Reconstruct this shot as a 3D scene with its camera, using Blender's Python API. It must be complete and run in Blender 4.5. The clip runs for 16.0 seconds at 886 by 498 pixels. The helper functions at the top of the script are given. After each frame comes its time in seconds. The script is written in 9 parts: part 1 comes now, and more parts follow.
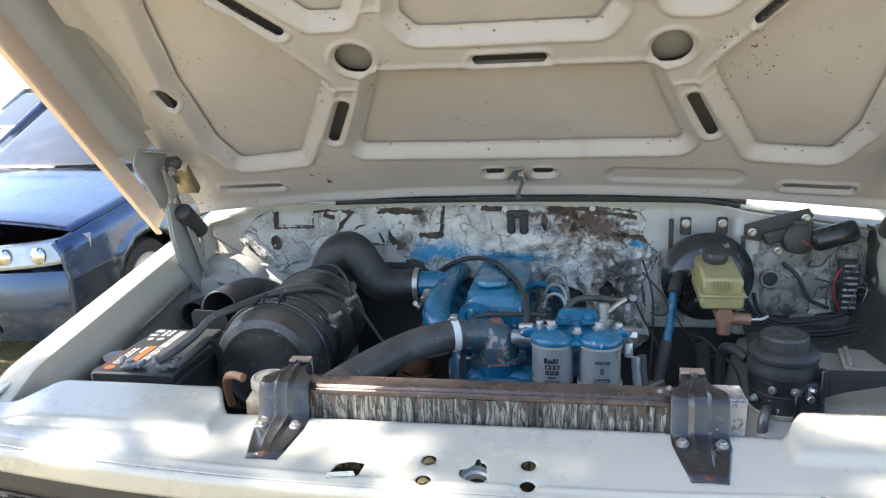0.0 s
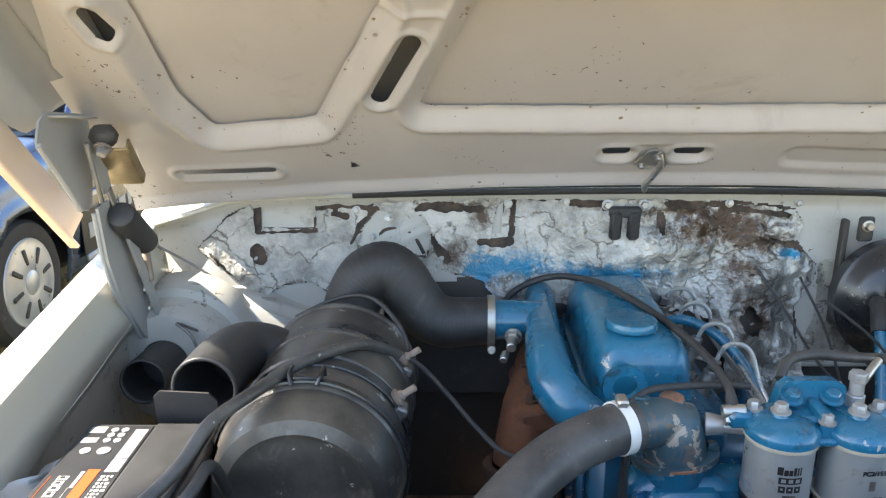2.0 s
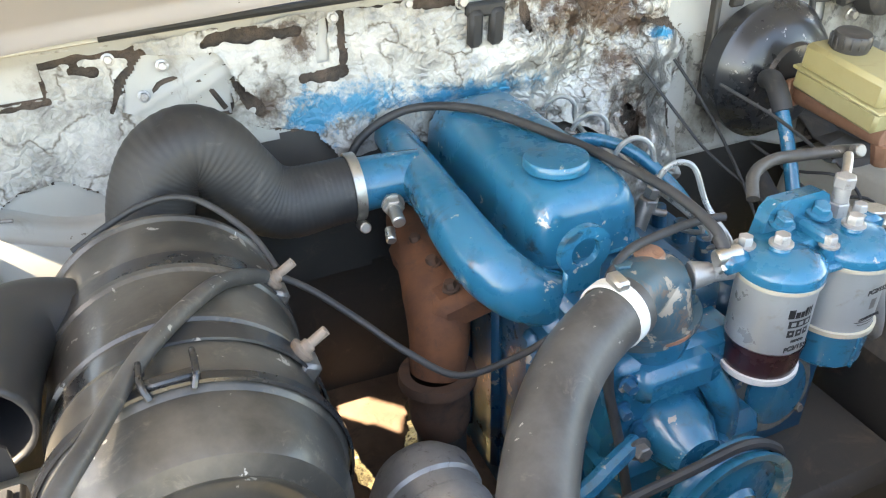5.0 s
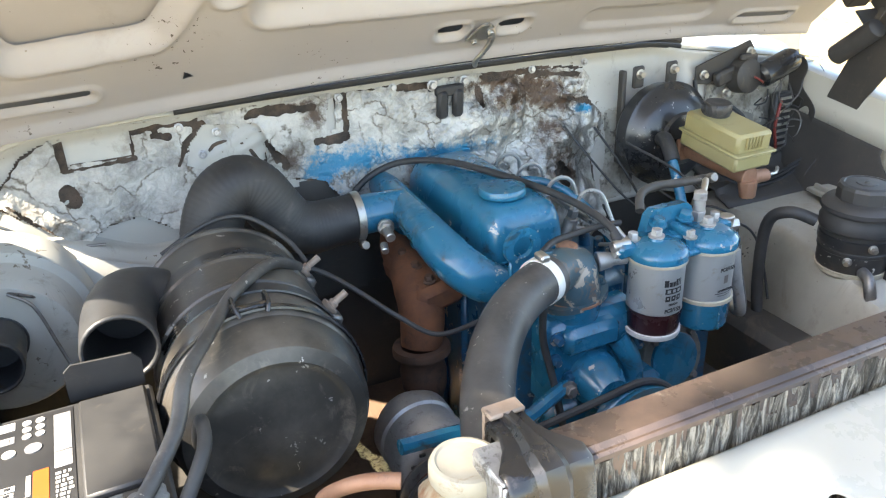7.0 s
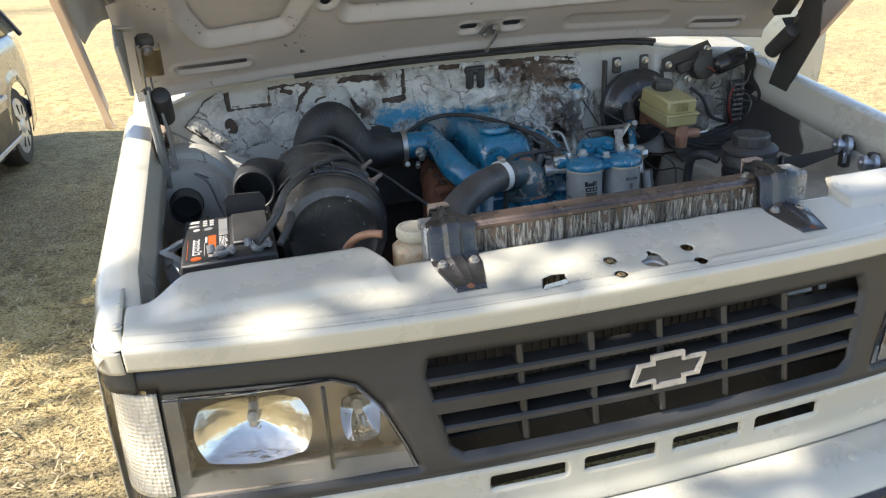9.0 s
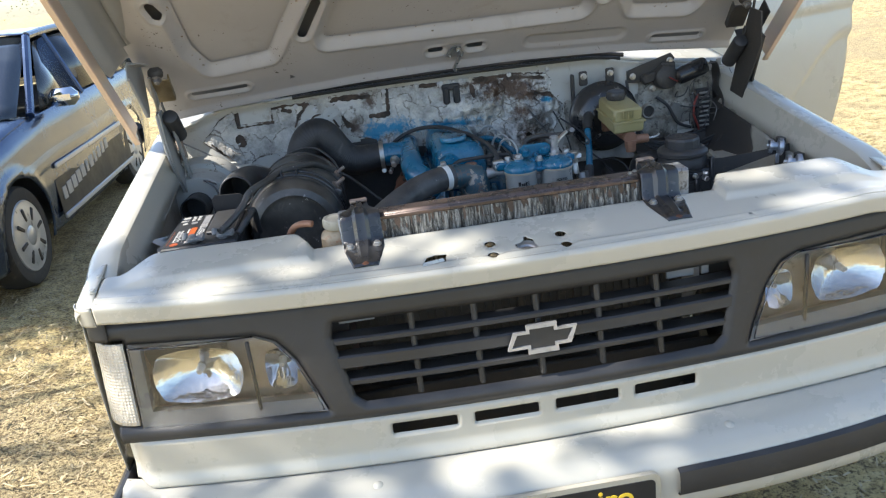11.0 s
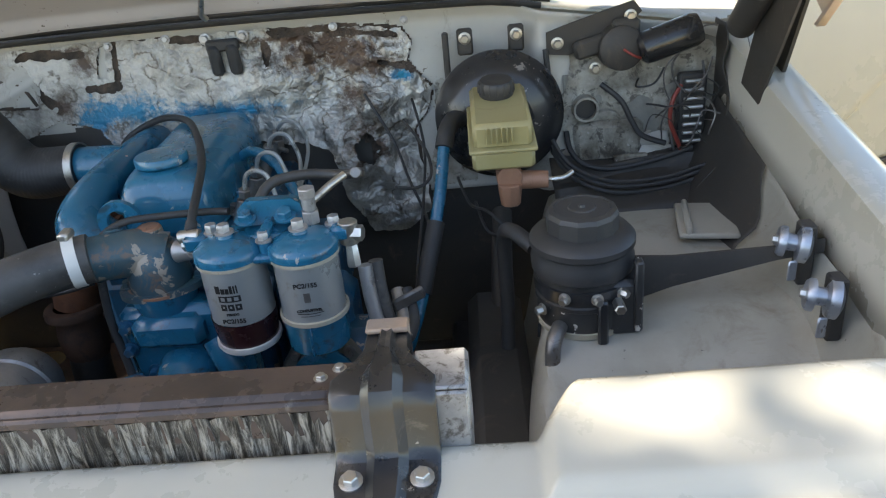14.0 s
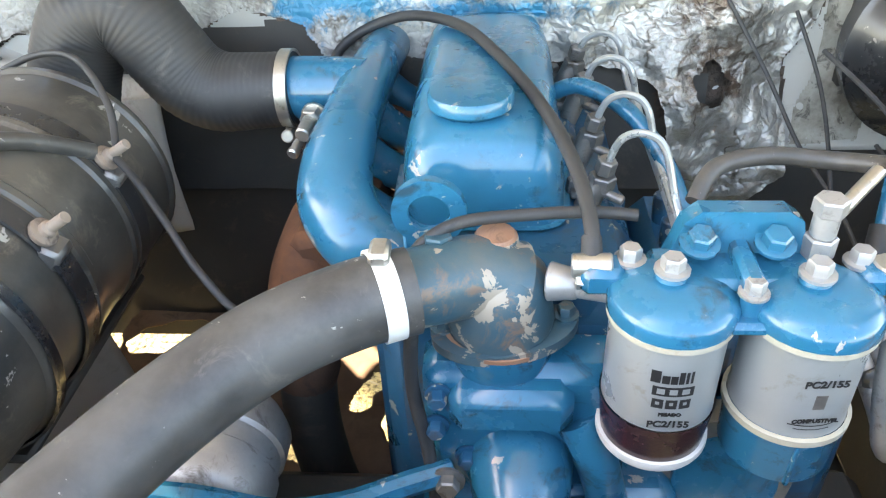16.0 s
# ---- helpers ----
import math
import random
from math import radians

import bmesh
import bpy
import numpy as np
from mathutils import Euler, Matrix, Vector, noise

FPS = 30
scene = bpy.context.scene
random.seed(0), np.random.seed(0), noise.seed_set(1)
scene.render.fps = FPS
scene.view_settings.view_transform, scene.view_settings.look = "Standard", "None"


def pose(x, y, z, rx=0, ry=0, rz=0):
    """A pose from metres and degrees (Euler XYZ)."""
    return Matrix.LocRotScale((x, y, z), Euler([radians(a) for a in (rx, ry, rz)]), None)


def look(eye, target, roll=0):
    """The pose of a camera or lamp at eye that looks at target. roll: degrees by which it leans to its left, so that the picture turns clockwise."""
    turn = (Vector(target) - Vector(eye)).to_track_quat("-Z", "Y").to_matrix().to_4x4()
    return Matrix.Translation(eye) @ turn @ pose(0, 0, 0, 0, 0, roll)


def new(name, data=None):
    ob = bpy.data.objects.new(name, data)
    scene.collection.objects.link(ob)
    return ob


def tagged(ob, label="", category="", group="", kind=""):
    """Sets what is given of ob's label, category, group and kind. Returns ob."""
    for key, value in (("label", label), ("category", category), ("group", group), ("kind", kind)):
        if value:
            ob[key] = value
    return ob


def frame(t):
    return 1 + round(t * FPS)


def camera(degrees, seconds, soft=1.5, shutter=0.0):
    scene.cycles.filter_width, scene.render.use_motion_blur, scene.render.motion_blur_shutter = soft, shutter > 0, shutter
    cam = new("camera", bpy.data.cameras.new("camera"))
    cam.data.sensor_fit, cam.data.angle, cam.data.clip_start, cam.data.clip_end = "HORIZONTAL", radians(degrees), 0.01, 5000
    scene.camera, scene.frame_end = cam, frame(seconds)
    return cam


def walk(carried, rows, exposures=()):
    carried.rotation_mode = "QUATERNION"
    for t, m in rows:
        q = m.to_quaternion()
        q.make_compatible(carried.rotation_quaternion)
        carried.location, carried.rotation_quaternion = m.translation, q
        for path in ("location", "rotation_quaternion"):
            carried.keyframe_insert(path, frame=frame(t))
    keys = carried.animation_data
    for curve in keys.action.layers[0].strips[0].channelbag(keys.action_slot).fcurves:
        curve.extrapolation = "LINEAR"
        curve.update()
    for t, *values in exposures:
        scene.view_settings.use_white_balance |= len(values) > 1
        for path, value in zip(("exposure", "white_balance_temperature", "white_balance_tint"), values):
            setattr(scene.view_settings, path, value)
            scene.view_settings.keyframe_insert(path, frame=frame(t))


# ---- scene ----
cam = camera(60.1, 16.0, soft=1.2, shutter=0.0)
PATH = [
    (0, (0.149, -0.927, 1.693), (-0.189, 0.985, 1.212), -2.1),
    (0.5, (0.085, -0.956, 1.708), (-0.194, 0.976, 1.274), -2.5),
    (1, (-0.085, -0.706, 1.688), (-0.24, 1.242, 1.264), -0.2),
    (1.5, (-0.233, -0.515, 1.672), (-0.296, 1.423, 1.18), -0.6),
    (2, (-0.349, -0.239, 1.632), (-0.387, 1.672, 1.044), -0.4),
    (2.5, (-0.449, -0.064, 1.66), (-0.467, 1.843, 1.058), 0.3),
    (3, (-0.558, 0.067, 1.658), (-0.407, 1.955, 1.016), -0.5),
    (3.5, (-0.602, 0.141, 1.648), (-0.151, 1.925, 0.866), -2.6),
    (4, (-0.552, 0.178, 1.622), (0.033, 1.867, 0.724), -2.6),
    (4.5, (-0.522, 0.198, 1.611), (0.1, 1.835, 0.646), -2.5),
    (5, (-0.527, 0.193, 1.577), (0.106, 1.748, 0.49), -1.9),
    (5.2, (-0.532, 0.182, 1.577), (0.175, 1.668, 0.44), 1.3),
    (7.3, (-0.725, -0.264, 1.636), (0.021, 1.414, 0.845), -3.1),
    (7.5, (-0.751, -0.33, 1.637), (-0.037, 1.374, 0.872), -3.7),
    (8, (-0.827, -0.544, 1.634), (-0.184, 1.188, 0.869), -3.5),
    (8.5, (-0.791, -0.824, 1.643), (-0.299, 0.955, 0.872), -3.0),
    (8.7, (-0.767, -0.908, 1.65), (-0.289, 0.874, 0.878), -3.1),
    (10.8, (-0.381, -1.446, 1.657), (-0.215, 0.42, 0.958), -6.8),
    (11, (-0.329, -1.427, 1.664), (-0.175, 0.439, 0.963), -6.9),
    (11.5, (-0.22, -1.255, 1.641), (-0.069, 0.612, 0.94), -7.5),
    (12, (-0.111, -1.016, 1.66), (0.051, 0.852, 0.963), -6.3),
    (12.5, (0.01, -0.918, 1.648), (0.211, 0.936, 0.926), -6.2),
    (13, (0.254, -0.734, 1.612), (0.403, 1.116, 0.868), -6.1),
    (13.5, (0.408, -0.517, 1.559), (0.495, 1.295, 0.717), -6.2),
    (14, (0.454, -0.234, 1.545), (0.354, 1.538, 0.624), -5.8),
    (14.5, (0.43, -0.033, 1.506), (0.088, 1.666, 0.508), -5.9),
    (15, (0.303, 0.141, 1.478), (-0.262, 1.697, 0.356), -4.8),
    (15.5, (0.104, 0.236, 1.466), (-0.248, 1.834, 0.317), -2.4),
    (16, (-0.031, 0.251, 1.46), (-0.178, 1.863, 0.286), -2.7),
]
EXPOSURE = [(0.0, 1.85), (0.5, 1.55), (1.0, 1.95), (2.0, 2.25), (2.5, 2.42), (4.0, 2.65), (5.2, 3.2), (7.3, 2.52), (7.5, 2.44), (8.0, 1.83), (8.5, 1.3), (11.0, 1.2), (12.0, 1.48), (13.0, 1.47), (13.5, 1.45), (14.5, 2.6), (15.0, 3.42), (15.5, 3.32), (16.0, 3.55)]
walk(cam, [(t, look(eye, target, roll)) for t, eye, target, roll in PATH], [(t, e, float(np.interp(t, [0, 1, 3, 5, 8, 11, 13, 14, 16], [6600, 6600, 7500, 8150, 6950, 6350, 6150, 7300, 8250])), 10) for t, e in EXPOSURE])

# ---- world and light ----
SUN_ELEV, SUN_AZ = 47.0, 184.0          # azimuth from +x, anticlockwise, of the direction towards the sun
to_sun = Vector((math.cos(radians(SUN_ELEV)) * math.cos(radians(SUN_AZ)),
                 math.cos(radians(SUN_ELEV)) * math.sin(radians(SUN_AZ)),
                 math.sin(radians(SUN_ELEV))))
world = bpy.data.worlds.new("sky_world")
scene.world = world
world.use_nodes = True
wn = world.node_tree.nodes
sky = wn.new("ShaderNodeTexSky")
sky.sky_type = 'NISHITA'
sky.sun_disc = False
sky.sun_elevation = radians(SUN_ELEV)
sky.sun_rotation = radians(90.0 - SUN_AZ)
wn["Background"].inputs[1].default_value = 0.15
world.node_tree.links.new(sky.outputs[0], wn["Background"].inputs[0])
sun_data = bpy.data.lights.new("sun", 'SUN')
sun_data.energy = 5.0
sun_data.angle = radians(0.53)
sun_data.color = (1.0, 0.95, 0.87)
sun = new("sun", sun_data)
sun.matrix_world = look(to_sun * 30.0, (0, 0, 0))

# ---- materials ----


def nodes_of(name):
    m = bpy.data.materials.new(name)
    m.use_nodes = True
    nt = m.node_tree
    return m, nt, nt.nodes["Principled BSDF"]


def noise_node(nt, scale, detail=6.0, rough=0.6, coord="Object", stretch=None, distort=0.0):
    tc = nt.nodes.new("ShaderNodeTexCoord")
    n = nt.nodes.new("ShaderNodeTexNoise")
    n.inputs["Scale"].default_value = scale
    n.inputs["Detail"].default_value = detail
    n.inputs["Roughness"].default_value = rough
    n.inputs["Distortion"].default_value = distort
    src = tc.outputs[coord]
    if stretch:
        mp = nt.nodes.new("ShaderNodeMapping")
        mp.inputs["Scale"].default_value = stretch
        nt.links.new(src, mp.inputs[0])
        src = mp.outputs[0]
    nt.links.new(src, n.inputs["Vector"])
    return n


def ramp(nt, src, stops):
    r = nt.nodes.new("ShaderNodeValToRGB")
    e = r.color_ramp.elements
    while len(e) < len(stops):
        e.new(0.5)
    for el, (p, c) in zip(e, stops):
        el.position = p
        el.color = (c, c, c, 1) if isinstance(c, (int, float)) else (*c, 1)
    nt.links.new(src, r.inputs[0])
    return r


def mixcol(nt, fac, a, b):
    mx = nt.nodes.new("ShaderNodeMix")
    mx.data_type = 'RGBA'
    if isinstance(fac, (int, float)):
        mx.inputs[0].default_value = fac
    else:
        nt.links.new(fac, mx.inputs[0])
    for i, v in ((6, a), (7, b)):
        if isinstance(v, (tuple, list)):
            mx.inputs[i].default_value = (*v, 1)
        else:
            nt.links.new(v, mx.inputs[i])
    return mx.outputs[2]


def bump(nt, src, bsdf, strength, dist=0.002):
    b = nt.nodes.new("ShaderNodeBump")
    b.inputs["Strength"].default_value = strength
    b.inputs["Distance"].default_value = dist
    nt.links.new(src, b.inputs["Height"])
    nt.links.new(b.outputs[0], bsdf.inputs["Normal"])


def worn(name, base, second, rough=0.5, metal=0.0, big=6.0, fine=120.0, amount=0.5, dirt=None, dirt_at=0.62, dirt_soft=0.1,
         bumps=0.15, coat=0.0, rough_var=0.12, chips=None, chips_at=0.7, dist=0.001):
    """A painted, cast or rubber surface: two tones, dirt in blotches, small chips, fine relief."""
    m, nt, p = nodes_of(name)
    a = noise_node(nt, big, 8, 0.65)
    col = mixcol(nt, ramp(nt, a.outputs[0], [(0.40, 0.0), (0.62, amount)]).outputs[0], base, second)
    f = noise_node(nt, fine, 6, 0.6)
    if dirt:
        d = noise_node(nt, big * 2.3, 10, 0.72, distort=0.6)
        col = mixcol(nt, ramp(nt, d.outputs[0], [(0.5 + (dirt_at - 0.5) * 0.62, 0.0), (0.5 + (dirt_at - 0.5) * 0.62 + dirt_soft, 0.85)]).outputs[0], col, dirt)
    if chips:
        # chips of many sizes, gathered where the surface was knocked
        c = noise_node(nt, fine * 0.38, 5, 0.62, distort=0.4)
        k = noise_node(nt, big * 1.7, 4, 0.6)
        s = nt.nodes.new("ShaderNodeMath")
        s.operation = 'MULTIPLY_ADD'
        s.inputs[1].default_value = 0.55
        nt.links.new(k.outputs[0], s.inputs[0])
        nt.links.new(c.outputs[0], s.inputs[2])
        at = 0.775 + (chips_at - 0.5) * 0.66
        col = mixcol(nt, ramp(nt, s.outputs[0], [(at, 0.0), (at + 0.012, 1.0)]).outputs[0], col, chips)
    nt.links.new(col, p.inputs["Base Color"])
    p.inputs["Metallic"].default_value = metal
    r = ramp(nt, a.outputs[0], [(0.3, max(rough - rough_var, 0.03)), (0.7, min(rough + rough_var, 1.0))])
    nt.links.new(r.outputs[0], p.inputs["Roughness"])
    p.inputs["Coat Weight"].default_value = coat
    p.inputs["Coat Roughness"].default_value = 0.12
    bump(nt, f.outputs[0], p, bumps, dist)
    return m


CREAM = (0.470, 0.445, 0.372)
m_paint = worn("cream_paint", CREAM, (0.505, 0.480, 0.408), 0.30, 0.0, 2.5, 300, 0.6, (0.40, 0.365, 0.30), 0.66, 0.20, 0.03, 0.6,
               chips=(0.10, 0.08, 0.06), chips_at=0.875)
m_under = worn("hood_underside_paint", (0.375, 0.350, 0.332), (0.425, 0.400, 0.382), 0.46, 0.0, 3.0, 260, 0.7, (0.31, 0.275, 0.235), 0.64, 0.18, 0.05,
               0.12, chips=(0.08, 0.065, 0.05), chips_at=0.825)
m_sealer = worn("brown_sealer", (0.20, 0.15, 0.10), (0.34, 0.29, 0.23), 0.6, 0, 40, 200, 0.9, bumps=0.1)
m_pad = worn("grey_sealed_sheet", (0.30, 0.30, 0.29), (0.36, 0.35, 0.33), 0.6, 0, 5, 200, 0.6, bumps=0.05)
m_bay = worn("bay_paint", (0.43, 0.415, 0.372), (0.49, 0.475, 0.43), 0.5, 0, 5, 220, 0.6, (0.22, 0.18, 0.14), 0.60, 0.16, 0.08, 0.05,
             chips=(0.16, 0.13, 0.10), chips_at=0.815)
m_soiled = worn("soiled_bay_paint", (0.36, 0.34, 0.29), (0.13, 0.112, 0.085), 0.55, 0, 16, 150, 1.0, (0.045, 0.038, 0.030), 0.54, 0.07, 0.2,
                chips=(0.42, 0.40, 0.36), chips_at=0.80)
# dusty wheel-house paint, also standing for shade on the right inner fender
m_housing = worn("dust_and_shade_paint", (0.31, 0.295, 0.245), (0.42, 0.40, 0.345), 0.46, 0, 4, 180, 0.8, (0.20, 0.165, 0.105), 0.57, 0.22, 0.08, 0.1,
                 chips=(0.08, 0.07, 0.06), chips_at=0.84)
m_chippedblack = worn("chipped_black_plastic", (0.026, 0.026, 0.026), (0.046, 0.044, 0.042), 0.42, 0, 14, 150, 0.7, (0.085, 0.075, 0.06), 0.64, 0.14, 0.15, 0.1,
                      chips=(0.55, 0.53, 0.48), chips_at=0.73)
# chassis black; also used where shade is put into the colour
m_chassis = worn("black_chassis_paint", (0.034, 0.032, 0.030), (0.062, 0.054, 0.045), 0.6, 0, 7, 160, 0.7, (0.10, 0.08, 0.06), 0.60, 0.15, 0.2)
m_blackpaint = worn("gloss_black_paint", (0.018, 0.018, 0.019), (0.030, 0.030, 0.032), 0.30, 0, 8, 180, 0.7, (0.09, 0.08, 0.07), 0.66, 0.10,
                    0.10, 0.3, chips=(0.24, 0.22, 0.20), chips_at=0.79)
m_aircan = worn("chipped_black_canister_paint", (0.040, 0.037, 0.033), (0.105, 0.093, 0.078), 0.40, 0, 9, 90, 0.8, (0.17, 0.145, 0.115), 0.59,
                0.14, 0.16, 0.22, chips=(0.36, 0.34, 0.31), chips_at=0.765)
m_rubber = worn("black_rubber", (0.027, 0.027, 0.028), (0.052, 0.050, 0.048), 0.58, 0, 12, 160, 0.7, (0.09, 0.08, 0.07), 0.66, 0.15, 0.10)
# darker than the other hose rubber, with shade put into its colour
m_duct = worn("black_rubber_duct", (0.018, 0.018, 0.019), (0.048, 0.046, 0.044), 0.55, 0, 10, 200, 0.7, (0.10, 0.09, 0.08), 0.64, 0.16, 0.08)
m_hosegrey = worn("dusty_rubber_hose", (0.046, 0.043, 0.041), (0.105, 0.099, 0.092), 0.46, 0, 10, 200, 0.8, (0.16, 0.14, 0.12), 0.62, 0.16,
                  0.10, chips=(0.32, 0.30, 0.27), chips_at=0.80)
m_plastic = worn("black_plastic", (0.030, 0.030, 0.031), (0.052, 0.050, 0.048), 0.44, 0, 8, 220, 0.6, (0.085, 0.075, 0.06), 0.66, 0.14, 0.08)
m_trim = worn("faded_black_trim", (0.028, 0.027, 0.0265), (0.048, 0.046, 0.044), 0.46, 0, 5, 300, 0.6, (0.065, 0.058, 0.05), 0.68, 0.14, 0.05)
m_blue = worn("blue_engine_enamel", (0.008, 0.122, 0.215), (0.012, 0.152, 0.265), 0.27, 0, 9, 120, 0.7, (0.022, 0.035, 0.045), 0.60, 0.10, 0.18,
              0.45, chips=(0.38, 0.37, 0.34), chips_at=0.785)
m_bluedirty = worn("oily_blue_enamel", (0.007, 0.070, 0.138), (0.011, 0.092, 0.178), 0.34, 0, 11, 110, 0.7, (0.045, 0.05, 0.055), 0.54, 0.12,
                   0.25, 0.2, chips=(0.33, 0.29, 0.24), chips_at=0.72)
m_bluerust = worn("stained_blue_casting", (0.035, 0.095, 0.125), (0.095, 0.115, 0.115), 0.42, 0.15, 12, 100, 0.9, (0.20, 0.125, 0.085), 0.545, 0.10,
                  0.3, 0.05, chips=(0.36, 0.30, 0.235), chips_at=0.66)
m_rust = worn("rusty_cast_iron", (0.095, 0.036, 0.017), (0.20, 0.078, 0.034), 0.85, 0.0, 14, 110, 0.8, (0.06, 0.03, 0.02), 0.58, 0.15, 0.5)
m_copper = worn("brown_brass_casting", (0.30, 0.15, 0.09), (0.40, 0.22, 0.14), 0.55, 0.2, 14, 120, 0.8, (0.12, 0.07, 0.05), 0.60, 0.15, 0.3)
m_steel = worn("zinc_steel", (0.55, 0.53, 0.49), (0.42, 0.40, 0.36), 0.36, 0.9, 30, 300, 0.7, (0.16, 0.12, 0.09), 0.62, 0.12, 0.1)
m_darksteel = worn("dull_steel", (0.20, 0.19, 0.18), (0.30, 0.28, 0.26), 0.45, 0.7, 30, 300, 0.7, (0.09, 0.06, 0.04), 0.60, 0.12, 0.15)
m_brass = worn("yellow_zinc_fitting", (0.34, 0.27, 0.16), (0.26, 0.19, 0.10), 0.42, 0.8, 30, 300, 0.7, bumps=0.1)
m_alloy = worn("cast_aluminium", (0.46, 0.45, 0.44), (0.36, 0.35, 0.34), 0.45, 0.65, 20, 140, 0.7, (0.13, 0.11, 0.09), 0.58, 0.15, 0.25)
m_can = worn("silver_filter_can", (0.38, 0.395, 0.385), (0.43, 0.44, 0.425), 0.33, 0.45, 9, 200, 0.6, (0.30, 0.265, 0.20), 0.61, 0.12, 0.03)
m_whitering = worn("white_plastic", (0.72, 0.70, 0.66), (0.62, 0.60, 0.55), 0.5, 0, 12, 200, 0.6, (0.35, 0.30, 0.24), 0.68, 0.1, 0.05)
m_bottle = worn("yellowed_bottle_plastic", (0.40, 0.31, 0.20), (0.47, 0.39, 0.28), 0.5, 0, 12, 120, 0.8, (0.30, 0.12, 0.045), 0.50, 0.12, 0.1)
m_cap = worn("stained_cream_cap", (0.46, 0.42, 0.33), (0.38, 0.34, 0.25), 0.5, 0, 14, 160, 0.7, (0.28, 0.2, 0.12), 0.62, 0.12, 0.08)
m_reserv = worn("yellowed_reservoir_plastic", (0.31, 0.265, 0.12), (0.36, 0.315, 0.165), 0.42, 0, 7, 200, 0.7, (0.22, 0.17, 0.08), 0.62, 0.18, 0.06)
m_ink = worn("black_print", (0.015, 0.015, 0.016), (0.03, 0.03, 0.03), 0.5, bumps=0.0)
m_orange = worn("orange_print", (0.42, 0.085, 0.015), (0.36, 0.07, 0.012), 0.45, bumps=0.0)
m_white = worn("white_print", (0.42, 0.41, 0.39), (0.34, 0.33, 0.31), 0.45, 0, 20, 200, 0.6, bumps=0.0)
m_yellow = worn("yellow_print", (0.85, 0.62, 0.05), (0.80, 0.56, 0.05), 0.45, bumps=0.0)
m_red = worn("red_wire", (0.22, 0.035, 0.025), (0.16, 0.03, 0.02), 0.5, bumps=0.0)
m_chrome, nt, p = nodes_of("chrome")
p.inputs["Base Color"].default_value = (0.72, 0.73, 0.75, 1)
p.inputs["Metallic"].default_value = 1.0
nz = noise_node(nt, 30, 5, 0.6)
nt.links.new(ramp(nt, nz.outputs[0], [(0.4, 0.08), (0.75, 0.25)]).outputs[0], p.inputs["Roughness"])


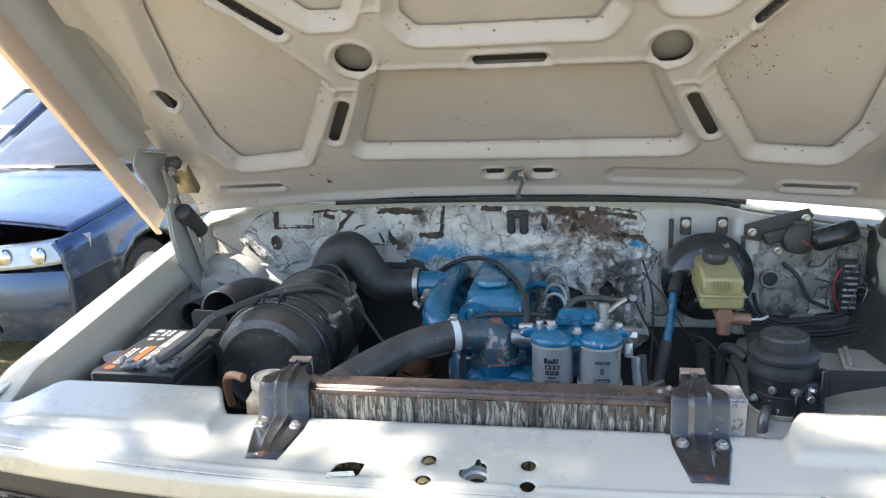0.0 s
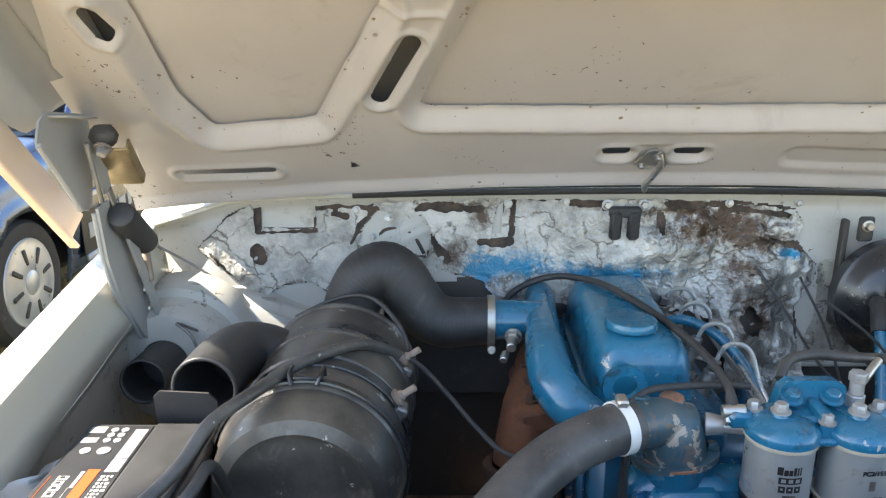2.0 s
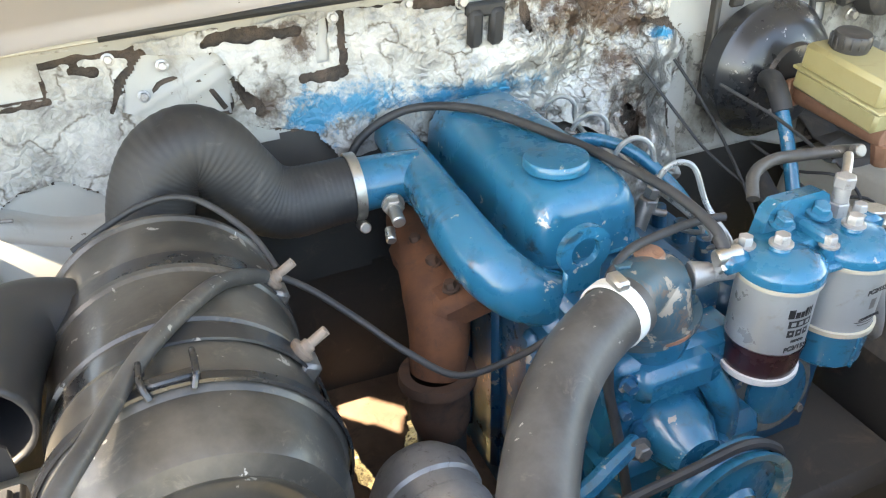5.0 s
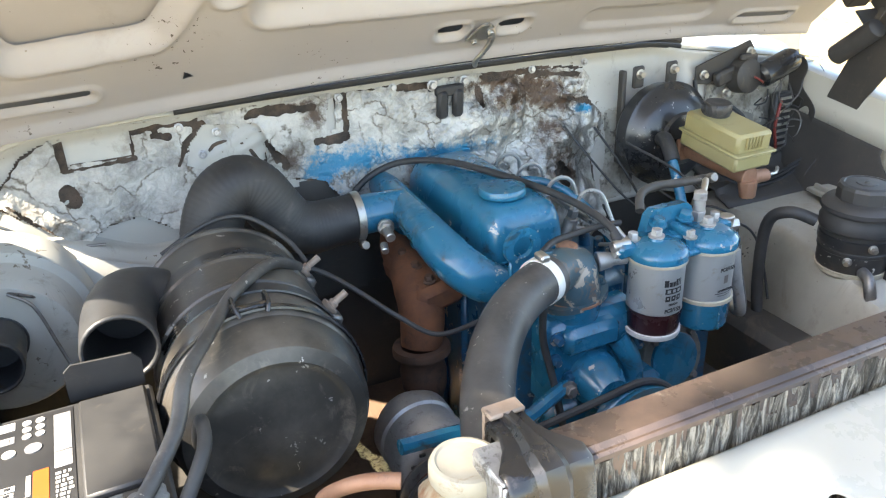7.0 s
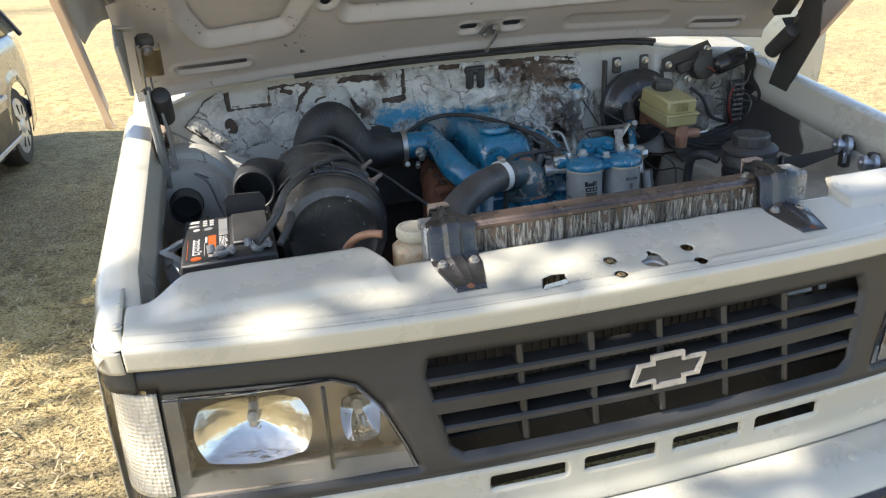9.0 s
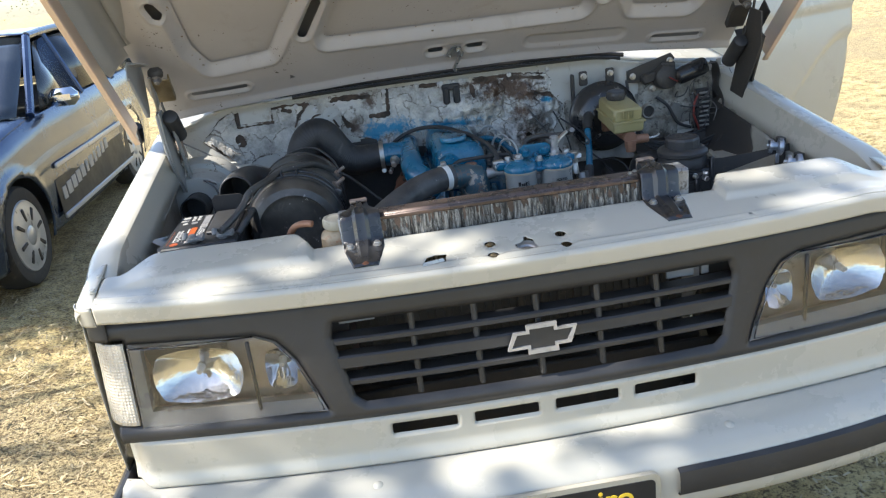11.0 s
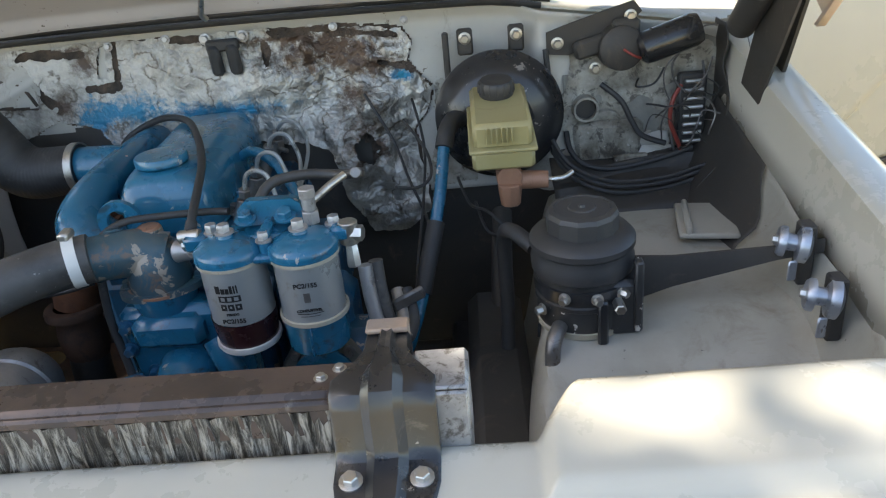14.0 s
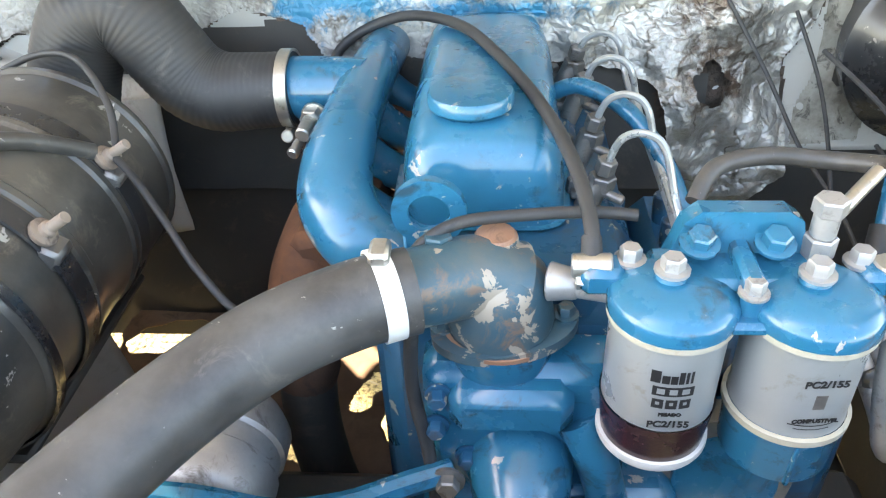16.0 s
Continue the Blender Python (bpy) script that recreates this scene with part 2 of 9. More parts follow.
def foil_material():
    m, nt, p = nodes_of("crumpled_foil")
    tc = nt.nodes.new("ShaderNodeTexCoord")
    sep = nt.nodes.new("ShaderNodeSeparateXYZ")
    nt.links.new(tc.outputs["Object"], sep.inputs[0])
    a = noise_node(nt, 14, 8, 0.7)
    whit = ramp(nt, a.outputs[0], [(0.36, (0.22, 0.21, 0.19)), (0.50, (0.40, 0.385, 0.35)), (0.62, (0.54, 0.52, 0.475))])
    # dark lines along a random crack pattern, then torn brown patches
    tw = noise_node(nt, 7, 5, 0.6)
    vw = nt.nodes.new("ShaderNodeVectorMath"); vw.operation = 'MULTIPLY_ADD'
    vw.inputs[1].default_value = (0.16, 0.16, 0.16)
    nt.links.new(tw.outputs["Color"], vw.inputs[0]); nt.links.new(tc.outputs["Object"], vw.inputs[2])
    vo = nt.nodes.new("ShaderNodeTexVoronoi")
    vo.feature = 'DISTANCE_TO_EDGE'
    vo.inputs["Scale"].default_value = 13
    nt.links.new(vw.outputs[0], vo.inputs["Vector"])
    crk = ramp(nt, vo.outputs["Distance"], [(0.0, 0.97), (0.05, 0.0)])
    b3 = noise_node(nt, 20, 4, 0.6)
    mk = nt.nodes.new("ShaderNodeMath"); mk.operation = 'MULTIPLY'
    nt.links.new(crk.outputs[0], mk.inputs[0])
    nt.links.new(ramp(nt, b3.outputs[0], [(0.43, 0.0), (0.53, 1.0)]).outputs[0], mk.inputs[1])
    col = mixcol(nt, mk.outputs[0], whit.outputs[0], (0.10, 0.08, 0.06))
    b = noise_node(nt, 22, 10, 0.75, distort=1.0)
    col = mixcol(nt, ramp(nt, b.outputs[0], [(0.63, 0.0), (0.70, 0.8)]).outputs[0], col, (0.19, 0.14, 0.10))

    def blob(cx, cz, rx, rz, soft):
        """Irregular patch of a stain round a spot of the sheet."""
        n1 = nt.nodes.new("ShaderNodeMath"); n1.operation = 'SUBTRACT'; n1.inputs[1].default_value = cx
        nt.links.new(sep.outputs[0], n1.inputs[0])
        n2 = nt.nodes.new("ShaderNodeMath"); n2.operation = 'DIVIDE'; n2.inputs[1].default_value = rx
        nt.links.new(n1.outputs[0], n2.inputs[0])
        n3 = nt.nodes.new("ShaderNodeMath"); n3.operation = 'SUBTRACT'; n3.inputs[1].default_value = cz
        nt.links.new(sep.outputs[2], n3.inputs[0])
        n4 = nt.nodes.new("ShaderNodeMath"); n4.operation = 'DIVIDE'; n4.inputs[1].default_value = rz
        nt.links.new(n3.outputs[0], n4.inputs[0])
        cmb = nt.nodes.new("ShaderNodeCombineXYZ")
        nt.links.new(n2.outputs[0], cmb.inputs[0]); nt.links.new(n4.outputs[0], cmb.inputs[1])
        ln = nt.nodes.new("ShaderNodeVectorMath"); ln.operation = 'LENGTH'
        nt.links.new(cmb.outputs[0], ln.inputs[0])
        nn = noise_node(nt, 40, 8, 0.75)
        ad = nt.nodes.new("ShaderNodeMath"); ad.operation = 'ADD'
        sc = nt.nodes.new("ShaderNodeMath"); sc.operation = 'MULTIPLY_ADD'; sc.inputs[1].default_value = 3.6; sc.inputs[2].default_value = -1.8
        nt.links.new(nn.outputs[0], sc.inputs[0])
        nt.links.new(ln.outputs["Value"], ad.inputs[0]); nt.links.new(sc.outputs[0], ad.inputs[1])
        return ramp(nt, ad.outputs[0], [(1.0 - soft, 1.0), (1.0, 0.0)]).outputs[0]

    BL = (0.012, 0.175, 0.30)
    for spot in ((-0.23, 1.138, 0.11, 0.034, 0.75), (-0.05, 1.122, 0.17, 0.024, 0.8), (0.322, 1.165, 0.028, 0.018, 0.5), (-0.30, 1.125, 0.05, 0.045, 0.6)):
        col = mixcol(nt, blob(*spot), col, BL)
    for spot in ((0.18, 1.222, 0.15, 0.050, 0.6), (0.27, 1.185, 0.09, 0.030, 0.7), (0.22, 1.13, 0.05, 0.035, 0.9), (0.24, 1.06, 0.07, 0.07, 1.2), (-0.36, 1.155, 0.03, 0.05, 0.9), (-0.30, 1.235, 0.03, 0.03, 0.9), (0.10, 1.248, 0.13, 0.010, 0.6), (-0.34, 1.262, 0.06, 0.008, 0.6),
                 (0.25, 1.03, 0.035, 0.022, 0.4)):
        col = mixcol(nt, blob(*spot), col, (0.085, 0.056, 0.040))
    nt.links.new(col, p.inputs["Base Color"])
    # painted over and dull towards its left end
    mr = nt.nodes.new("ShaderNodeMapRange")
    for k, val in ((1, -0.32), (2, 0.15), (3, 0.05), (4, 0.62)):
        mr.inputs[k].default_value = val
    nt.links.new(sep.outputs[0], mr.inputs[0])
    nt.links.new(mr.outputs[0], p.inputs["Metallic"])
    r = ramp(nt, a.outputs[0], [(0.35, 0.34), (0.65, 0.55)])
    nt.links.new(r.outputs[0], p.inputs["Roughness"])
    v = nt.nodes.new("ShaderNodeTexVoronoi")
    v.feature = 'DISTANCE_TO_EDGE'
    v.inputs["Scale"].default_value = 30
    tcd = noise_node(nt, 9, 4, 0.6)
    vm = nt.nodes.new("ShaderNodeVectorMath"); vm.operation = 'MULTIPLY_ADD'
    vm.inputs[1].default_value = (0.25, 0.25, 0.25)
    nt.links.new(tcd.outputs["Color"], vm.inputs[0]); nt.links.new(tc.outputs["Object"], vm.inputs[2])
    nt.links.new(vm.outputs[0], v.inputs["Vector"])
    bump(nt, v.outputs["Distance"], p, 0.38, 0.013)
    return m


m_foil = foil_material()


def fin_material():
    m, nt, p = nodes_of("scraped_radiator_face")
    a = noise_node(nt, 26, 10, 0.82, stretch=(5.0, 1.0, 0.55), distort=0.8)
    c = ramp(nt, a.outputs[0], [(0.43, (0.015, 0.014, 0.013)), (0.50, (0.11, 0.105, 0.095)), (0.56, (0.32, 0.31, 0.285)), (0.66, (0.46, 0.44, 0.40))])
    nt.links.new(c.outputs[0], p.inputs["Base Color"])
    p.inputs["Metallic"].default_value = 0.3
    p.inputs["Roughness"].default_value = 0.45
    bump(nt, a.outputs[0], p, 0.5, 0.004)
    return m


m_fins = fin_material()
m_scuffed = worn("scuffed_silver", (0.26, 0.26, 0.265), (0.42, 0.415, 0.40), 0.40, 0.4, 22, 130, 0.9, (0.07, 0.06, 0.05), 0.52, 0.10, 0.2)
m_tank = worn("browned_radiator_tank", (0.075, 0.058, 0.050), (0.17, 0.115, 0.09), 0.30, 0.38, 7, 140, 0.9, (0.30, 0.26, 0.22), 0.66, 0.12, 0.12, 0.1)


def glass_material(name, tint, rough=0.02):
    m, nt, p = nodes_of(name)
    p.inputs["Base Color"].default_value = (*tint, 1)
    p.inputs["Transmission Weight"].default_value = 1.0
    p.inputs["Roughness"].default_value = rough
    p.inputs["IOR"].default_value = 1.45
    return m


m_felt = worn("torn_brown_felt", (0.045, 0.036, 0.029), (0.115, 0.082, 0.062), 0.95, 0, 25, 260, 0.9, bumps=0.8, dist=0.004)
m_shadeprint = worn("grey_slot_shade_and_print", (0.16, 0.16, 0.165), (0.21, 0.21, 0.21), 0.6, 0, 5, 200, 0.6, bumps=0.05)
m_lampchrome, nt, p = nodes_of("lamp_reflector")
p.inputs["Base Color"].default_value = (0.66, 0.66, 0.66, 1)
p.inputs["Metallic"].default_value = 1.0
p.inputs["Roughness"].default_value = 0.05
nz = noise_node(nt, 45, 3, 0.5)
bump(nt, nz.outputs[0], p, 0.22, 0.008)
m_lens = glass_material("lamp_glass", (0.95, 0.95, 0.93), 0.03)
nt = m_lens.node_tree
tc = nt.nodes.new("ShaderNodeTexCoord")
wv = nt.nodes.new("ShaderNodeTexWave")
wv.inputs["Scale"].default_value = 38
wv.inputs["Distortion"].default_value = 0.6
nt.links.new(tc.outputs["Object"], wv.inputs["Vector"])
bump(nt, wv.outputs["Fac"], nt.nodes["Principled BSDF"], 0.07, 0.003)
m_fuel = worn("dark_fuel", (0.030, 0.010, 0.012), (0.05, 0.018, 0.02), 0.25, bumps=0.0)
m_indic = worn("clear_indicator_lens", (0.56, 0.50, 0.40), (0.64, 0.58, 0.47), 0.22, 0, 20, 60, 0.6, bumps=0.0, coat=0.5)
nt = m_indic.node_tree
vo = nt.nodes.new("ShaderNodeTexVoronoi")
vo.inputs["Scale"].default_value = 130
vo.inputs["Randomness"].default_value = 0.15
tc = nt.nodes.new("ShaderNodeTexCoord")
nt.links.new(tc.outputs["Object"], vo.inputs["Vector"])
bump(nt, vo.outputs["Distance"], nt.nodes["Principled BSDF"], 0.7, 0.006)
m_bezel = worn("grey_lamp_bezel", (0.15, 0.145, 0.14), (0.21, 0.205, 0.195), 0.35, 0.2, 12, 120, 0.6, bumps=0.05)
# brown tint stands for sunlit ground mirrored in the housing
m_lamphouse = worn("lamp_housing_reflection_tint", (0.30, 0.25, 0.205), (0.40, 0.345, 0.29), 0.30, 0.3, 12, 100, 0.6, bumps=0.05)
# peach stands for warm light bounced onto the cream flange
m_warmbounce = worn("cream_paint_bounce_tint", (0.72, 0.54, 0.41), (0.76, 0.58, 0.45), 0.38, 0, 3, 260, 0.6, bumps=0.02, coat=0.3)
m_grime = worn("oily_black_deadener", (0.12, 0.115, 0.10), (0.23, 0.22, 0.195), 0.5, 0, 9, 90, 0.9, (0.045, 0.042, 0.038), 0.58, 0.12, 0.5, 0.1, dist=0.003)
m_carpaint = worn("dark_blue_car_paint", (0.030, 0.058, 0.125), (0.038, 0.070, 0.145), 0.24, 0.75, 3, 300, 0.6, bumps=0.01, coat=1.0)
m_carlamp = worn("clear_car_lamp", (0.34, 0.36, 0.39), (0.46, 0.48, 0.50), 0.12, 0.5, 16, 60, 0.8, bumps=0.2, coat=1.0)
m_corroded = worn("corroded_lead", (0.19, 0.185, 0.175), (0.32, 0.31, 0.29), 0.8, 0.0, 40, 200, 0.9, (0.16, 0.15, 0.13), 0.6, 0.1, 0.6, dist=0.003)
m_carglass = worn("dark_car_glass", (0.02, 0.025, 0.03), (0.03, 0.035, 0.04), 0.06, bumps=0.0, coat=1.0, rough_var=0.02)
m_tyre = worn("tyre_rubber", (0.025, 0.024, 0.023), (0.05, 0.046, 0.042), 0.75, 0, 10, 120, 0.7, (0.12, 0.10, 0.08), 0.6, 0.2, 0.2)
m_wheel = worn("silver_wheel_cover", (0.50, 0.51, 0.52), (0.58, 0.58, 0.58), 0.35, 0.5, 10, 200, 0.5, bumps=0.02)
m_whitecar = worn("white_car_paint", (0.70, 0.70, 0.69), (0.76, 0.76, 0.75), 0.25, 0, 3, 300, 0.5, bumps=0.01, coat=0.6)


def ground_material():
    m, nt, p = nodes_of("dry_grass_and_gravel")
    a = noise_node(nt, 0.55, 8, 0.7)
    b = noise_node(nt, 9.0, 10, 0.75, distort=0.5)
    c = noise_node(nt, 75.0, 6, 0.7)
    straw = ramp(nt, b.outputs[0], [(0.38, (0.26, 0.185, 0.08)), (0.5, (0.60, 0.46, 0.20)), (0.62, (0.78, 0.64, 0.32))])
    soil = ramp(nt, c.outputs[0], [(0.40, (0.24, 0.175, 0.09)), (0.60, (0.54, 0.43, 0.235))])
    col = mixcol(nt, ramp(nt, a.outputs[0], [(0.42, 0.0), (0.6, 0.8)]).outputs[0], straw.outputs[0], soil.outputs[0])
    col = mixcol(nt, ramp(nt, c.outputs[0], [(0.40, 0.85), (0.50, 0.0)]).outputs[0], col, (0.09, 0.06, 0.03))
    nt.links.new(col, p.inputs["Base Color"])
    p.inputs["Roughness"].default_value = 0.95
    bump(nt, c.outputs[0], p, 0.9, 0.03)
    return m


m_ground = ground_material()
m_straw = worn("dry_straw", (0.56, 0.46, 0.28), (0.38, 0.29, 0.16), 0.8, 0, 3, 60, 0.9, bumps=0.0)
m_leaf = worn("green_leaf", (0.06, 0.10, 0.03), (0.09, 0.14, 0.04), 0.5, 0, 3, 60, 0.9, bumps=0.0)
m_bark = worn("tree_bark", (0.11, 0.085, 0.065), (0.17, 0.14, 0.11), 0.9, 0, 6, 40, 0.9, bumps=0.6, dist=0.01)

# ---- building helpers ----


class Geo:
    """Collects vertices and faces of one part."""

    def __init__(self):
        self.v, self.f = [], []

    def add(self, verts, faces):
        n = len(self.v)
        self.v += [tuple(p) for p in verts]
        self.f += [tuple(i + n for i in q) for q in faces]
        return self

    def box(self, c, s, bev=0.003, rot=None):
        h = [x / 2 for x in s]
        b = min(bev, min(h) * 0.9)
        rot = rot or Matrix.Identity(3)
        idx, verts = {}, []
        for sx in (-1, 1):
            for sy in (-1, 1):
                for sz in (-1, 1):
                    sg = (sx, sy, sz)
                    for a in range(3):
                        p = Vector([sg[k] * (h[k] if k == a else h[k] - b) for k in range(3)])
                        idx[(sx, sy, sz, a)] = len(verts)
                        verts.append(Vector(c) + rot @ p)
        faces = []
        for a in range(3):
            o = [k for k in range(3) if k != a]
            for s1 in (-1, 1):
                q = []
                for e1, e2 in ((-1, -1), (1, -1), (1, 1), (-1, 1)):
                    sg = [0, 0, 0]
                    sg[a], sg[o[0]], sg[o[1]] = s1, e1, e2
                    q.append(idx[(*sg, a)])
                faces.append(q)
        for a in range(3):
            o = [k for k in range(3) if k != a]
            for e1 in (-1, 1):
                for e2 in (-1, 1):
                    q = []
                    for s1, ax in ((-1, o[0]), (1, o[0]), (1, o[1]), (-1, o[1])):
                        sg = [0, 0, 0]
                        sg[a], sg[o[0]], sg[o[1]] = s1, e1, e2
                        q.append(idx[(*sg, ax)])
                    faces.append(q)
        for sx in (-1, 1):
            for sy in (-1, 1):
                for sz in (-1, 1):
                    faces.append([idx[(sx, sy, sz, a)] for a in range(3)])
        return self.add(verts, faces)

    def lathe(self, profile, origin, axis, seg=24, turn=0.0):
        """profile: (radius, height along axis)."""
        z = Vector(axis).normalized()
        x = z.orthogonal().normalized()
        if abs(z.z) < 0.9:
            x = z.cross(Vector((0, 0, 1))).normalized()
        y = z.cross(x)
        o = Vector(origin)
        verts, rows = [], []
        for r, hgt in profile:
            if r < 1e-5:
                rows.append([len(verts)] * seg)
                verts.append(o + z * hgt)
            else:
                rows.append([len(verts) + i for i in range(seg)])
                for i in range(seg):
                    a = 2 * math.pi * i / seg + turn
                    verts.append(o + z * hgt + (x * math.cos(a) + y * math.sin(a)) * r)
        faces = []
        for r0, r1 in zip(rows, rows[1:]):
            for i in range(seg):
                j = (i + 1) % seg
                q = []
                for k in (r0[i], r0[j], r1[j], r1[i]):
                    if k not in q:
                        q.append(k)
                if len(q) > 2:
                    faces.append(q)
        return self.add(verts, faces)

    def cyl(self, p0, p1, r0, r1=None, seg=20, bev=0.0015):
        p0, p1 = Vector(p0), Vector(p1)
        r1 = r0 if r1 is None else r1
        L = (p1 - p0).length
        b = min(bev, L * 0.3, min(r0, r1) * 0.5)
        return self.lathe([(0, 0), (r0 - b, 0), (r0, b), (r1, L - b), (r1 - b, L), (0, L)], p0, p1 - p0, seg)

    def tube(self, pts, r, seg=10, fine=6, ridge=0.0, ridge_step=0.012, hollow=False):
        """A hose along a smooth line. r: a number, or one for each point."""
        rr = r if isinstance(r, (list, tuple)) else [r] * len(pts)
        P = [Vector(p) for p in pts]
        line, rad = [], []
        for i in range(len(P) - 1):
            a, b, c, d = P[max(i - 1, 0)], P[i], P[i + 1], P[min(i + 2, len(P) - 1)]
            for k in range(fine):
                t = k / fine
                line.append(0.5 * ((2 * b) + (c - a) * t + (2 * a - 5 * b + 4 * c - d) * t * t + (3 * b - a - 3 * c + d) * t ** 3))
                rad.append(rr[i] * (1 - t) + rr[i + 1] * t)
        line.append(P[-1])
        rad.append(rr[-1])
        tang = [(line[min(i + 1, len(line) - 1)] - line[max(i - 1, 0)]).normalized() for i in range(len(line))]
        nrm = tang[0].orthogonal().normalized()
        verts, faces, dist = [], [], 0.0
        for i, p in enumerate(line):
            nrm = (nrm - tang[i] * nrm.dot(tang[i])).normalized()
            bi = tang[i].cross(nrm)
            if i:
                dist += (p - line[i - 1]).length
            q = rad[i] + (ridge * math.cos(2 * math.pi * dist / ridge_step) if ridge else 0.0)
            for k in range(seg):
                an = 2 * math.pi * k / seg
                verts.append(p + (nrm * math.cos(an) + bi * math.sin(an)) * q)
        n = len(line)
        for i in range(n - 1):
            for k in range(seg):
                j = (k + 1) % seg
                faces.append((i * seg + k, i * seg + j, (i + 1) * seg + j, (i + 1) * seg + k))
        if not hollow:
            faces.append(tuple(range(seg)))
            faces.append(tuple((n - 1) * seg + k for k in range(seg)))
        return self.add(verts, faces)

    def prism(self, poly, origin, ux, uy, thick):
        """A plate: an outline in the plane ux, uy, with thickness along their cross product."""
        ux, uy = Vector(ux).normalized(), Vector(uy).normalized()
        n = ux.cross(uy).normalized()
        o = Vector(origin)
        k = len(poly)
        lo = [o + ux * a + uy * b for a, b in poly]
        hi = [p + n * thick for p in lo]
        faces = [tuple(range(k))[::-1], tuple(range(k, 2 * k))]
        faces += [(i, (i + 1) % k, k + (i + 1) % k, k + i) for i in range(k)]
        return self.add(lo + hi, faces)

    def bolt(self, p, axis, r=0.008, h=0.007):
        z = Vector(axis).normalized()
        self.lathe([(0, 0), (r * 1.45, 0), (r * 1.45, h * 0.25), (r * 1.3, h * 0.3), (0, h * 0.3)], p, z, 14)
        return self.lathe([(0, 0), (r, 0), (r, h * 0.85), (r * 0.85, h), (0, h)], Vector(p) + z * h * 0.25, z, 6)

    def sheet(self, pts, keep=None):
        """pts: rows x columns x 3 array; keep: mask of cells."""
        nr, nc = pts.shape[:2]
        ids = np.arange(nr * nc).reshape(nr, nc)
        q = np.stack([ids[:-1, :-1], ids[1:, :-1], ids[1:, 1:], ids[:-1, 1:]], -1)
        q = q.reshape(-1, 4) if keep is None else q[keep]
        used, inv = np.unique(q, return_inverse=True)
        return self.add(pts.reshape(-1, 3)[used].tolist(), inv.reshape(-1, 4).tolist())


def part(name, geo, mat, parent=None, label="", sharp=38.0, thick=0.0, recalc=True):
    """Links the geometry as ONE mesh object under a thing or a part."""
    me = bpy.data.meshes.new(name)
    me.from_pydata(geo.v, [], geo.f)
    if recalc and len(geo.f) < 12000:
        bm = bmesh.new()
        bm.from_mesh(me)
        bmesh.ops.recalc_face_normals(bm, faces=bm.faces)
        bm.to_mesh(me)
        bm.free()
    me.materials.append(mat)
    me.polygons.foreach_set("use_smooth", [True] * len(me.polygons))
    me.set_sharp_from_angle(angle=radians(sharp))
    ob = new(name, me)
    if parent is not None:
        ob.parent = parent
        if parent.type == 'EMPTY':
            ob.matrix_parent_inverse = Matrix.Translation(parent.location).inverted()
    if thick:
        md = ob.modifiers.new("thickness", 'SOLIDIFY')
        md.thickness, md.offset = thick, 0.0
    if label:
        ob["label"] = label
    return ob


def thing(name, at, label, category, group="", kind=""):
    e = new(name)
    e.location = at
    e.empty_display_size = 0.05
    return tagged(e, label, category, group, kind)


def sm(x, a, b):
    t = np.clip((x - a) / (b - a), 0, 1)
    return t * t * (3 - 2 * t)


def sd_poly(px, py, poly):
    """Signed distance to an outline, negative inside."""
    P = np.array(poly, float)
    d = np.full(px.shape, 1e9)
    inside = np.zeros(px.shape, bool)
    for (ax, ay), (bx, by) in zip(P, np.roll(P, -1, 0)):
        ex, ey = bx - ax, by - ay
        wx, wy = px - ax, py - ay
        t = np.clip((wx * ex + wy * ey) / (ex * ex + ey * ey + 1e-12), 0, 1)
        d = np.minimum(d, np.hypot(wx - ex * t, wy - ey * t))
        c = ((ay > py) != (by > py)) & (px < (bx - ax) * (py - ay) / (by - ay + 1e-12) + ax)
        inside ^= c
    return np.where(inside, -d, d)


def sd_slot(px, py, a, b, r):
    ex, ey = b[0] - a[0], b[1] - a[1]
    t = np.clip(((px - a[0]) * ex + (py - a[1]) * ey) / (ex * ex + ey * ey + 1e-12), 0, 1)
    return np.hypot(px - a[0] - ex * t, py - a[1] - ey * t) - r


def cut(U, V, hole, cell):
    """Snaps the grid to the edges of the holes. Returns the grid and the mask of cells that stay."""
    s = hole(U, V)
    e = 1e-4
    gx, gy = (hole(U + e, V) - s) / e, (hole(U, V + e) - s) / e
    g = np.maximum(np.hypot(gx, gy), 0.3)
    near = np.abs(s) < 0.62 * cell
    U2, V2 = np.where(near, U - s * gx / g, U), np.where(near, V - s * gy / g, V)
    cu = (U2[:-1, :-1] + U2[1:, :-1] + U2[1:, 1:] + U2[:-1, 1:]) / 4
    cv = (V2[:-1, :-1] + V2[1:, :-1] + V2[1:, 1:] + V2[:-1, 1:]) / 4
    return U2, V2, hole(cu, cv) > 0


def mirror(poly):
    return [(-a, b) for a, b in poly][::-1]


def wavy(x, y, scale, seed=0.0):
    """Smooth pseudo-random relief, about -1 to 1."""
    r = np.zeros_like(x)
    rs = np.random.RandomState(int(seed * 10) + 3)
    for k in range(10):
        a, f, ph = rs.uniform(0, 2 * math.pi), scale * rs.uniform(0.5, 1.8), rs.uniform(0, 6.28)
        r = r + np.sin((x * math.cos(a) + y * math.sin(a)) * f + ph)
    return r / 4.0


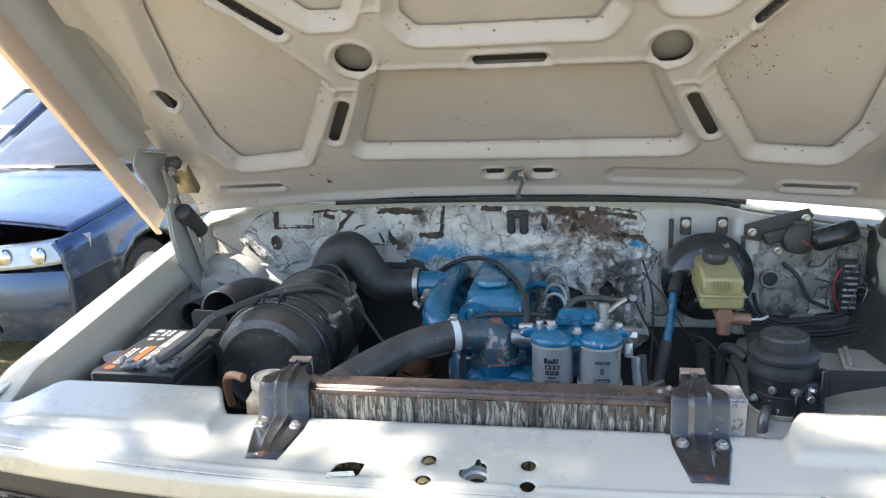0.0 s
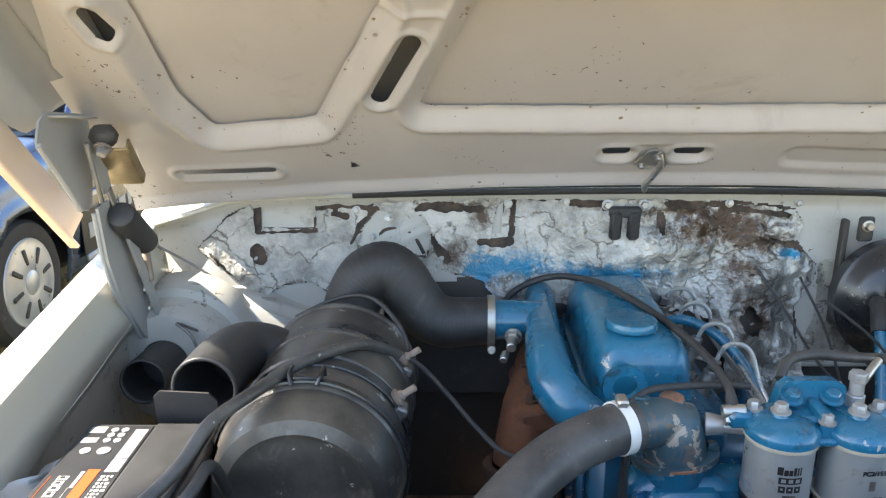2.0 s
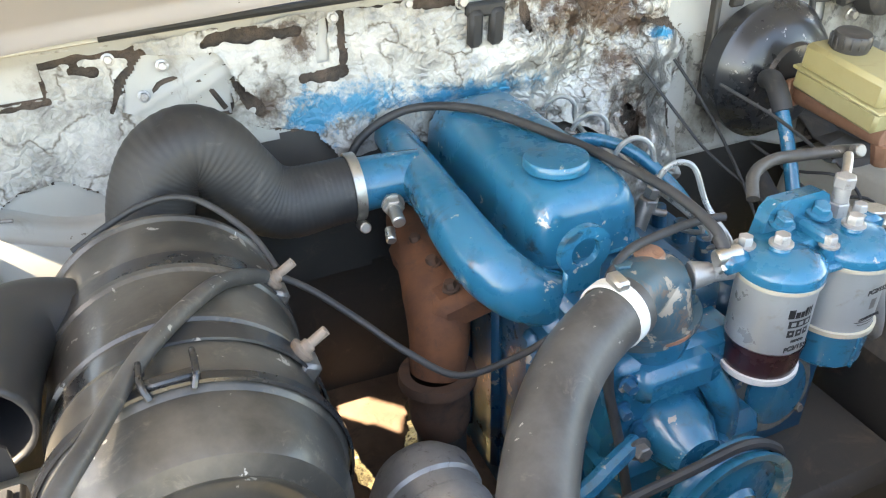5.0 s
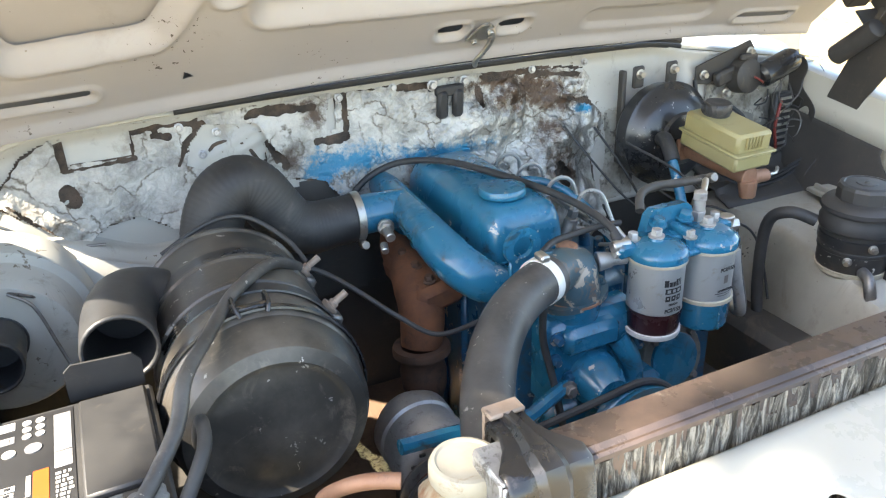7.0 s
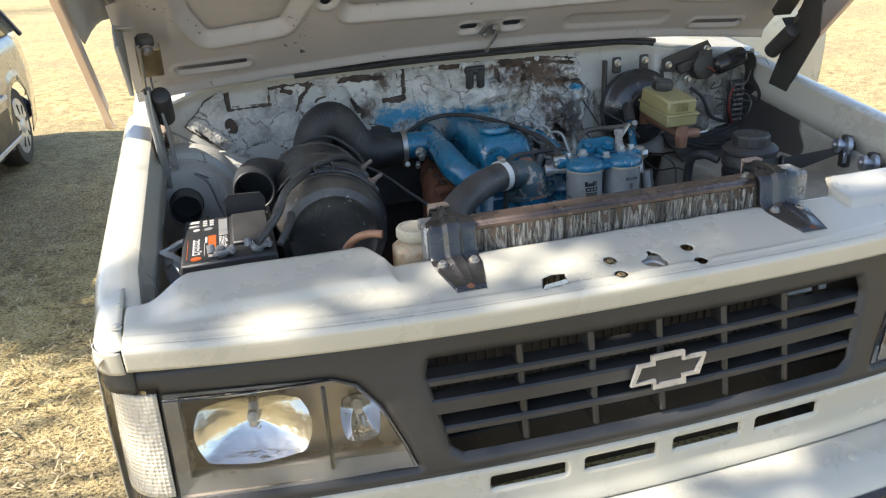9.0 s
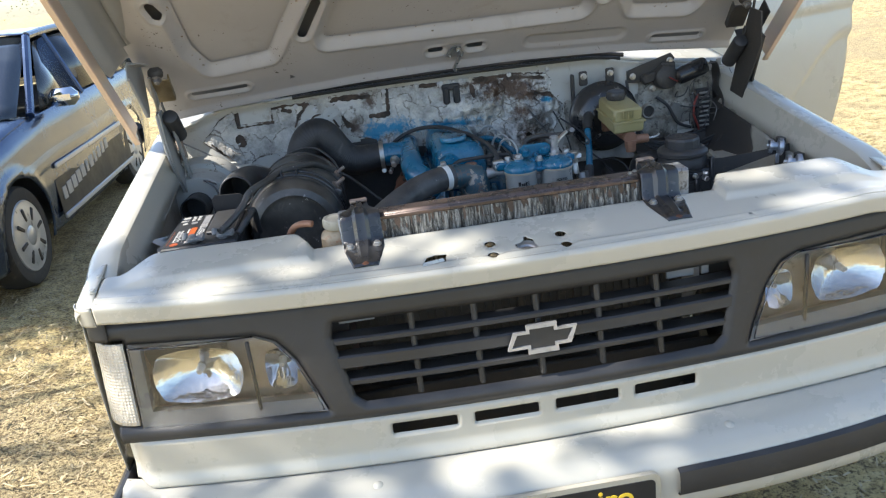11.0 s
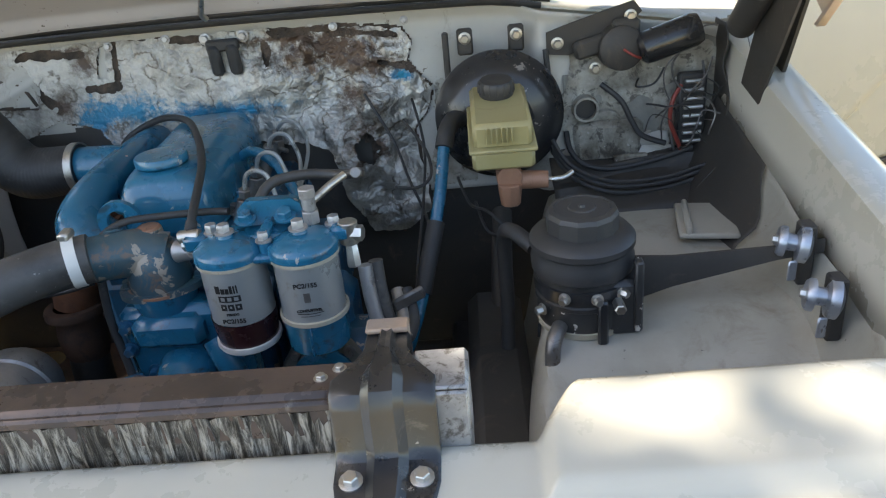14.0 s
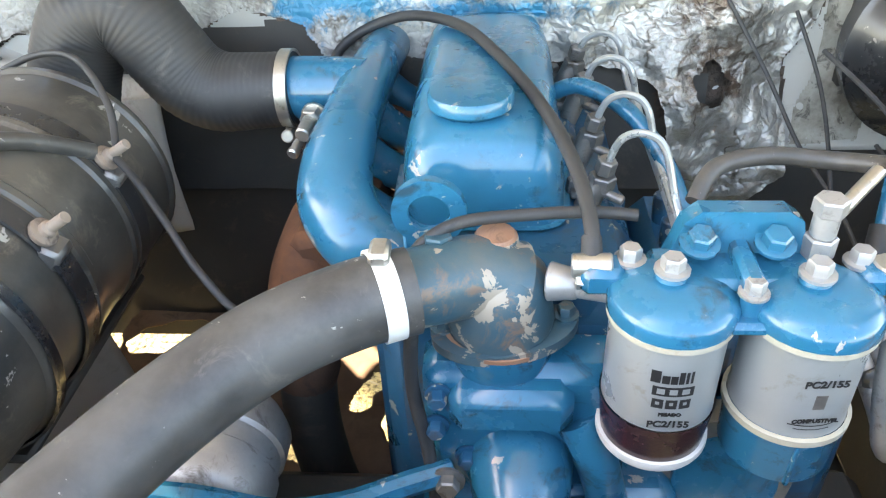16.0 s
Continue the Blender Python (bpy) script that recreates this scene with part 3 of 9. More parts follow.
def creased(x, y, scale, seed=0.0):
    """Sharp-edged crumples: folded plane waves."""
    r = np.zeros_like(x)
    rs = np.random.RandomState(int(seed * 10) + 7)
    wx, wy = wavy(x, y, scale * 0.6, seed + 1) * 0.35 / scale, wavy(x, y, scale * 0.6, seed + 2) * 0.35 / scale
    for k in range(7):
        a, f, ph = rs.uniform(0, 2 * math.pi), scale * rs.uniform(0.5, 2.2), rs.uniform(0, 6.28)
        t = ((x + wx) * math.cos(a) + (y + wy) * math.sin(a)) * f / 6.28 + ph
        r = r + (np.abs((t % 1.0) * 2 - 1) * 2 - 1) / (0.6 + f / scale)
    return r / 3.0


# ---- the ground ----
def build_ground():
    n = 120
    t = np.linspace(-1, 1, n)
    x = np.sign(t) * (np.abs(t) ** 3) * 250.0
    X, Y = np.meshgrid(x, x + 2.0, indexing="ij")
    near = np.exp(-(np.hypot(X, Y - 1) / 14.0) ** 2)
    Z = 0.012 * wavy(X, Y, 2.2, 5) * near - 0.012 + 0.10 * sm(-X, 1.4, 2.1)
    g = Geo().sheet(np.stack([X, Y, Z], -1))
    ob = part("ground", g, m_ground, recalc=False)
    tagged(ob, "dry yellow grass and gravel, dappled with shade", "ground", kind="structure")


build_ground()

# ---- the pickup: a frame for all of its body parts ----
truck = thing("pickup_truck", (0, 1.0, 0), "cream-painted older pickup with its hood propped wide open", "pickup truck")


# the hood: u across, v up along it, d towards the outer skin
HO, HA = Vector((0, 1.142, 1.374)), radians(45.0)
HV, HN = Vector((0, -math.cos(HA), math.sin(HA))), Vector((0, math.sin(HA), math.cos(HA)))


def hood_pt(u, v, d=0.0):
    return Vector((u, HO.y + HV.y * v + HN.y * d, HO.z + HV.z * v + HN.z * d))


def hood_arr(U, V, D):
    return np.stack([U, HO.y + HV.y * V + HN.y * D, HO.z + HV.z * V + HN.z * D], -1)


P_MAIN = [(-0.300, 0.374), (-0.392, 0.146), (0.392, 0.146), (0.300, 0.374)]
P_SIDE = [(0.475, 0.372), (0.605, 0.118), (0.765, 0.098), (0.795, 0.17), (0.803, 0.40), (0.775, 0.652), (0.715, 0.640), (0.618, 0.566)]
P_TOPM = [(-0.207, 0.58), (-0.185, 0.548), (0.185, 0.548), (0.207, 0.58), (0.15, 0.80), (0.10, 0.93), (-0.10, 0.93), (-0.15, 0.80)]
P_TOPS = [(0.415, 0.604), (0.364, 0.604), (0.29, 0.75), (0.25, 0.93), (0.62, 0.93), (0.60, 0.82), (0.53, 0.722)]
HOOD_SLOTS = [((-0.352, 0.46), (-0.3521, 0.46), 0.043), ((0.352, 0.46), (0.3521, 0.46), 0.043), ((-0.068, 0.443), (0.076, 0.443), 0.0115),
              ((-0.417, 0.30), (-0.475, 0.178), 0.0145), ((0.417, 0.30), (0.475, 0.178), 0.0145),
              ((-0.60, 0.655), (-0.503, 0.552), 0.0135), ((0.60, 0.645), (0.52, 0.53), 0.0135),
              ((-0.695, -0.030), (-0.862, -0.040), 0.008), ((0.695, -0.052), (0.852, -0.066), 0.008),
              ((-0.078, 0.022), (-0.05, 0.022), 0.011), ((0.05, 0.022), (0.082, 0.022), 0.011),
              ((-0.868, 0.372), (-0.860, 0.335), 0.0145), ((0.868, 0.372), (0.860, 0.335), 0.0145)]


HOOD_WINDOWS = (P_MAIN, P_SIDE, mirror(P_SIDE), P_TOPM, P_TOPS, mirror(P_TOPS))


def hood_edge(u):
    return -0.062 - 0.09 * u * u


def build_hood():
    cell = 0.0036
    u = np.linspace(-0.992, 0.992, 560)
    w = np.linspace(0, 1, 320)
    U, W = np.meshgrid(u, w, indexing="ij")
    V = hood_edge(U) + (1.02 - hood_edge(U)) * W

    def hole(a, b):
        s = np.full(a.shape, 1e3)
        for p, q, r in HOOD_SLOTS:
            s = np.minimum(s, sd_slot(a, b, p, q, r))
        for poly in HOOD_WINDOWS:
            s = np.minimum(s, sd_poly(a, b, poly) - 0.017 + 0.0012 * wavy(a, b, 70, 3))
        s = np.minimum(s, sd_poly(a, b, [(-0.543, 0.004), (-0.527, -0.013), (-0.545, -0.018)]))
        # the wing cut away over the fender wells
        s = np.minimum(s, sd_poly(np.abs(a), b, [(1.02, 0.62), (0.955, 0.58), (0.932, 0.50), (0.935, 0.40), (0.960, 0.30), (0.972, 0.262), (0.965, 0.235), (1.02, 0.215)]))
        return s

    U, V, keep = cut(U, V, hole, cell)
    D = np.zeros_like(U)

    def recess(s, depth, run):
        # sloped wall, then a lip and the skin showing behind a cut edge
        d = depth * 0.80 * (1 - sm(s, 0.0, run))
        d = d - 0.0045 * np.exp(-((s - run - 0.004) / 0.007) ** 2)
        return d

    for poly, run in ((poly, 0.034) for poly in HOOD_WINDOWS):
        s = sd_poly(U, V, poly) - 0.017
        # hand-cut, slightly ragged edge
        s = s + 0.0012 * wavy(U, V, 70, 3)
        D = D + recess(s, 0.031, run)
    # beads round slots and discs
    for p, q, r in HOOD_SLOTS:
        s = sd_slot(U, V, p, q, r)
        D = D - 0.0045 * np.exp(-((s - 0.013) / 0.006) ** 2) + 0.005 * np.exp(-(s / 0.005) ** 2)
    # cross ribs of the pressing
    for a, b in (((-0.47, 0.36), (-0.37, 0.362)), ((0.47, 0.36), (0.37, 0.352)), ((-0.26, 0.60), (-0.30, 0.60)), ((0.26, 0.60), (0.33, 0.60))):
        D = D - 0.004 * np.exp(-(sd_slot(U, V, a, b, 0.0) / 0.006) ** 2)
    s = sd_slot(U, V, (0.262, 0.010), (0.555, -0.010), 0.026)
    D = D + 0.007 * (1 - sm(s, -0.01, 0.012))
    s = sd_slot(U, V, (-0.085, 0.022), (0.088, 0.022), 0.018)
    D = D + 0.004 * (1 - sm(s, -0.004, 0.012))
    # outer ribs, down-turned rear edge, shallow waves of thin sheet
    D = D - 0.010 * sm(np.abs(U), 0.83, 0.87) * (1 - sm(np.abs(U), 0.90, 0.95)) * sm(V, 0.06, 0.14)
    D = D - 0.012 * (1 - sm(V - hood_edge(U), 0.0, 0.03)) + 0.0011 * wavy(U, V, 14, 1)
    g = Geo().sheet(hood_arr(U, V, D), keep)
    hood = part("hood", g, m_under, truck, "open hood, pressed inner frame in dull cream paint", sharp=50, recalc=False)
    # the skin behind each opening, a finger's breadth of gap round it
    for poly in HOOD_WINDOWS:
        q = np.array(poly)
        a, b = np.meshgrid(np.linspace(q[:, 0].min() - 0.035, q[:, 0].max() + 0.035, 70), np.linspace(q[:, 1].min() - 0.035, q[:, 1].max() + 0.035, 60), indexing="ij")
        near = sd_poly((a[:-1, :-1] + a[1:, 1:]) / 2, (b[:-1, :-1] + b[1:, 1:]) / 2, poly) < 0.034
        part("skin_panel", Geo().sheet(hood_arr(a, b, 0.0325 + 0.0012 * wavy(a, b, 11, 2)), near), m_under, hood, sharp=60, recalc=False)
    for sgn in (-1, 1):
        part("disc_backing", Geo().lathe([(0.0, 0.0), (0.050, -0.002), (0.058, -0.006)], hood_pt(sgn * 0.352, 0.46, 0.020), -HN, 32), m_shadeprint, hood, "grey-blue skin behind the round hole")
    # drips of sealer and old paint along the openings
    rs = random.Random(21)
    drips = Geo()
    for poly in HOOD_WINDOWS:
        for k in range(26):
            i = rs.randrange(len(poly))
            (ax, ay), (bx, by) = poly[i], poly[(i + 1) % len(poly)]
            f = rs.random()
            ln = math.hypot(bx - ax, by - ay)
            nx, ny = (by - ay) / ln, (ax - bx) / ln
            off = rs.uniform(0.018, 0.032)
            for sg in (1, -1):
                pu, pv = ax + (bx - ax) * f + nx * off * sg, ay + (by - ay) * f + ny * off * sg
                if 0 < pv < 0.98 and float(sd_poly(np.array([pu]), np.array([pv]), poly)[0]) > 0.0175:
                    dd = 0.0248 * (1 - float(sm(np.array(off - 0.017), 0.0, 0.026)))
                    drips.lathe([(0, 0.0012), (rs.uniform(0.0015, 0.0042), 0.0)], hood_pt(pu, pv, dd - 0.0005), -HN, 7)
                    break
    dr = part("sealer_drips", drips, m_sealer, hood, "brown spots of old sealer along the openings")
    tagged(dr, kind="stuff")
    # outer skin with folded edges
    u = np.linspace(-1.0, 1.0, 61)
    v = np.linspace(0, 1, 31)
    U, W = np.meshgrid(u, v, indexing="ij")
    low = hood_edge(U) - 0.045 + 0.034 * sm(np.abs(U), 0.40, 0.50) * (1 - sm(np.abs(U), 0.60, 0.68)) + 0.07 * sm(-U, 0.885, 0.95)
    V = low + (1.015 - low) * W
    D = 0.056 + 0.012 * (1 - U * U) * np.sin(W * 3.14) * 0.8
    part("outer_skin", Geo().sheet(hood_arr(U, V, D)), m_paint, hood, "painted outer skin seen through the frame's slots", thick=0.0012, recalc=False)
    # grey sheet darkens the slots: shade on the skin put into colour
    part("slot_shade_sheet", Geo().sheet(hood_arr(U * 0.985, V + 0.004, D - 0.006)), m_shadeprint, hood, "inner face of the skin, coloured shade-grey", recalc=False)
    for sgn in (-1, 1):
        g = Geo()
        vv = np.linspace(-0.078, 1.04, 30)
        prof = [(0.998, 0.055), (1.020, 0.050), (1.034, 0.038), (1.045, 0.01), (1.057, -0.065), (1.068, -0.128), (1.064, -0.136), (1.050, -0.136), (1.047, -0.131)]
        pts = np.array([[[sgn * a, *hood_pt(0, t, d)[1:]] for a, d in prof[4:]] for t in vv])
        part("side_flange", Geo().sheet(pts), m_warmbounce, hood, "folded side edge of the hood, tinted by painted bounce light", thick=0.0012)
        vs = np.concatenate([np.linspace(0.118, 0.20, 9), np.linspace(0.235, 1.04, 22)])
        floor_d = np.interp(vs, [0.118, 0.128, 0.150, 0.20], [0.030, -0.015, -0.045, -0.065])
        pts = np.array([[[sgn * a, *hood_pt(0, t, max(d, lim))[1:]] for a, d in prof[:5]] for t, lim in zip(vs, floor_d)])
        # grey band above the peach lip: a light boundary put into colour
        part("wing_side", Geo().sheet(pts), m_pad, hood, "inner side of the hood's wing, unlit band coloured grey", thick=0.0012)
        g = Geo()
        # grey inner face of the skin over the wheel arch, bulged
        uu, ww = np.meshgrid(np.linspace(0.90, 0.997, 10), np.linspace(0.125, 0.66, 24), indexing="ij")
        dd = 0.048 - 0.018 * np.sin((ww - 0.125) / 0.535 * 3.14) * sm(uu, 0.9, 0.99)
        g.sheet(hood_arr(uu * sgn, ww, dd))
        part("wing_sheet", g, m_pad, hood, "plain grey sheet inside the wing of the hood", thick=0.001)
    # striker of the lock, hanging from the frame's rear edge
    g = Geo()
    g.prism([(-0.030, -0.012), (0.030, -0.012), (0.018, 0.022), (0.004, 0.034), (-0.010, 0.030), (-0.022, 0.008)], hood_pt(0, 0.010, -0.008),
            (1, 0, 0), HV, -0.004)
    g.tube([hood_pt(0.008, 0.040, -0.012), hood_pt(0.012, 0.022, -0.022), hood_pt(0.004, -0.01, -0.028), hood_pt(-0.006, -0.035, -0.030),
            hood_pt(-0.002, -0.052, -0.030)], 0.0052, 10, 5)
    g.bolt(hood_pt(-0.018, 0.004, -0.012), -HN, 0.005, 0.006)
    g.bolt(hood_pt(0.018, 0.004, -0.012), -HN, 0.005, 0.006)
    g.bolt(hood_pt(0.006, 0.032, -0.012), -HN, 0.006, 0.008)
    part("striker", g, m_steel, hood, "dull steel lock striker with a hooked pin")
    return hood


hood = build_hood()


# fenders: one section swept along the truck
def fender_z(y):
    return 1.087 + 0.152 * (y - 0.31)


SHIFT, DROP = 0.022, 0.028           # one fender sits closer in and a little lower


def build_fender(sgn):
    ys = np.concatenate([np.linspace(0.262, 0.32, 6), np.linspace(0.36, 1.24, 22)])
    prof = [(1.035, -0.62), (1.050, -0.40), (1.052, -0.20), (1.045, -0.06), (1.036, -0.022), (1.024, -0.006), (1.008, 0.0), (0.966, 0.001),
            (0.958, -0.003), (0.956, -0.012), (0.956, -0.040), (0.945, -0.060), (0.940, -0.11)]
    pts = []
    for y in ys:
        k = sm(np.array(0.42 - y), 0.0, 0.15)
        row = []
        for x, z in prof:
            row.append((sgn * (x - 0.008 * float(k)) - SHIFT * (sgn > 0), y, fender_z(y) + z - 0.024 * float(k) - DROP * (sgn > 0)))
        pts.append(row)
    ob = part("fender", Geo().sheet(np.array(pts)), m_paint, truck, "cream fender with a straight top edge", sharp=50, thick=0.0015)
    # inner wall of the bay, with waves and a wheel-house bulge
    def wall(y0, y1, name, mat, label):
        ss, tt = np.meshgrid(np.linspace(0, 1, 40), np.linspace(0, 1, 30), indexing="ij")
        yy = y0(tt) + (y1(tt) - y0(tt)) * ss
        Z = fender_z(yy) - 0.10 - tt * 0.42 - DROP * (sgn > 0)
        bul = np.exp(-((yy - 0.92) / 0.24) ** 2) * sm(tt, 0.15, 0.7)
        X = 0.940 - 0.03 * sm(tt, 0.0, 0.3) - 0.20 * bul - 0.05 * tt
        if sgn < 0:
            X = 0.940 + 0.035 * sm(tt, 0.0, 0.12) - 0.16 * np.exp(-((yy - 0.80) / 0.2) ** 2) * sm(tt, 0.5, 0.9)
        X = X + 0.004 * wavy(yy, Z, 14, 2 + sgn)
        part(name, Geo().sheet(np.stack([sgn * X - SHIFT * (sgn > 0), yy, Z], -1)), mat, truck, label, sharp=60, thick=0.0015, recalc=False)

    split = (lambda t: 0.92 - 0.10 * np.sin(t * 3) + 0.012 * np.sin(t * 31)) if sgn > 0 else (lambda t: 1.26 + 0 * t)
    # right wall takes the darker paint in place of the hood's shade
    wall(lambda t: 0.30 + 0 * t, split, "inner_fender", m_housing if sgn > 0 else m_bay, "bent inner fender panel, dusty cream paint")
    if sgn > 0:
        wall(split, lambda t: 1.26 + 0 * t, "inner_fender_coating", m_chassis, "black-coated rear of the inner fender")
    return ob


fl, fr = build_fender(-1), build_fender(1)


# the front panel over the grille
def fp_z(y):
    return 1.05 + 0.17 * (y - 0.2)


def fp_front(x):
    return 0.113 + 0.042 * (np.abs(x) / 0.8) ** 2.5


def build_front_panel():
    x = np.linspace(-0.975, 0.940, 462)
    n1 = 50
    X, T = np.meshgrid(x, np.linspace(0, 1, n1), indexing="ij")
    ax = np.abs(X)
    ends = np.where(X > 0, X + 0.035, -X)
    rear = 0.303 + np.where(X > 0, 0.060, 0.070) * sm(ax, 0.487, 0.540) - 0.062 * sm(ends, 0.865, 0.945)
    Y = rear + (fp_front(X) + 0.010 - rear) * T

    def hole(a, b):
        s = sd_poly(a, b, [(-0.250, 0.141), (-0.197, 0.146), (-0.190, 0.180), (-0.215, 0.183), (-0.236, 0.176)])
        s = np.minimum(s, np.hypot(a + 0.006, b - 0.172) - 0.022 + 0.004 * np.sin(3 * np.arctan2(b - 0.172, a + 0.006) + 1.2))
        s = np.minimum(s, sd_slot(a, b, (-0.006, 0.19), (-0.004, 0.201), 0.004))
        for cx, cy in ((-0.087, 0.2), (-0.088, 0.151), (0.078, 0.198), (0.079, 0.149)):
            s = np.minimum(s, np.hypot(a - cx, b - cy) - 0.0125)
        s = np.minimum(s, np.hypot(a - 0.515, b - 0.155) - 0.005)
        return s

    X, Y, keep = cut(X, Y, hole, 0.0042)
    ax = np.abs(X)
    step = np.minimum(sm(ax, 0.489, 0.507), sm(Y, 0.228, 0.252))
    Z = fp_z(Y) + 0.011 * step * (1 - 0.8 * sm(ends, 0.86, 0.945)) + 0.0025 * np.exp(-((Y - fp_front(X) - 0.030) / 0.005) ** 2)
    Z = Z - 0.006 * np.exp(-((Y - rear[:, :1] * 0 - (rear + 0.002)) / 0.010) ** 2)
    for cx, cy in ((-0.087, 0.2), (-0.088, 0.151), (0.078, 0.198), (0.079, 0.149), (-0.006, 0.172)):
        Z = Z - 0.003 * np.exp(-((np.hypot(X - cx, Y - cy) - 0.012) / 0.012) ** 2)
    Z = Z + 0.0012 * wavy(X, Y, 12, 4) - 0.016 * sm(X, 0.80, 0.94)
    # front roll and upright lip
    rows = []
    xf = x
    yf = fp_front(xf)
    for k in range(6):
        a = math.pi / 2 * k / 5
        rows.append(np.stack([xf, yf + 0.010 - 0.012 * math.sin(a), fp_z(yf + 0.010) - 0.012 * (1 - math.cos(a)) - 0.016 * sm(xf, 0.80, 0.94)], -1))
    for h in (0.020, 0.030, 0.040, 0.046):
        rows.append(np.stack([xf, yf - 0.002 + 0.10 * (h - 0.012), fp_z(yf + 0.010) - h - 0.016 * sm(xf, 0.80, 0.94)], -1))
    g = Geo().sheet(np.stack([X, Y, Z], -1), keep)
    g.sheet(np.stack(rows, 1))
    fp = part("front_panel", g, m_paint, truck, "cream panel over the grille with a lock hole and bolt holes", sharp=45, thick=0.0014, recalc=False)
    for cx, cy in ((-0.087, 0.2), (-0.088, 0.151)):
        part("bolt", Geo().bolt((cx, cy, fp_z(cy) - 0.008), (0, -0.17, 1), 0.0075, 0.006), m_brass, fp, "brownish bolt head")
    # lock box below the hole
    g = Geo()
    g.lathe([(0.0235, -0.002), (0.0225, -0.012), (0.0185, -0.015), (0.0175, -0.024), (0.0215, -0.026)], (-0.006, 0.172, fp_z(0.172) - 0.002), (0, -0.17, 1), 24)
    g.tube([(-0.020, 0.160, 1.026), (-0.006, 0.156, 1.030), (0.008, 0.160, 1.027)], 0.003, 8, 4)
    part("lock", g, m_alloy, fp, "grey metal lock ring inside the hole")
    # added dark disc for the shade down the lock hole
    part("lock_shade_disc", Geo().cyl((-0.006, 0.172, 1.000), (-0.006, 0.170, 1.006), 0.030), m_chassis, fp)
    # lip of sheet left standing by the cut hole
    g = Geo().prism([(-0.026, 0.0), (0.026, 0.004), (0.022, 0.011), (-0.020, 0.008)], (-0.224, 0.142, fp_z(0.142) + 0.001), (1, 0.06, 0), (0, 0.35, 0.9), 0.0012)
    part("bent_lip", g, m_steel, fp, "bright bent lip of the cut hole")
    # corner caps between panel and fenders
    for sgn in (-1, 1):
        yy, tt = np.meshgrid(np.linspace(0.19, 0.36, 12), np.linspace(0, 1, 10), indexing="ij")
        ang = tt * math.pi / 2
        k = np.clip((0.235 - yy) / 0.05, 0, 1)
        Xc = 0.978 + 0.052 * np.sin(ang) - 0.015 * k * k
        Zc = fp_z(yy) + 0.008 * sm(yy, 0.19, 0.36) - 0.030 * (1 - np.cos(ang)) - 0.008 * k * k
        dx, dz = -0.037 * (sgn > 0), -0.018 * (sgn > 0)
        g = Geo().sheet(np.stack([sgn * Xc + dx, yy, Zc + dz], -1))
        # rounded nose
        tt, hh = np.meshgrid(np.linspace(0, 1, 12), np.linspace(0, 1, 8), indexing="ij")
        ang = tt * math.pi / 2
        Xn = 0.978 + 0.050 * np.sin(ang)
        Yn = fp_front(np.array(0.978)) - 0.002 + 0.055 * (1 - np.cos(ang)) + 0.006 * hh
        Zn = fp_z(0.19) - 0.006 - 0.045 * hh + 0.0 * tt
        g.sheet(np.stack([sgn * Xn + dx, Yn, Zn + dz], -1))
        for yb in (0.24, 0.30):
            g.bolt((sgn * 0.985 + dx, yb, fp_z(yb) + 0.003 + dz), (0, -0.1, 1), 0.006, 0.005)
        part("corner_cap", g, m_paint, truck, "cream corner piece bolted between panel and fender", sharp=50, thick=0.0014)
    return fp


front_panel = build_front_panel()


# the upright face: grille surround, lamps, lower apron
def face_y(x, z):
    return 0.107 + 0.07 * (x / 0.95) ** 2 + 0.17 * (z - 0.75)


P_LAMP = [(-0.935, 0.738), (-0.508, 0.728), (-0.525, 0.775), (-0.560, 0.855), (-0.60, 0.905), (-0.645, 0.922), (-0.935, 0.932)]
P_GRILLE = [(-0.415, 0.742), (0.415, 0.742), (0.435, 0.758), (0.468, 0.90), (0.462, 0.925), (-0.462, 0.925), (-0.468, 0.90), (-0.435, 0.758)]


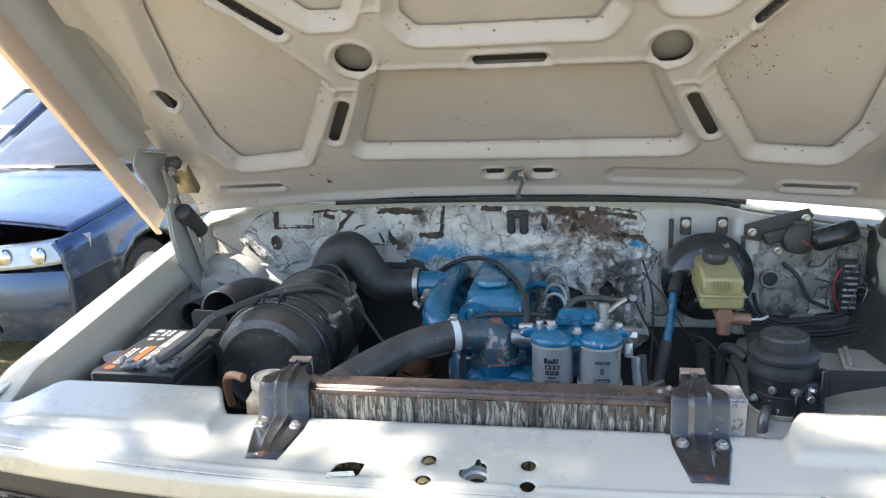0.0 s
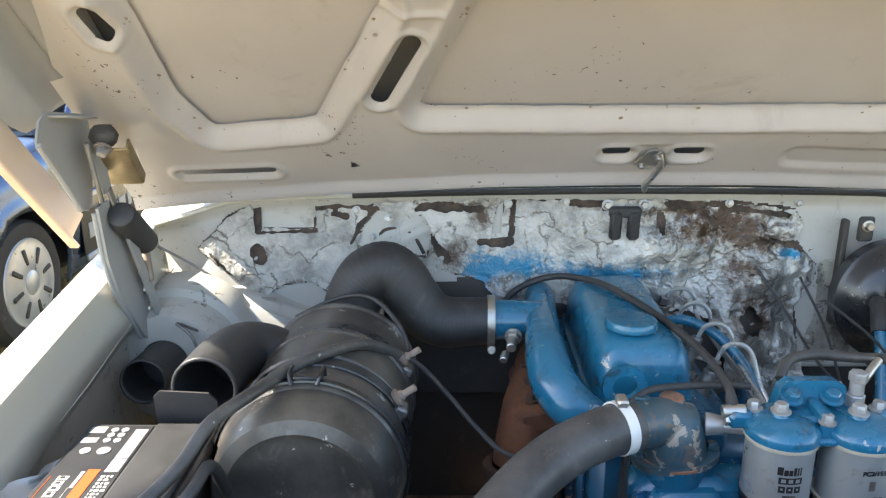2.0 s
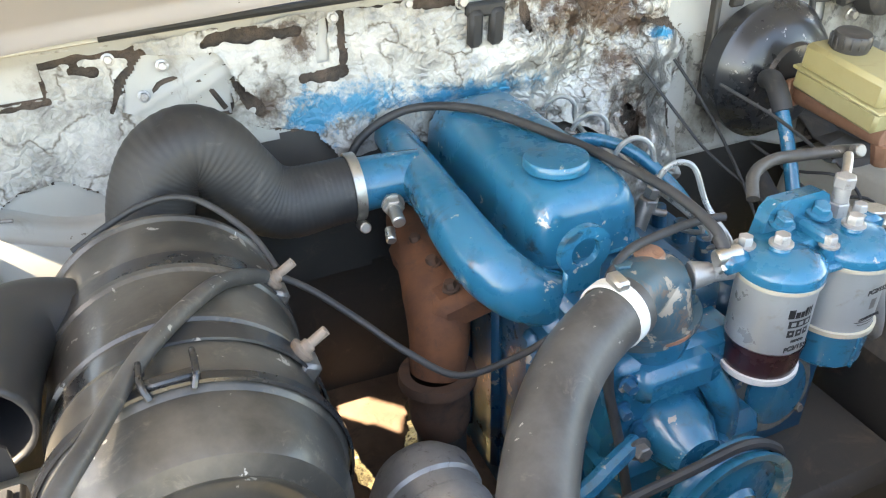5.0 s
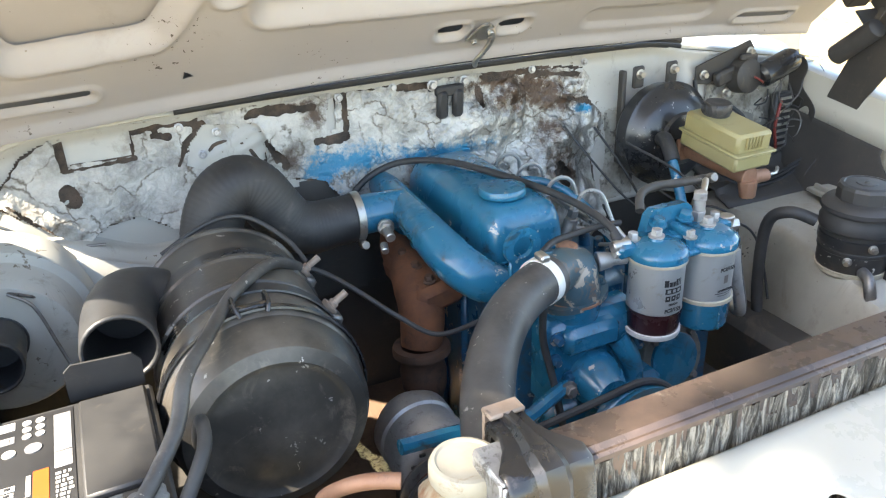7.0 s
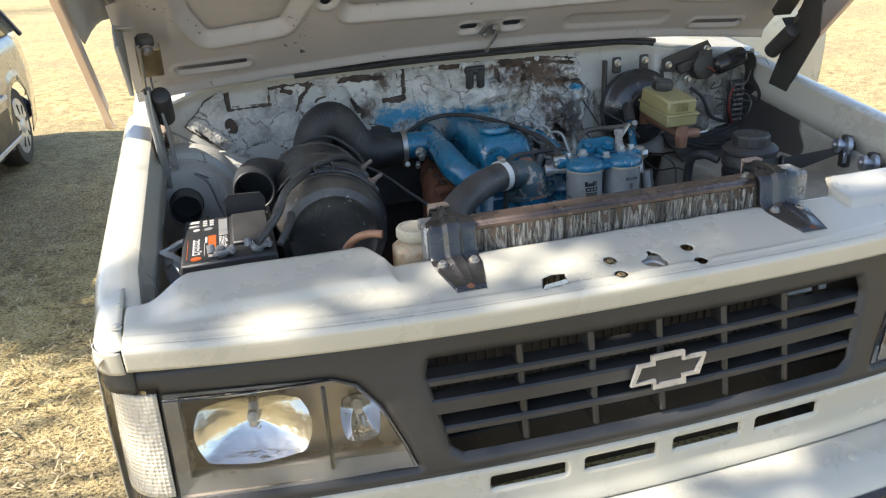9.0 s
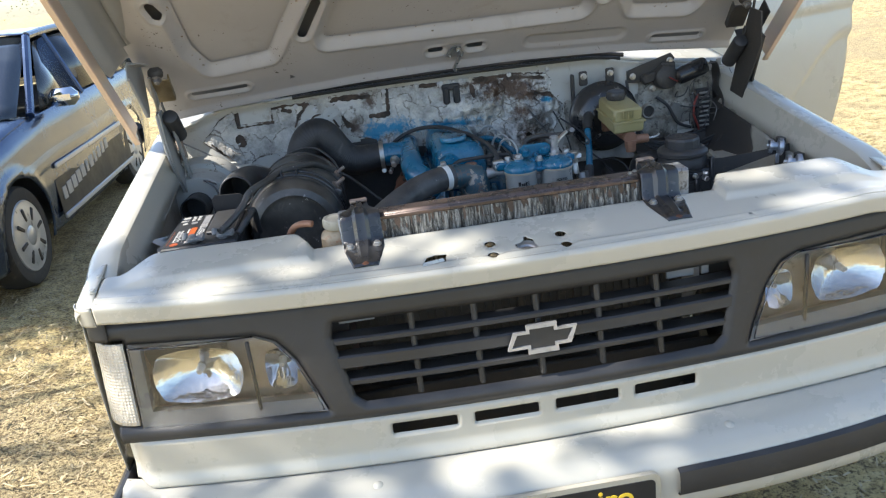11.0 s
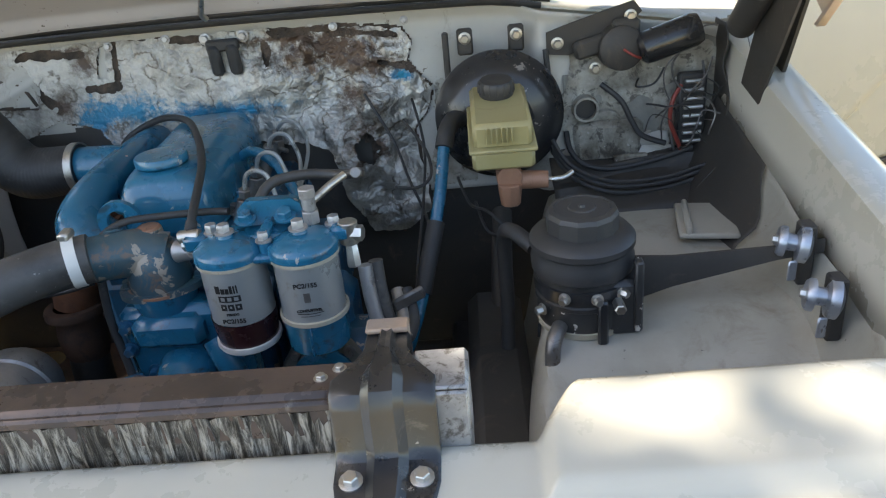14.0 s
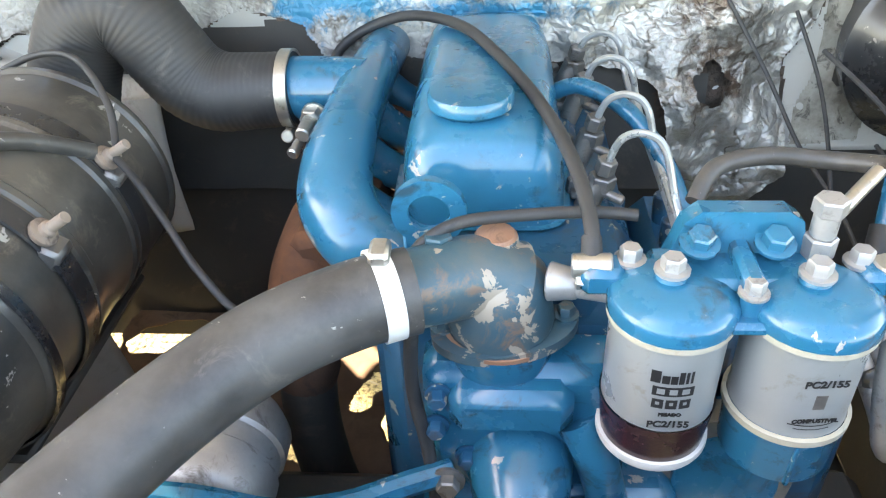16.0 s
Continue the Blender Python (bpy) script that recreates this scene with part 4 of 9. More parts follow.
def build_face():
    x = np.linspace(-0.995, 0.995, 330)
    z = np.linspace(0.698, 0.992, 60)
    X, Z = np.meshgrid(x, z, indexing="ij")

    def hole(a, b):
        s = sd_poly(-np.abs(a), b, P_LAMP)
        s = np.minimum(s, sd_poly(a, b, P_GRILLE) - 0.006)
        return np.minimum(s, sd_poly(np.abs(a), b, [(0.943, 0.738), (1.05, 0.738), (1.05, 0.942), (0.943, 0.942)]))

    X, Z, keep = cut(X, Z, hole, 0.0058)
    s = hole(X, Z)
    Y = face_y(X, Z) + 0.010 * (1 - sm(s, 0.0, 0.014)) + 0.012 * sm(Z, 0.97, 0.992) + 0.008 * (1 - sm(Z, 0.698, 0.712))
    g = Geo().sheet(np.stack([X, Y, Z], -1), keep)
    gr = part("grille", g, m_trim, truck, "faded black plastic grille surround", sharp=50, thick=0.003, recalc=False)
    # crossed bars
    def bar_h(zc, h, depth, half, y0):
        xs = np.linspace(-half, half, 40)
        sec = [(-h / 2, 0.0), (-h / 2 + 0.003, -0.004), (h / 2 - 0.004, -0.004), (h / 2, 0.0), (h / 2 * 0.6, depth), (-h / 2 * 0.8, depth), (-h / 2, 0.0)]
        pts = np.array([[(a, face_y(a, zc + dz) + y0 + dy, zc + dz) for dz, dy in sec] for a in xs])
        return Geo().sheet(pts)
    for zc, h, half, y0 in ((0.882, 0.016, 0.490, 0.012), (0.836, 0.030, 0.476, 0.006), (0.785, 0.016, 0.462, 0.012)):
        part("slat", bar_h(zc, h, 0.045, half, y0), m_trim, gr)
    for xc in (-0.29, -0.145, 0.0, 0.145, 0.29):
        g = Geo()
        zz = np.linspace(0.738, 0.93, 14)
        sec = [(-0.007, 0.004), (-0.003, 0.0), (0.003, 0.0), (0.007, 0.004), (0.004, 0.045), (-0.004, 0.045), (-0.007, 0.004)]
        g.sheet(np.array([[(xc + dx, face_y(xc, b) + 0.014 + dy, b) for dx, dy in sec] for b in zz]))
        part("upright", g, m_trim, gr)
    for xc, zc, wd, hh in ((-0.415, 0.903, 0.085, 0.012), (-0.405, 0.862, 0.095, 0.016), (-0.395, 0.812, 0.075, 0.012), (-0.385, 0.768, 0.05, 0.012), (0.372, 0.898, 0.07, 0.03), (0.437, 0.893, 0.020, 0.024)):
        part("duct_plate", Geo().box((xc, face_y(xc, zc) + 0.075, zc), (wd, 0.006, hh), 0.002), m_pad, gr)
    # emblem as a plain outlined shape
    out = [(-0.083, -0.020), (-0.036, -0.020), (-0.036, -0.034), (0.036, -0.034), (0.036, -0.020), (0.066, -0.020), (0.083, 0.020), (0.036, 0.020),
           (0.036, 0.034), (-0.036, 0.034), (-0.036, 0.020), (-0.066, 0.020)]
    inn = [(a * 0.88 if abs(a) > 0.05 else a * 0.80, b * 0.72) for a, b in out]
    g = Geo()
    k = len(out)
    c = Vector((0.0, face_y(0, 0.836) - 0.006, 0.836))
    def ep(a, b, dy):
        return c + Vector((a, dy + 0.17 * b, b))
    v = [ep(a, b, 0) for a, b in out] + [ep(a, b, -0.007) for a, b in out] + [ep(a, b, -0.007) for a, b in inn] + [ep(a, b, 0.0) for a, b in inn]
    f = []
    for i in range(k):
        j = (i + 1) % k
        f += [(i, j, k + j, k + i), (k + i, k + j, 2 * k + j, 2 * k + i), (2 * k + i, 2 * k + j, 3 * k + j, 3 * k + i)]
    g.add(v, f)
    part("emblem", g, m_alloy, gr, "outlined metal badge shape")
    g = Geo().prism([(a * 0.95, b * 0.9) for a, b in out], c + Vector((0, 0.001, 0)), (1, 0, 0), (0, 0.17, 1), 0.002)
    part("emblem_field", g, m_trim, gr)

    # headlights and corner lamps
    for sgn in (-1, 1):
        def fx(a, b, dy):
            return (sgn * -a, face_y(a, b) + dy, b)
        g = Geo()
        k = len(P_LAMP)
        ring0 = [fx(a, b, 0.004) for a, b in P_LAMP]
        cx = sum(a for a, b in P_LAMP) / k
        cz = sum(b for a, b in P_LAMP) / k
        ring1 = [fx(cx + (a - cx) * 0.95, cz + (b - cz) * 0.93, 0.030) for a, b in P_LAMP]
        ring2 = [fx(cx + (a - cx) * 0.90, cz + (b - cz) * 0.86, 0.070) for a, b in P_LAMP]
        g.add(ring0 + ring1 + ring2, [(i, (i + 1) % k, k + (i + 1) % k, k + i) for i in range(k)] +
              [(k + i, k + (i + 1) % k, 2 * k + (i + 1) % k, 2 * k + i) for i in range(k)] + [tuple(2 * k + i for i in range(k))])
        lamp = part("headlight", g, m_lamphouse, truck, "rectangular headlight with clear fluted glass and bright reflector")
        for (ra, rb, rx, rz) in ((-0.792, 0.838, 0.104, 0.064), (-0.600, 0.834, 0.036, 0.048)):
            g = Geo()
            rows, cols = [], 60
            pts = []
            for i in range(17):
                t = i / 16
                row = []
                for j in range(cols + 1):
                    an = 2 * math.pi * j / cols
                    sq = 1.0 / max(abs(math.cos(an)), abs(math.sin(an))) ** 0.45
                    row.append(fx(ra + rx * t * math.cos(an) * sq, rb + rz * t * math.sin(an) * sq, 0.068 - 0.050 * t * t + 0.0022 * t * abs(math.sin(32 * math.cos(an) * t * rx / 0.1))))
                pts.append(row)
            g.sheet(np.array(pts))
            ref = part("reflector", g, m_lampchrome, lamp, "mirror-bright bowl")
            g = Geo().cyl(fx(ra, rb, 0.066), fx(ra, rb, 0.036), 0.010, 0.007, 14)
            part("bulb_shield", g, m_alloy, lamp)
        k2 = len(P_LAMP)
        o0 = [fx(a, b, 0.006) for a, b in P_LAMP]
        o1 = [fx(cx + (a - cx) * 0.915, cz + 0.006 + (b - cz) * 0.80, 0.016) for a, b in P_LAMP]
        o2 = [fx(cx + (a - cx) * 0.905, cz + 0.006 + (b - cz) * 0.78, 0.034) for a, b in P_LAMP]
        part("bezel", Geo().add(o0 + o1 + o2, [(i, (i + 1) % k2, k2 + (i + 1) % k2, k2 + i) for i in range(k2)] + [(k2 + i, k2 + (i + 1) % k2, 2 * k2 + (i + 1) % k2, 2 * k2 + i) for i in range(k2)]),
             m_bezel, lamp, "dull grey frame inside the glass")
        # glass: flutes on the lower half
        zz, xx = np.linspace(0, 1, 26), np.linspace(0, 1, 90)
        A, B = np.meshgrid(xx, zz, indexing="ij")
        Bz = 0.737 + 0.19 * B
        right = np.interp(Bz, [0.728, 0.775, 0.855, 0.905, 0.925], [-0.512, -0.527, -0.562, -0.602, -0.650])
        Ax = -0.935 + (right + 0.935) * A
        dy = -0.004 - 0.004 * np.sin(A * 3.14) + 0.0002 * np.sin(A * 230) * sm(B, 0.55, 0.65)
        pts = np.stack([sgn * -Ax, face_y(Ax, Bz) + dy, Bz], -1)
        lens = part("lens", Geo().sheet(pts), m_lens, lamp, "clear fluted glass", recalc=False, thick=0.003)
        lens.visible_shadow = False
        g = Geo()
        g.box(fx(-0.662, 0.826, 0.004), (0.008, 0.010, 0.185), 0.002)
        part("divider", g, m_trim, lamp)
        # wrap-round corner lamp
        tt, bb = np.meshgrid(np.linspace(0, 1, 14), np.linspace(0, 1, 26), indexing="ij")
        z2 = 0.742 + 0.196 * bb
        x2 = -0.943 - 0.088 * np.sin(tt * 1.45)
        y2 = face_y(x2 * 0 - 0.95, z2) + 0.10 * (1 - np.cos(tt * 1.45)) + 0.0008 * np.sin(bb * 150)
        g = Geo().sheet(np.stack([sgn * -x2, y2, z2], -1))
        tt, bb = np.meshgrid(np.linspace(0, 1, 12), np.linspace(0, 1, 6), indexing="ij")
        zw = 0.946 + 0.050 * bb
        xw = 0.972 + 0.058 * np.sin(tt * 1.5)
        part("trim_corner", Geo().sheet(np.stack([sgn * xw, face_y(0.972, zw) - 0.004 + 0.06 * (1 - np.cos(tt * 1.5)), zw], -1)), m_trim, gr, thick=0.003, recalc=False)
        part("indicator", g, m_indic, truck, "pale ribbed corner indicator lens", thick=0.003, recalc=False)
    # lower apron with four slots
    x = np.linspace(-1.0, 1.0, 330)
    z = np.linspace(0.575, 0.700, 30)
    X, Z = np.meshgrid(x, z, indexing="ij")

    def slots(a, b):
        s = np.full(a.shape, 1e3)
        for xc in (-0.2925, -0.0975, 0.0975, 0.2925):
            dx, dz = np.abs(a - xc) - 0.073, np.abs(b - 0.657) - 0.010
            s = np.minimum(s, np.hypot(np.maximum(dx, 0), np.maximum(dz, 0)) + np.minimum(np.maximum(dx, dz), 0) - 0.004)
        return s

    X, Z, keep = cut(X, Z, slots, 0.0055)
    Y = face_y(X, 0.72) + 0.002 + 0.06 * (0.70 - Z) * 0.3 + 0.010 * (1 - sm(0.70 - Z, 0, 0.012)) + 0.05 * sm(np.abs(X), 0.93, 1.0) ** 2
    Y = Y + 0.006 * (1 - sm(slots(X, Z), 0, 0.006)) - 0.012 * sm(0.70 - Z, 0.085, 0.125)
    part("apron", Geo().sheet(np.stack([X, Y, Z], -1), keep), m_paint, truck, "cream lower panel with four air slots", sharp=50, thick=0.0015,
         recalc=False)
    # added plates hide lit ground, so slots and grille ends stay dark
    part("slot_blackout", Geo().box((0, 0.235, 0.625), (1.86, 0.012, 0.15), 0.004), m_chassis, truck, "black plate added to keep the lower slots dark")
    for sgn in (-1, 1):
        part("grille_blackout", Geo().box((sgn * 0.50, 0.245, 0.84), (0.13, 0.010, 0.22), 0.004), m_chassis, truck, "black plate added to keep the grille ends dark")
    # bumper
    xs = np.linspace(-1.03, 1.03, 90)
    sec = [(0.115, 0.560), (0.110, 0.570), (0.075, 0.570), (0.030, 0.562), (-0.005, 0.548), (-0.024, 0.530), (-0.030, 0.510), (-0.032, 0.440),
           (-0.028, 0.415), (-0.010, 0.400), (0.02, 0.395)]
    pts = np.array([[(a, b + 0.10 * (abs(a) / 1.03) ** 3 + 0.018 * (a / 1.03) ** 2, c) for b, c in sec] for a in xs])
    bp = part("bumper", Geo().sheet(pts), m_paint, truck, "cream-painted steel bumper", sharp=50, thick=0.002)
    for a in (-0.86, -0.42, 0.42, 0.86):
        g = Geo().lathe([(0, 0.004), (0.008, 0.003), (0.012, 0.0)], (a, 0.035 + 0.10 * (abs(a) / 1.03) ** 3 + 0.018 * a * a, 0.564), (0, -0.25, 1), 14)
        part("bolt", g, m_paint, bp)
    for sgn in (-1, 1):
        xs = np.linspace(0.26, 1.0, 30)
        sec = [(-0.030, 0.525), (-0.044, 0.520), (-0.048, 0.500), (-0.048, 0.470), (-0.044, 0.458), (-0.030, 0.455)]
        pts = np.array([[(sgn * a, b + 0.10 * (a / 1.03) ** 3 + 0.018 * a * a, c) for b, c in sec] for a in xs])
        part("rubbing_strip", Geo().sheet(pts), m_trim, bp, "black rubber strip")
        g = Geo().box((sgn * 1.035, 0.22, 0.49), (0.05, 0.24, 0.16), 0.02)
        part("bumper_end", g, m_trim, bp, "black plastic bumper end")
    return gr


grille = build_face()


def build_plate():
    pl = thing("novelty_plate", (0, -0.03, 0.40), "black novelty plate with yellow lettering on the bumper", "sign")
    w, h, y, zc = 0.43, 0.155, -0.044, 0.455
    def rr(hw, hh, r, n=5):
        o = []
        for cx, cz, a0 in ((hw - r, hh - r, 0), (-hw + r, hh - r, 90), (-hw + r, -hh + r, 180), (hw - r, -hh + r, 270)):
            for i in range(n):
                a = radians(a0 + 90 * i / (n - 1))
                o.append((cx + r * math.cos(a), cz + r * math.sin(a)))
        return o
    part("plate_frame", Geo().prism(rr(w / 2, h / 2, 0.02), (0, y + 0.012, zc), (1, 0, 0), (0, 0, 1), 0.012), m_cap, pl)
    part("plate_face", Geo().prism(rr(w / 2 - 0.014, h / 2 - 0.014, 0.012), (0, y, zc), (1, 0, 0), (0, 0, 1), 0.002), m_ink, pl)
    cu = bpy.data.curves.new("lettering", 'FONT')
    cu.body, cu.size, cu.extrude, cu.align_x = "10 piseiro", 0.074, 0.0006, 'LEFT'
    cu.offset = 0.0012
    ob = new("lettering", cu)
    ob.parent = pl
    ob.matrix_parent_inverse = Matrix.Translation(pl.location).inverted()
    ob.matrix_basis = pose(-0.148, y - 0.003, zc + 0.006, 90, 0, 0)
    cu.materials.append(m_yellow)
    ob["label"] = "yellow lettering"
    for cx, ww in ((-0.174, 0.030),):
        part("bar", Geo().box((cx, y - 0.003, zc + 0.030), (ww, 0.002, 0.058), 0.001), m_yellow, pl)
    part("bar", Geo().box((0.09, y - 0.003, zc - 0.038), (0.16, 0.002, 0.016), 0.001), m_red, pl)


build_plate()


# firewall and cowl
def fw_y(x, z):
    return 1.272 + 0.16 * (z - 1.2) - 0.050 * sm(np.asarray(x, float), 0.545, 0.60) + 0.035 * sm(-np.asarray(x, float), 0.84, 0.98)


def crown(a):
    """Fall of the cowl line towards its ends."""
    a = np.asarray(a, float)
    return -0.025 * a * a - 0.13 * np.maximum(a - 0.5, 0) - 0.25 * np.maximum(-a - 0.80, 0)


def build_firewall():
    X, T = np.meshgrid(np.linspace(-1.0, 1.0, 200), np.linspace(0, 1, 46), indexing="ij")
    Z = 0.925 + (0.363 + crown(X)) * T

    def hole(a, b):
        s = np.hypot(a - 0.672, b - 1.083) - 0.021
        return np.minimum(s, np.hypot(a - 0.86, b - 1.02) - 0.03)

    X, Z, keep = cut(X, Z, hole, 0.0100)
    Y = fw_y(X, Z) + 0.002 * wavy(X, Z, 12, 6)
    # pressed beads
    for a, b, r in (((-0.55, 1.16), (-0.40, 1.225), 0.01), ((0.60, 1.20), (0.60, 1.0), 0.008), ((0.75, 1.00), (0.92, 1.00), 0.012)):
        Y = Y - 0.008 * np.exp(-(sd_slot(X, Z, a, b, r) / 0.008) ** 2)
    top = sm(Z - crown(X), 1.262, 1.288)
    Y = Y - 0.012 * top
    part("firewall", Geo().sheet(np.stack([X, Y, Z], -1), keep), m_bay, truck, "cream-painted firewall, dusty and chipped", sharp=50, thick=0.002,
         recalc=False)
    # lower firewall blacked out: the shade behind the engine as colour
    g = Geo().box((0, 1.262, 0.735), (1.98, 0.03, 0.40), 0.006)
    part("toe_board", g, m_chassis, truck, "lower firewall, blackened to stand for shade")
    # cowl top with its rubber seal
    xs = np.linspace(-1.02, 1.02, 60)
    pts = np.array([[(a, y, z + crown(a)) for y, z in ((1.262, 1.286), (1.27, 1.293), (1.30, 1.296), (1.33, 1.312), (1.45, 1.33), (1.60, 1.36))] for a in xs])
    part("cowl", Geo().sheet(pts), m_paint, truck, "cream cowl panel below the windscreen", thick=0.002)
    g = Geo().tube([(a, 1.285, 1.302 + crown(a)) for a in np.linspace(-0.62, 0.62, 14)], 0.008, 8, 3)
    part("cowl_seal", g, m_rubber, truck, "black rubber seal along the cowl")
    part("cowl_seal", Geo().tube([(a, 1.262, 1.291 + crown(a)) for a in np.linspace(-0.56, 0.60, 14)], 0.0065, 8, 3), m_rubber, truck, "black rubber seal on the firewall's edge")
    for sgn in (-1, 1):
        g = Geo().tube([(sgn * a, 1.270 + 0.02 * a, 1.284 + float(crown(sgn * a))) for a in (0.62, 0.70, 0.78, 0.86, 0.93, 0.99)], 0.009, 8, 4)
        part("cowl_edge", g, m_paint, truck)
    # cab front behind the cowl, closing the bay
    g = Geo().box((0, 1.75, 1.60), (1.50, 0.02, 0.55), 0.005, Euler((radians(28), 0, 0)).to_matrix())
    ws = part("windscreen", g, m_carglass, truck, "dark windscreen behind the raised hood")
    g = Geo().box((0, 2.32, 0.90), (1.9, 1.30, 0.9), 0.06)
    part("cab", g, m_paint, truck, "cream cab behind the engine bay")
    part("cab_roof", Geo().box((0, 2.45, 1.85), (1.50, 1.04, 0.07), 0.03), m_paint, truck)
    part("cab_windows", Geo().box((0, 2.45, 1.58), (1.48, 1.0, 0.50), 0.04), m_carglass, truck, "dark cab glass")
    part("load_bed", Geo().box((0, 4.05, 0.82), (1.9, 2.1, 0.56), 0.05), m_paint, truck, "cream load bed")


build_firewall()


OUTLINE = [(-0.882, 1.172), (-0.82, 1.235), (-0.767, 1.262), (-0.63, 1.270), (-0.40, 1.270), (-0.22, 1.272), (-0.056, 1.268), (0.058, 1.266), (0.22, 1.266), (0.33, 1.250),
           (0.348, 1.222), (0.337, 1.188), (0.382, 1.134), (0.370, 1.090), (0.335, 1.053), (0.350, 0.98), (0.360, 0.90), (0.30, 0.85), (0.235, 0.85), (0.195, 0.94), (0.178, 1.03),
           (0.10, 1.050), (-0.27, 1.062), (-0.295, 1.105), (-0.38, 1.13), (-0.46, 1.095), (-0.55, 1.07), (-0.60, 1.075), (-0.65, 1.105), (-0.71, 1.098), (-0.759, 1.068)]
PLATES = [[(-0.755, 1.275), (-0.640, 1.275), (-0.643, 1.214), (-0.751, 1.212)],
          [(-0.560, 1.178), (-0.543, 1.216), (-0.513, 1.247), (-0.430, 1.245), (-0.402, 1.190), (-0.412, 1.155), (-0.516, 1.165)],
          [(-0.268, 1.262), (-0.254, 1.264), (-0.258, 1.202), (-0.285, 1.198)]]
TEARS = [((-0.762, 1.262), (-0.757, 1.208), 0.006), ((-0.757, 1.206), (-0.640, 1.208), 0.0035), ((-0.632, 1.262), (-0.530, 1.258), 0.0095), ((-0.600, 1.245), (-0.575, 1.240), 0.008),
         ((-0.566, 1.182), (-0.547, 1.220), 0.0055), ((-0.547, 1.220), (-0.516, 1.252), 0.0055), ((-0.430, 1.252), (-0.402, 1.262), 0.0095), ((-0.402, 1.260), (-0.300, 1.254), 0.0085),
         ((-0.424, 1.240), (-0.397, 1.190), 0.0075), ((-0.395, 1.185), (-0.372, 1.150), 0.008), ((-0.236, 1.268), (-0.240, 1.202), 0.0065), ((-0.300, 1.186), (-0.245, 1.186), 0.010),
         ((-0.120, 1.262), (-0.06, 1.262), 0.006), ((0.07, 1.262), (0.20, 1.262), 0.007), ((0.20, 1.250), (0.32, 1.238), 0.004), ((0.285, 1.190), (0.350, 1.176), 0.006),
         ((-0.86, 1.165), (-0.775, 1.075), 0.004), ((0.06, 1.240), (0.065, 1.205), 0.004)]


def build_insulation():
    ob0 = thing("heat_insulation", (-0.2, 1.25, 0.9), "crumpled silver foil insulation, blue overspray, torn and glued to firewall", "insulation")
    X, Z = np.meshgrid(np.linspace(-0.95, 0.39, 364), np.linspace(0.84, 1.275, 130), indexing="ij")

    def keepfield(a, b):
        # outline of the glued sheet, the bare pressings left free, and the strips where the foil is torn off the felt
        s = -sd_poly(a, b, OUTLINE)
        for o in PLATES:
            s = np.minimum(s, sd_poly(a, b, o))
        for p, q, r in TEARS:
            s = np.minimum(s, sd_slot(a, b, p, q, r))
        s = np.minimum(s, sd_slot(a, b, (-0.760, 1.166), (-0.756, 1.154), 0.015))
        s = np.minimum(s, sd_poly(a, b, [(0.22, 1.045), (0.245, 1.065), (0.275, 1.03), (0.25, 1.005), (0.225, 1.02)]))
        return s + 0.0036 * wavy(a, b, 55, 8) + 0.0018 * wavy(a, b, 190, 9)

    def feltfield(a, b):
        s = -sd_poly(a, b, OUTLINE) + 0.003
        for o in PLATES:
            s = np.minimum(s, sd_poly(a, b, o) + 0.001)
        return s + 0.002 * wavy(a, b, 60, 15) + 0.04 * (np.hypot(a + 0.758, b - 1.16) < 0.03)

    def hole(a, b):
        return keepfield(a, b)

    Xc, Zc, keep = cut(X, Z, hole, 0.0037)
    s = hole(Xc, Zc)
    Y = fw_y(Xc, Zc) - 0.006 - 0.004 * sm(s, 0.0, 0.02)
    amp = 0.0095 + 0.012 * sm(Xc, -0.08, 0.12) + 0.003 * sm(1.12 - Zc, 0, 0.1)
    Y = Y - amp * (creased(Xc, Zc, 40, 11) + 0.40 * creased(Xc, Zc, 105, 12)) - 0.006 * wavy(Xc, Zc, 22, 13)
    # bulge over the gearbox hump
    Y = Y - 0.05 * np.exp(-((Xc - 0.20) / 0.10) ** 2 - ((Zc - 1.00) / 0.09) ** 2)
    Y = Y - 0.004 * np.exp(-(s / 0.006) ** 2)
    off = fw_y(Xc, Zc) - Y - 0.006
    Y = fw_y(Xc, Zc) - 0.006 - np.log1p(np.exp(off * 350.0)) / 350.0
    cx = (Xc[:-1, :-1] + Xc[1:, 1:]) / 2
    for lo, hi in ((-2.0, -0.552), (-0.552, -0.252), (-0.252, 2.0)):
        _, _, kb = cut(X, Z, feltfield, 0.0037)
        part("felt_backing", Geo().sheet(np.stack([X, fw_y(X, Z) - 0.0035 - 0.0015 * wavy(X, Z, 150, 16), Z], -1), kb & (cx > lo) & (cx <= hi)), m_felt, ob0,
             "torn brown felt under the foil", sharp=40, recalc=False)
        k = keep & (cx > lo) & (cx <= hi)
        part("foil_sheet", Geo().sheet(np.stack([Xc, Y, Zc], -1), k), m_foil, ob0, sharp=22, recalc=False)


build_insulation()
for pts in ([(-0.520, 1.160), (-0.500, 1.207), (-0.447, 1.204), (-0.418, 1.160)],):
    part("seam_sealer", Geo().tube([(a, float(fw_y(a, b)) - 0.001, b) for a, b in pts], 0.0042, 7, 5), m_felt, truck, "dark sealer round a pressing of the firewall")


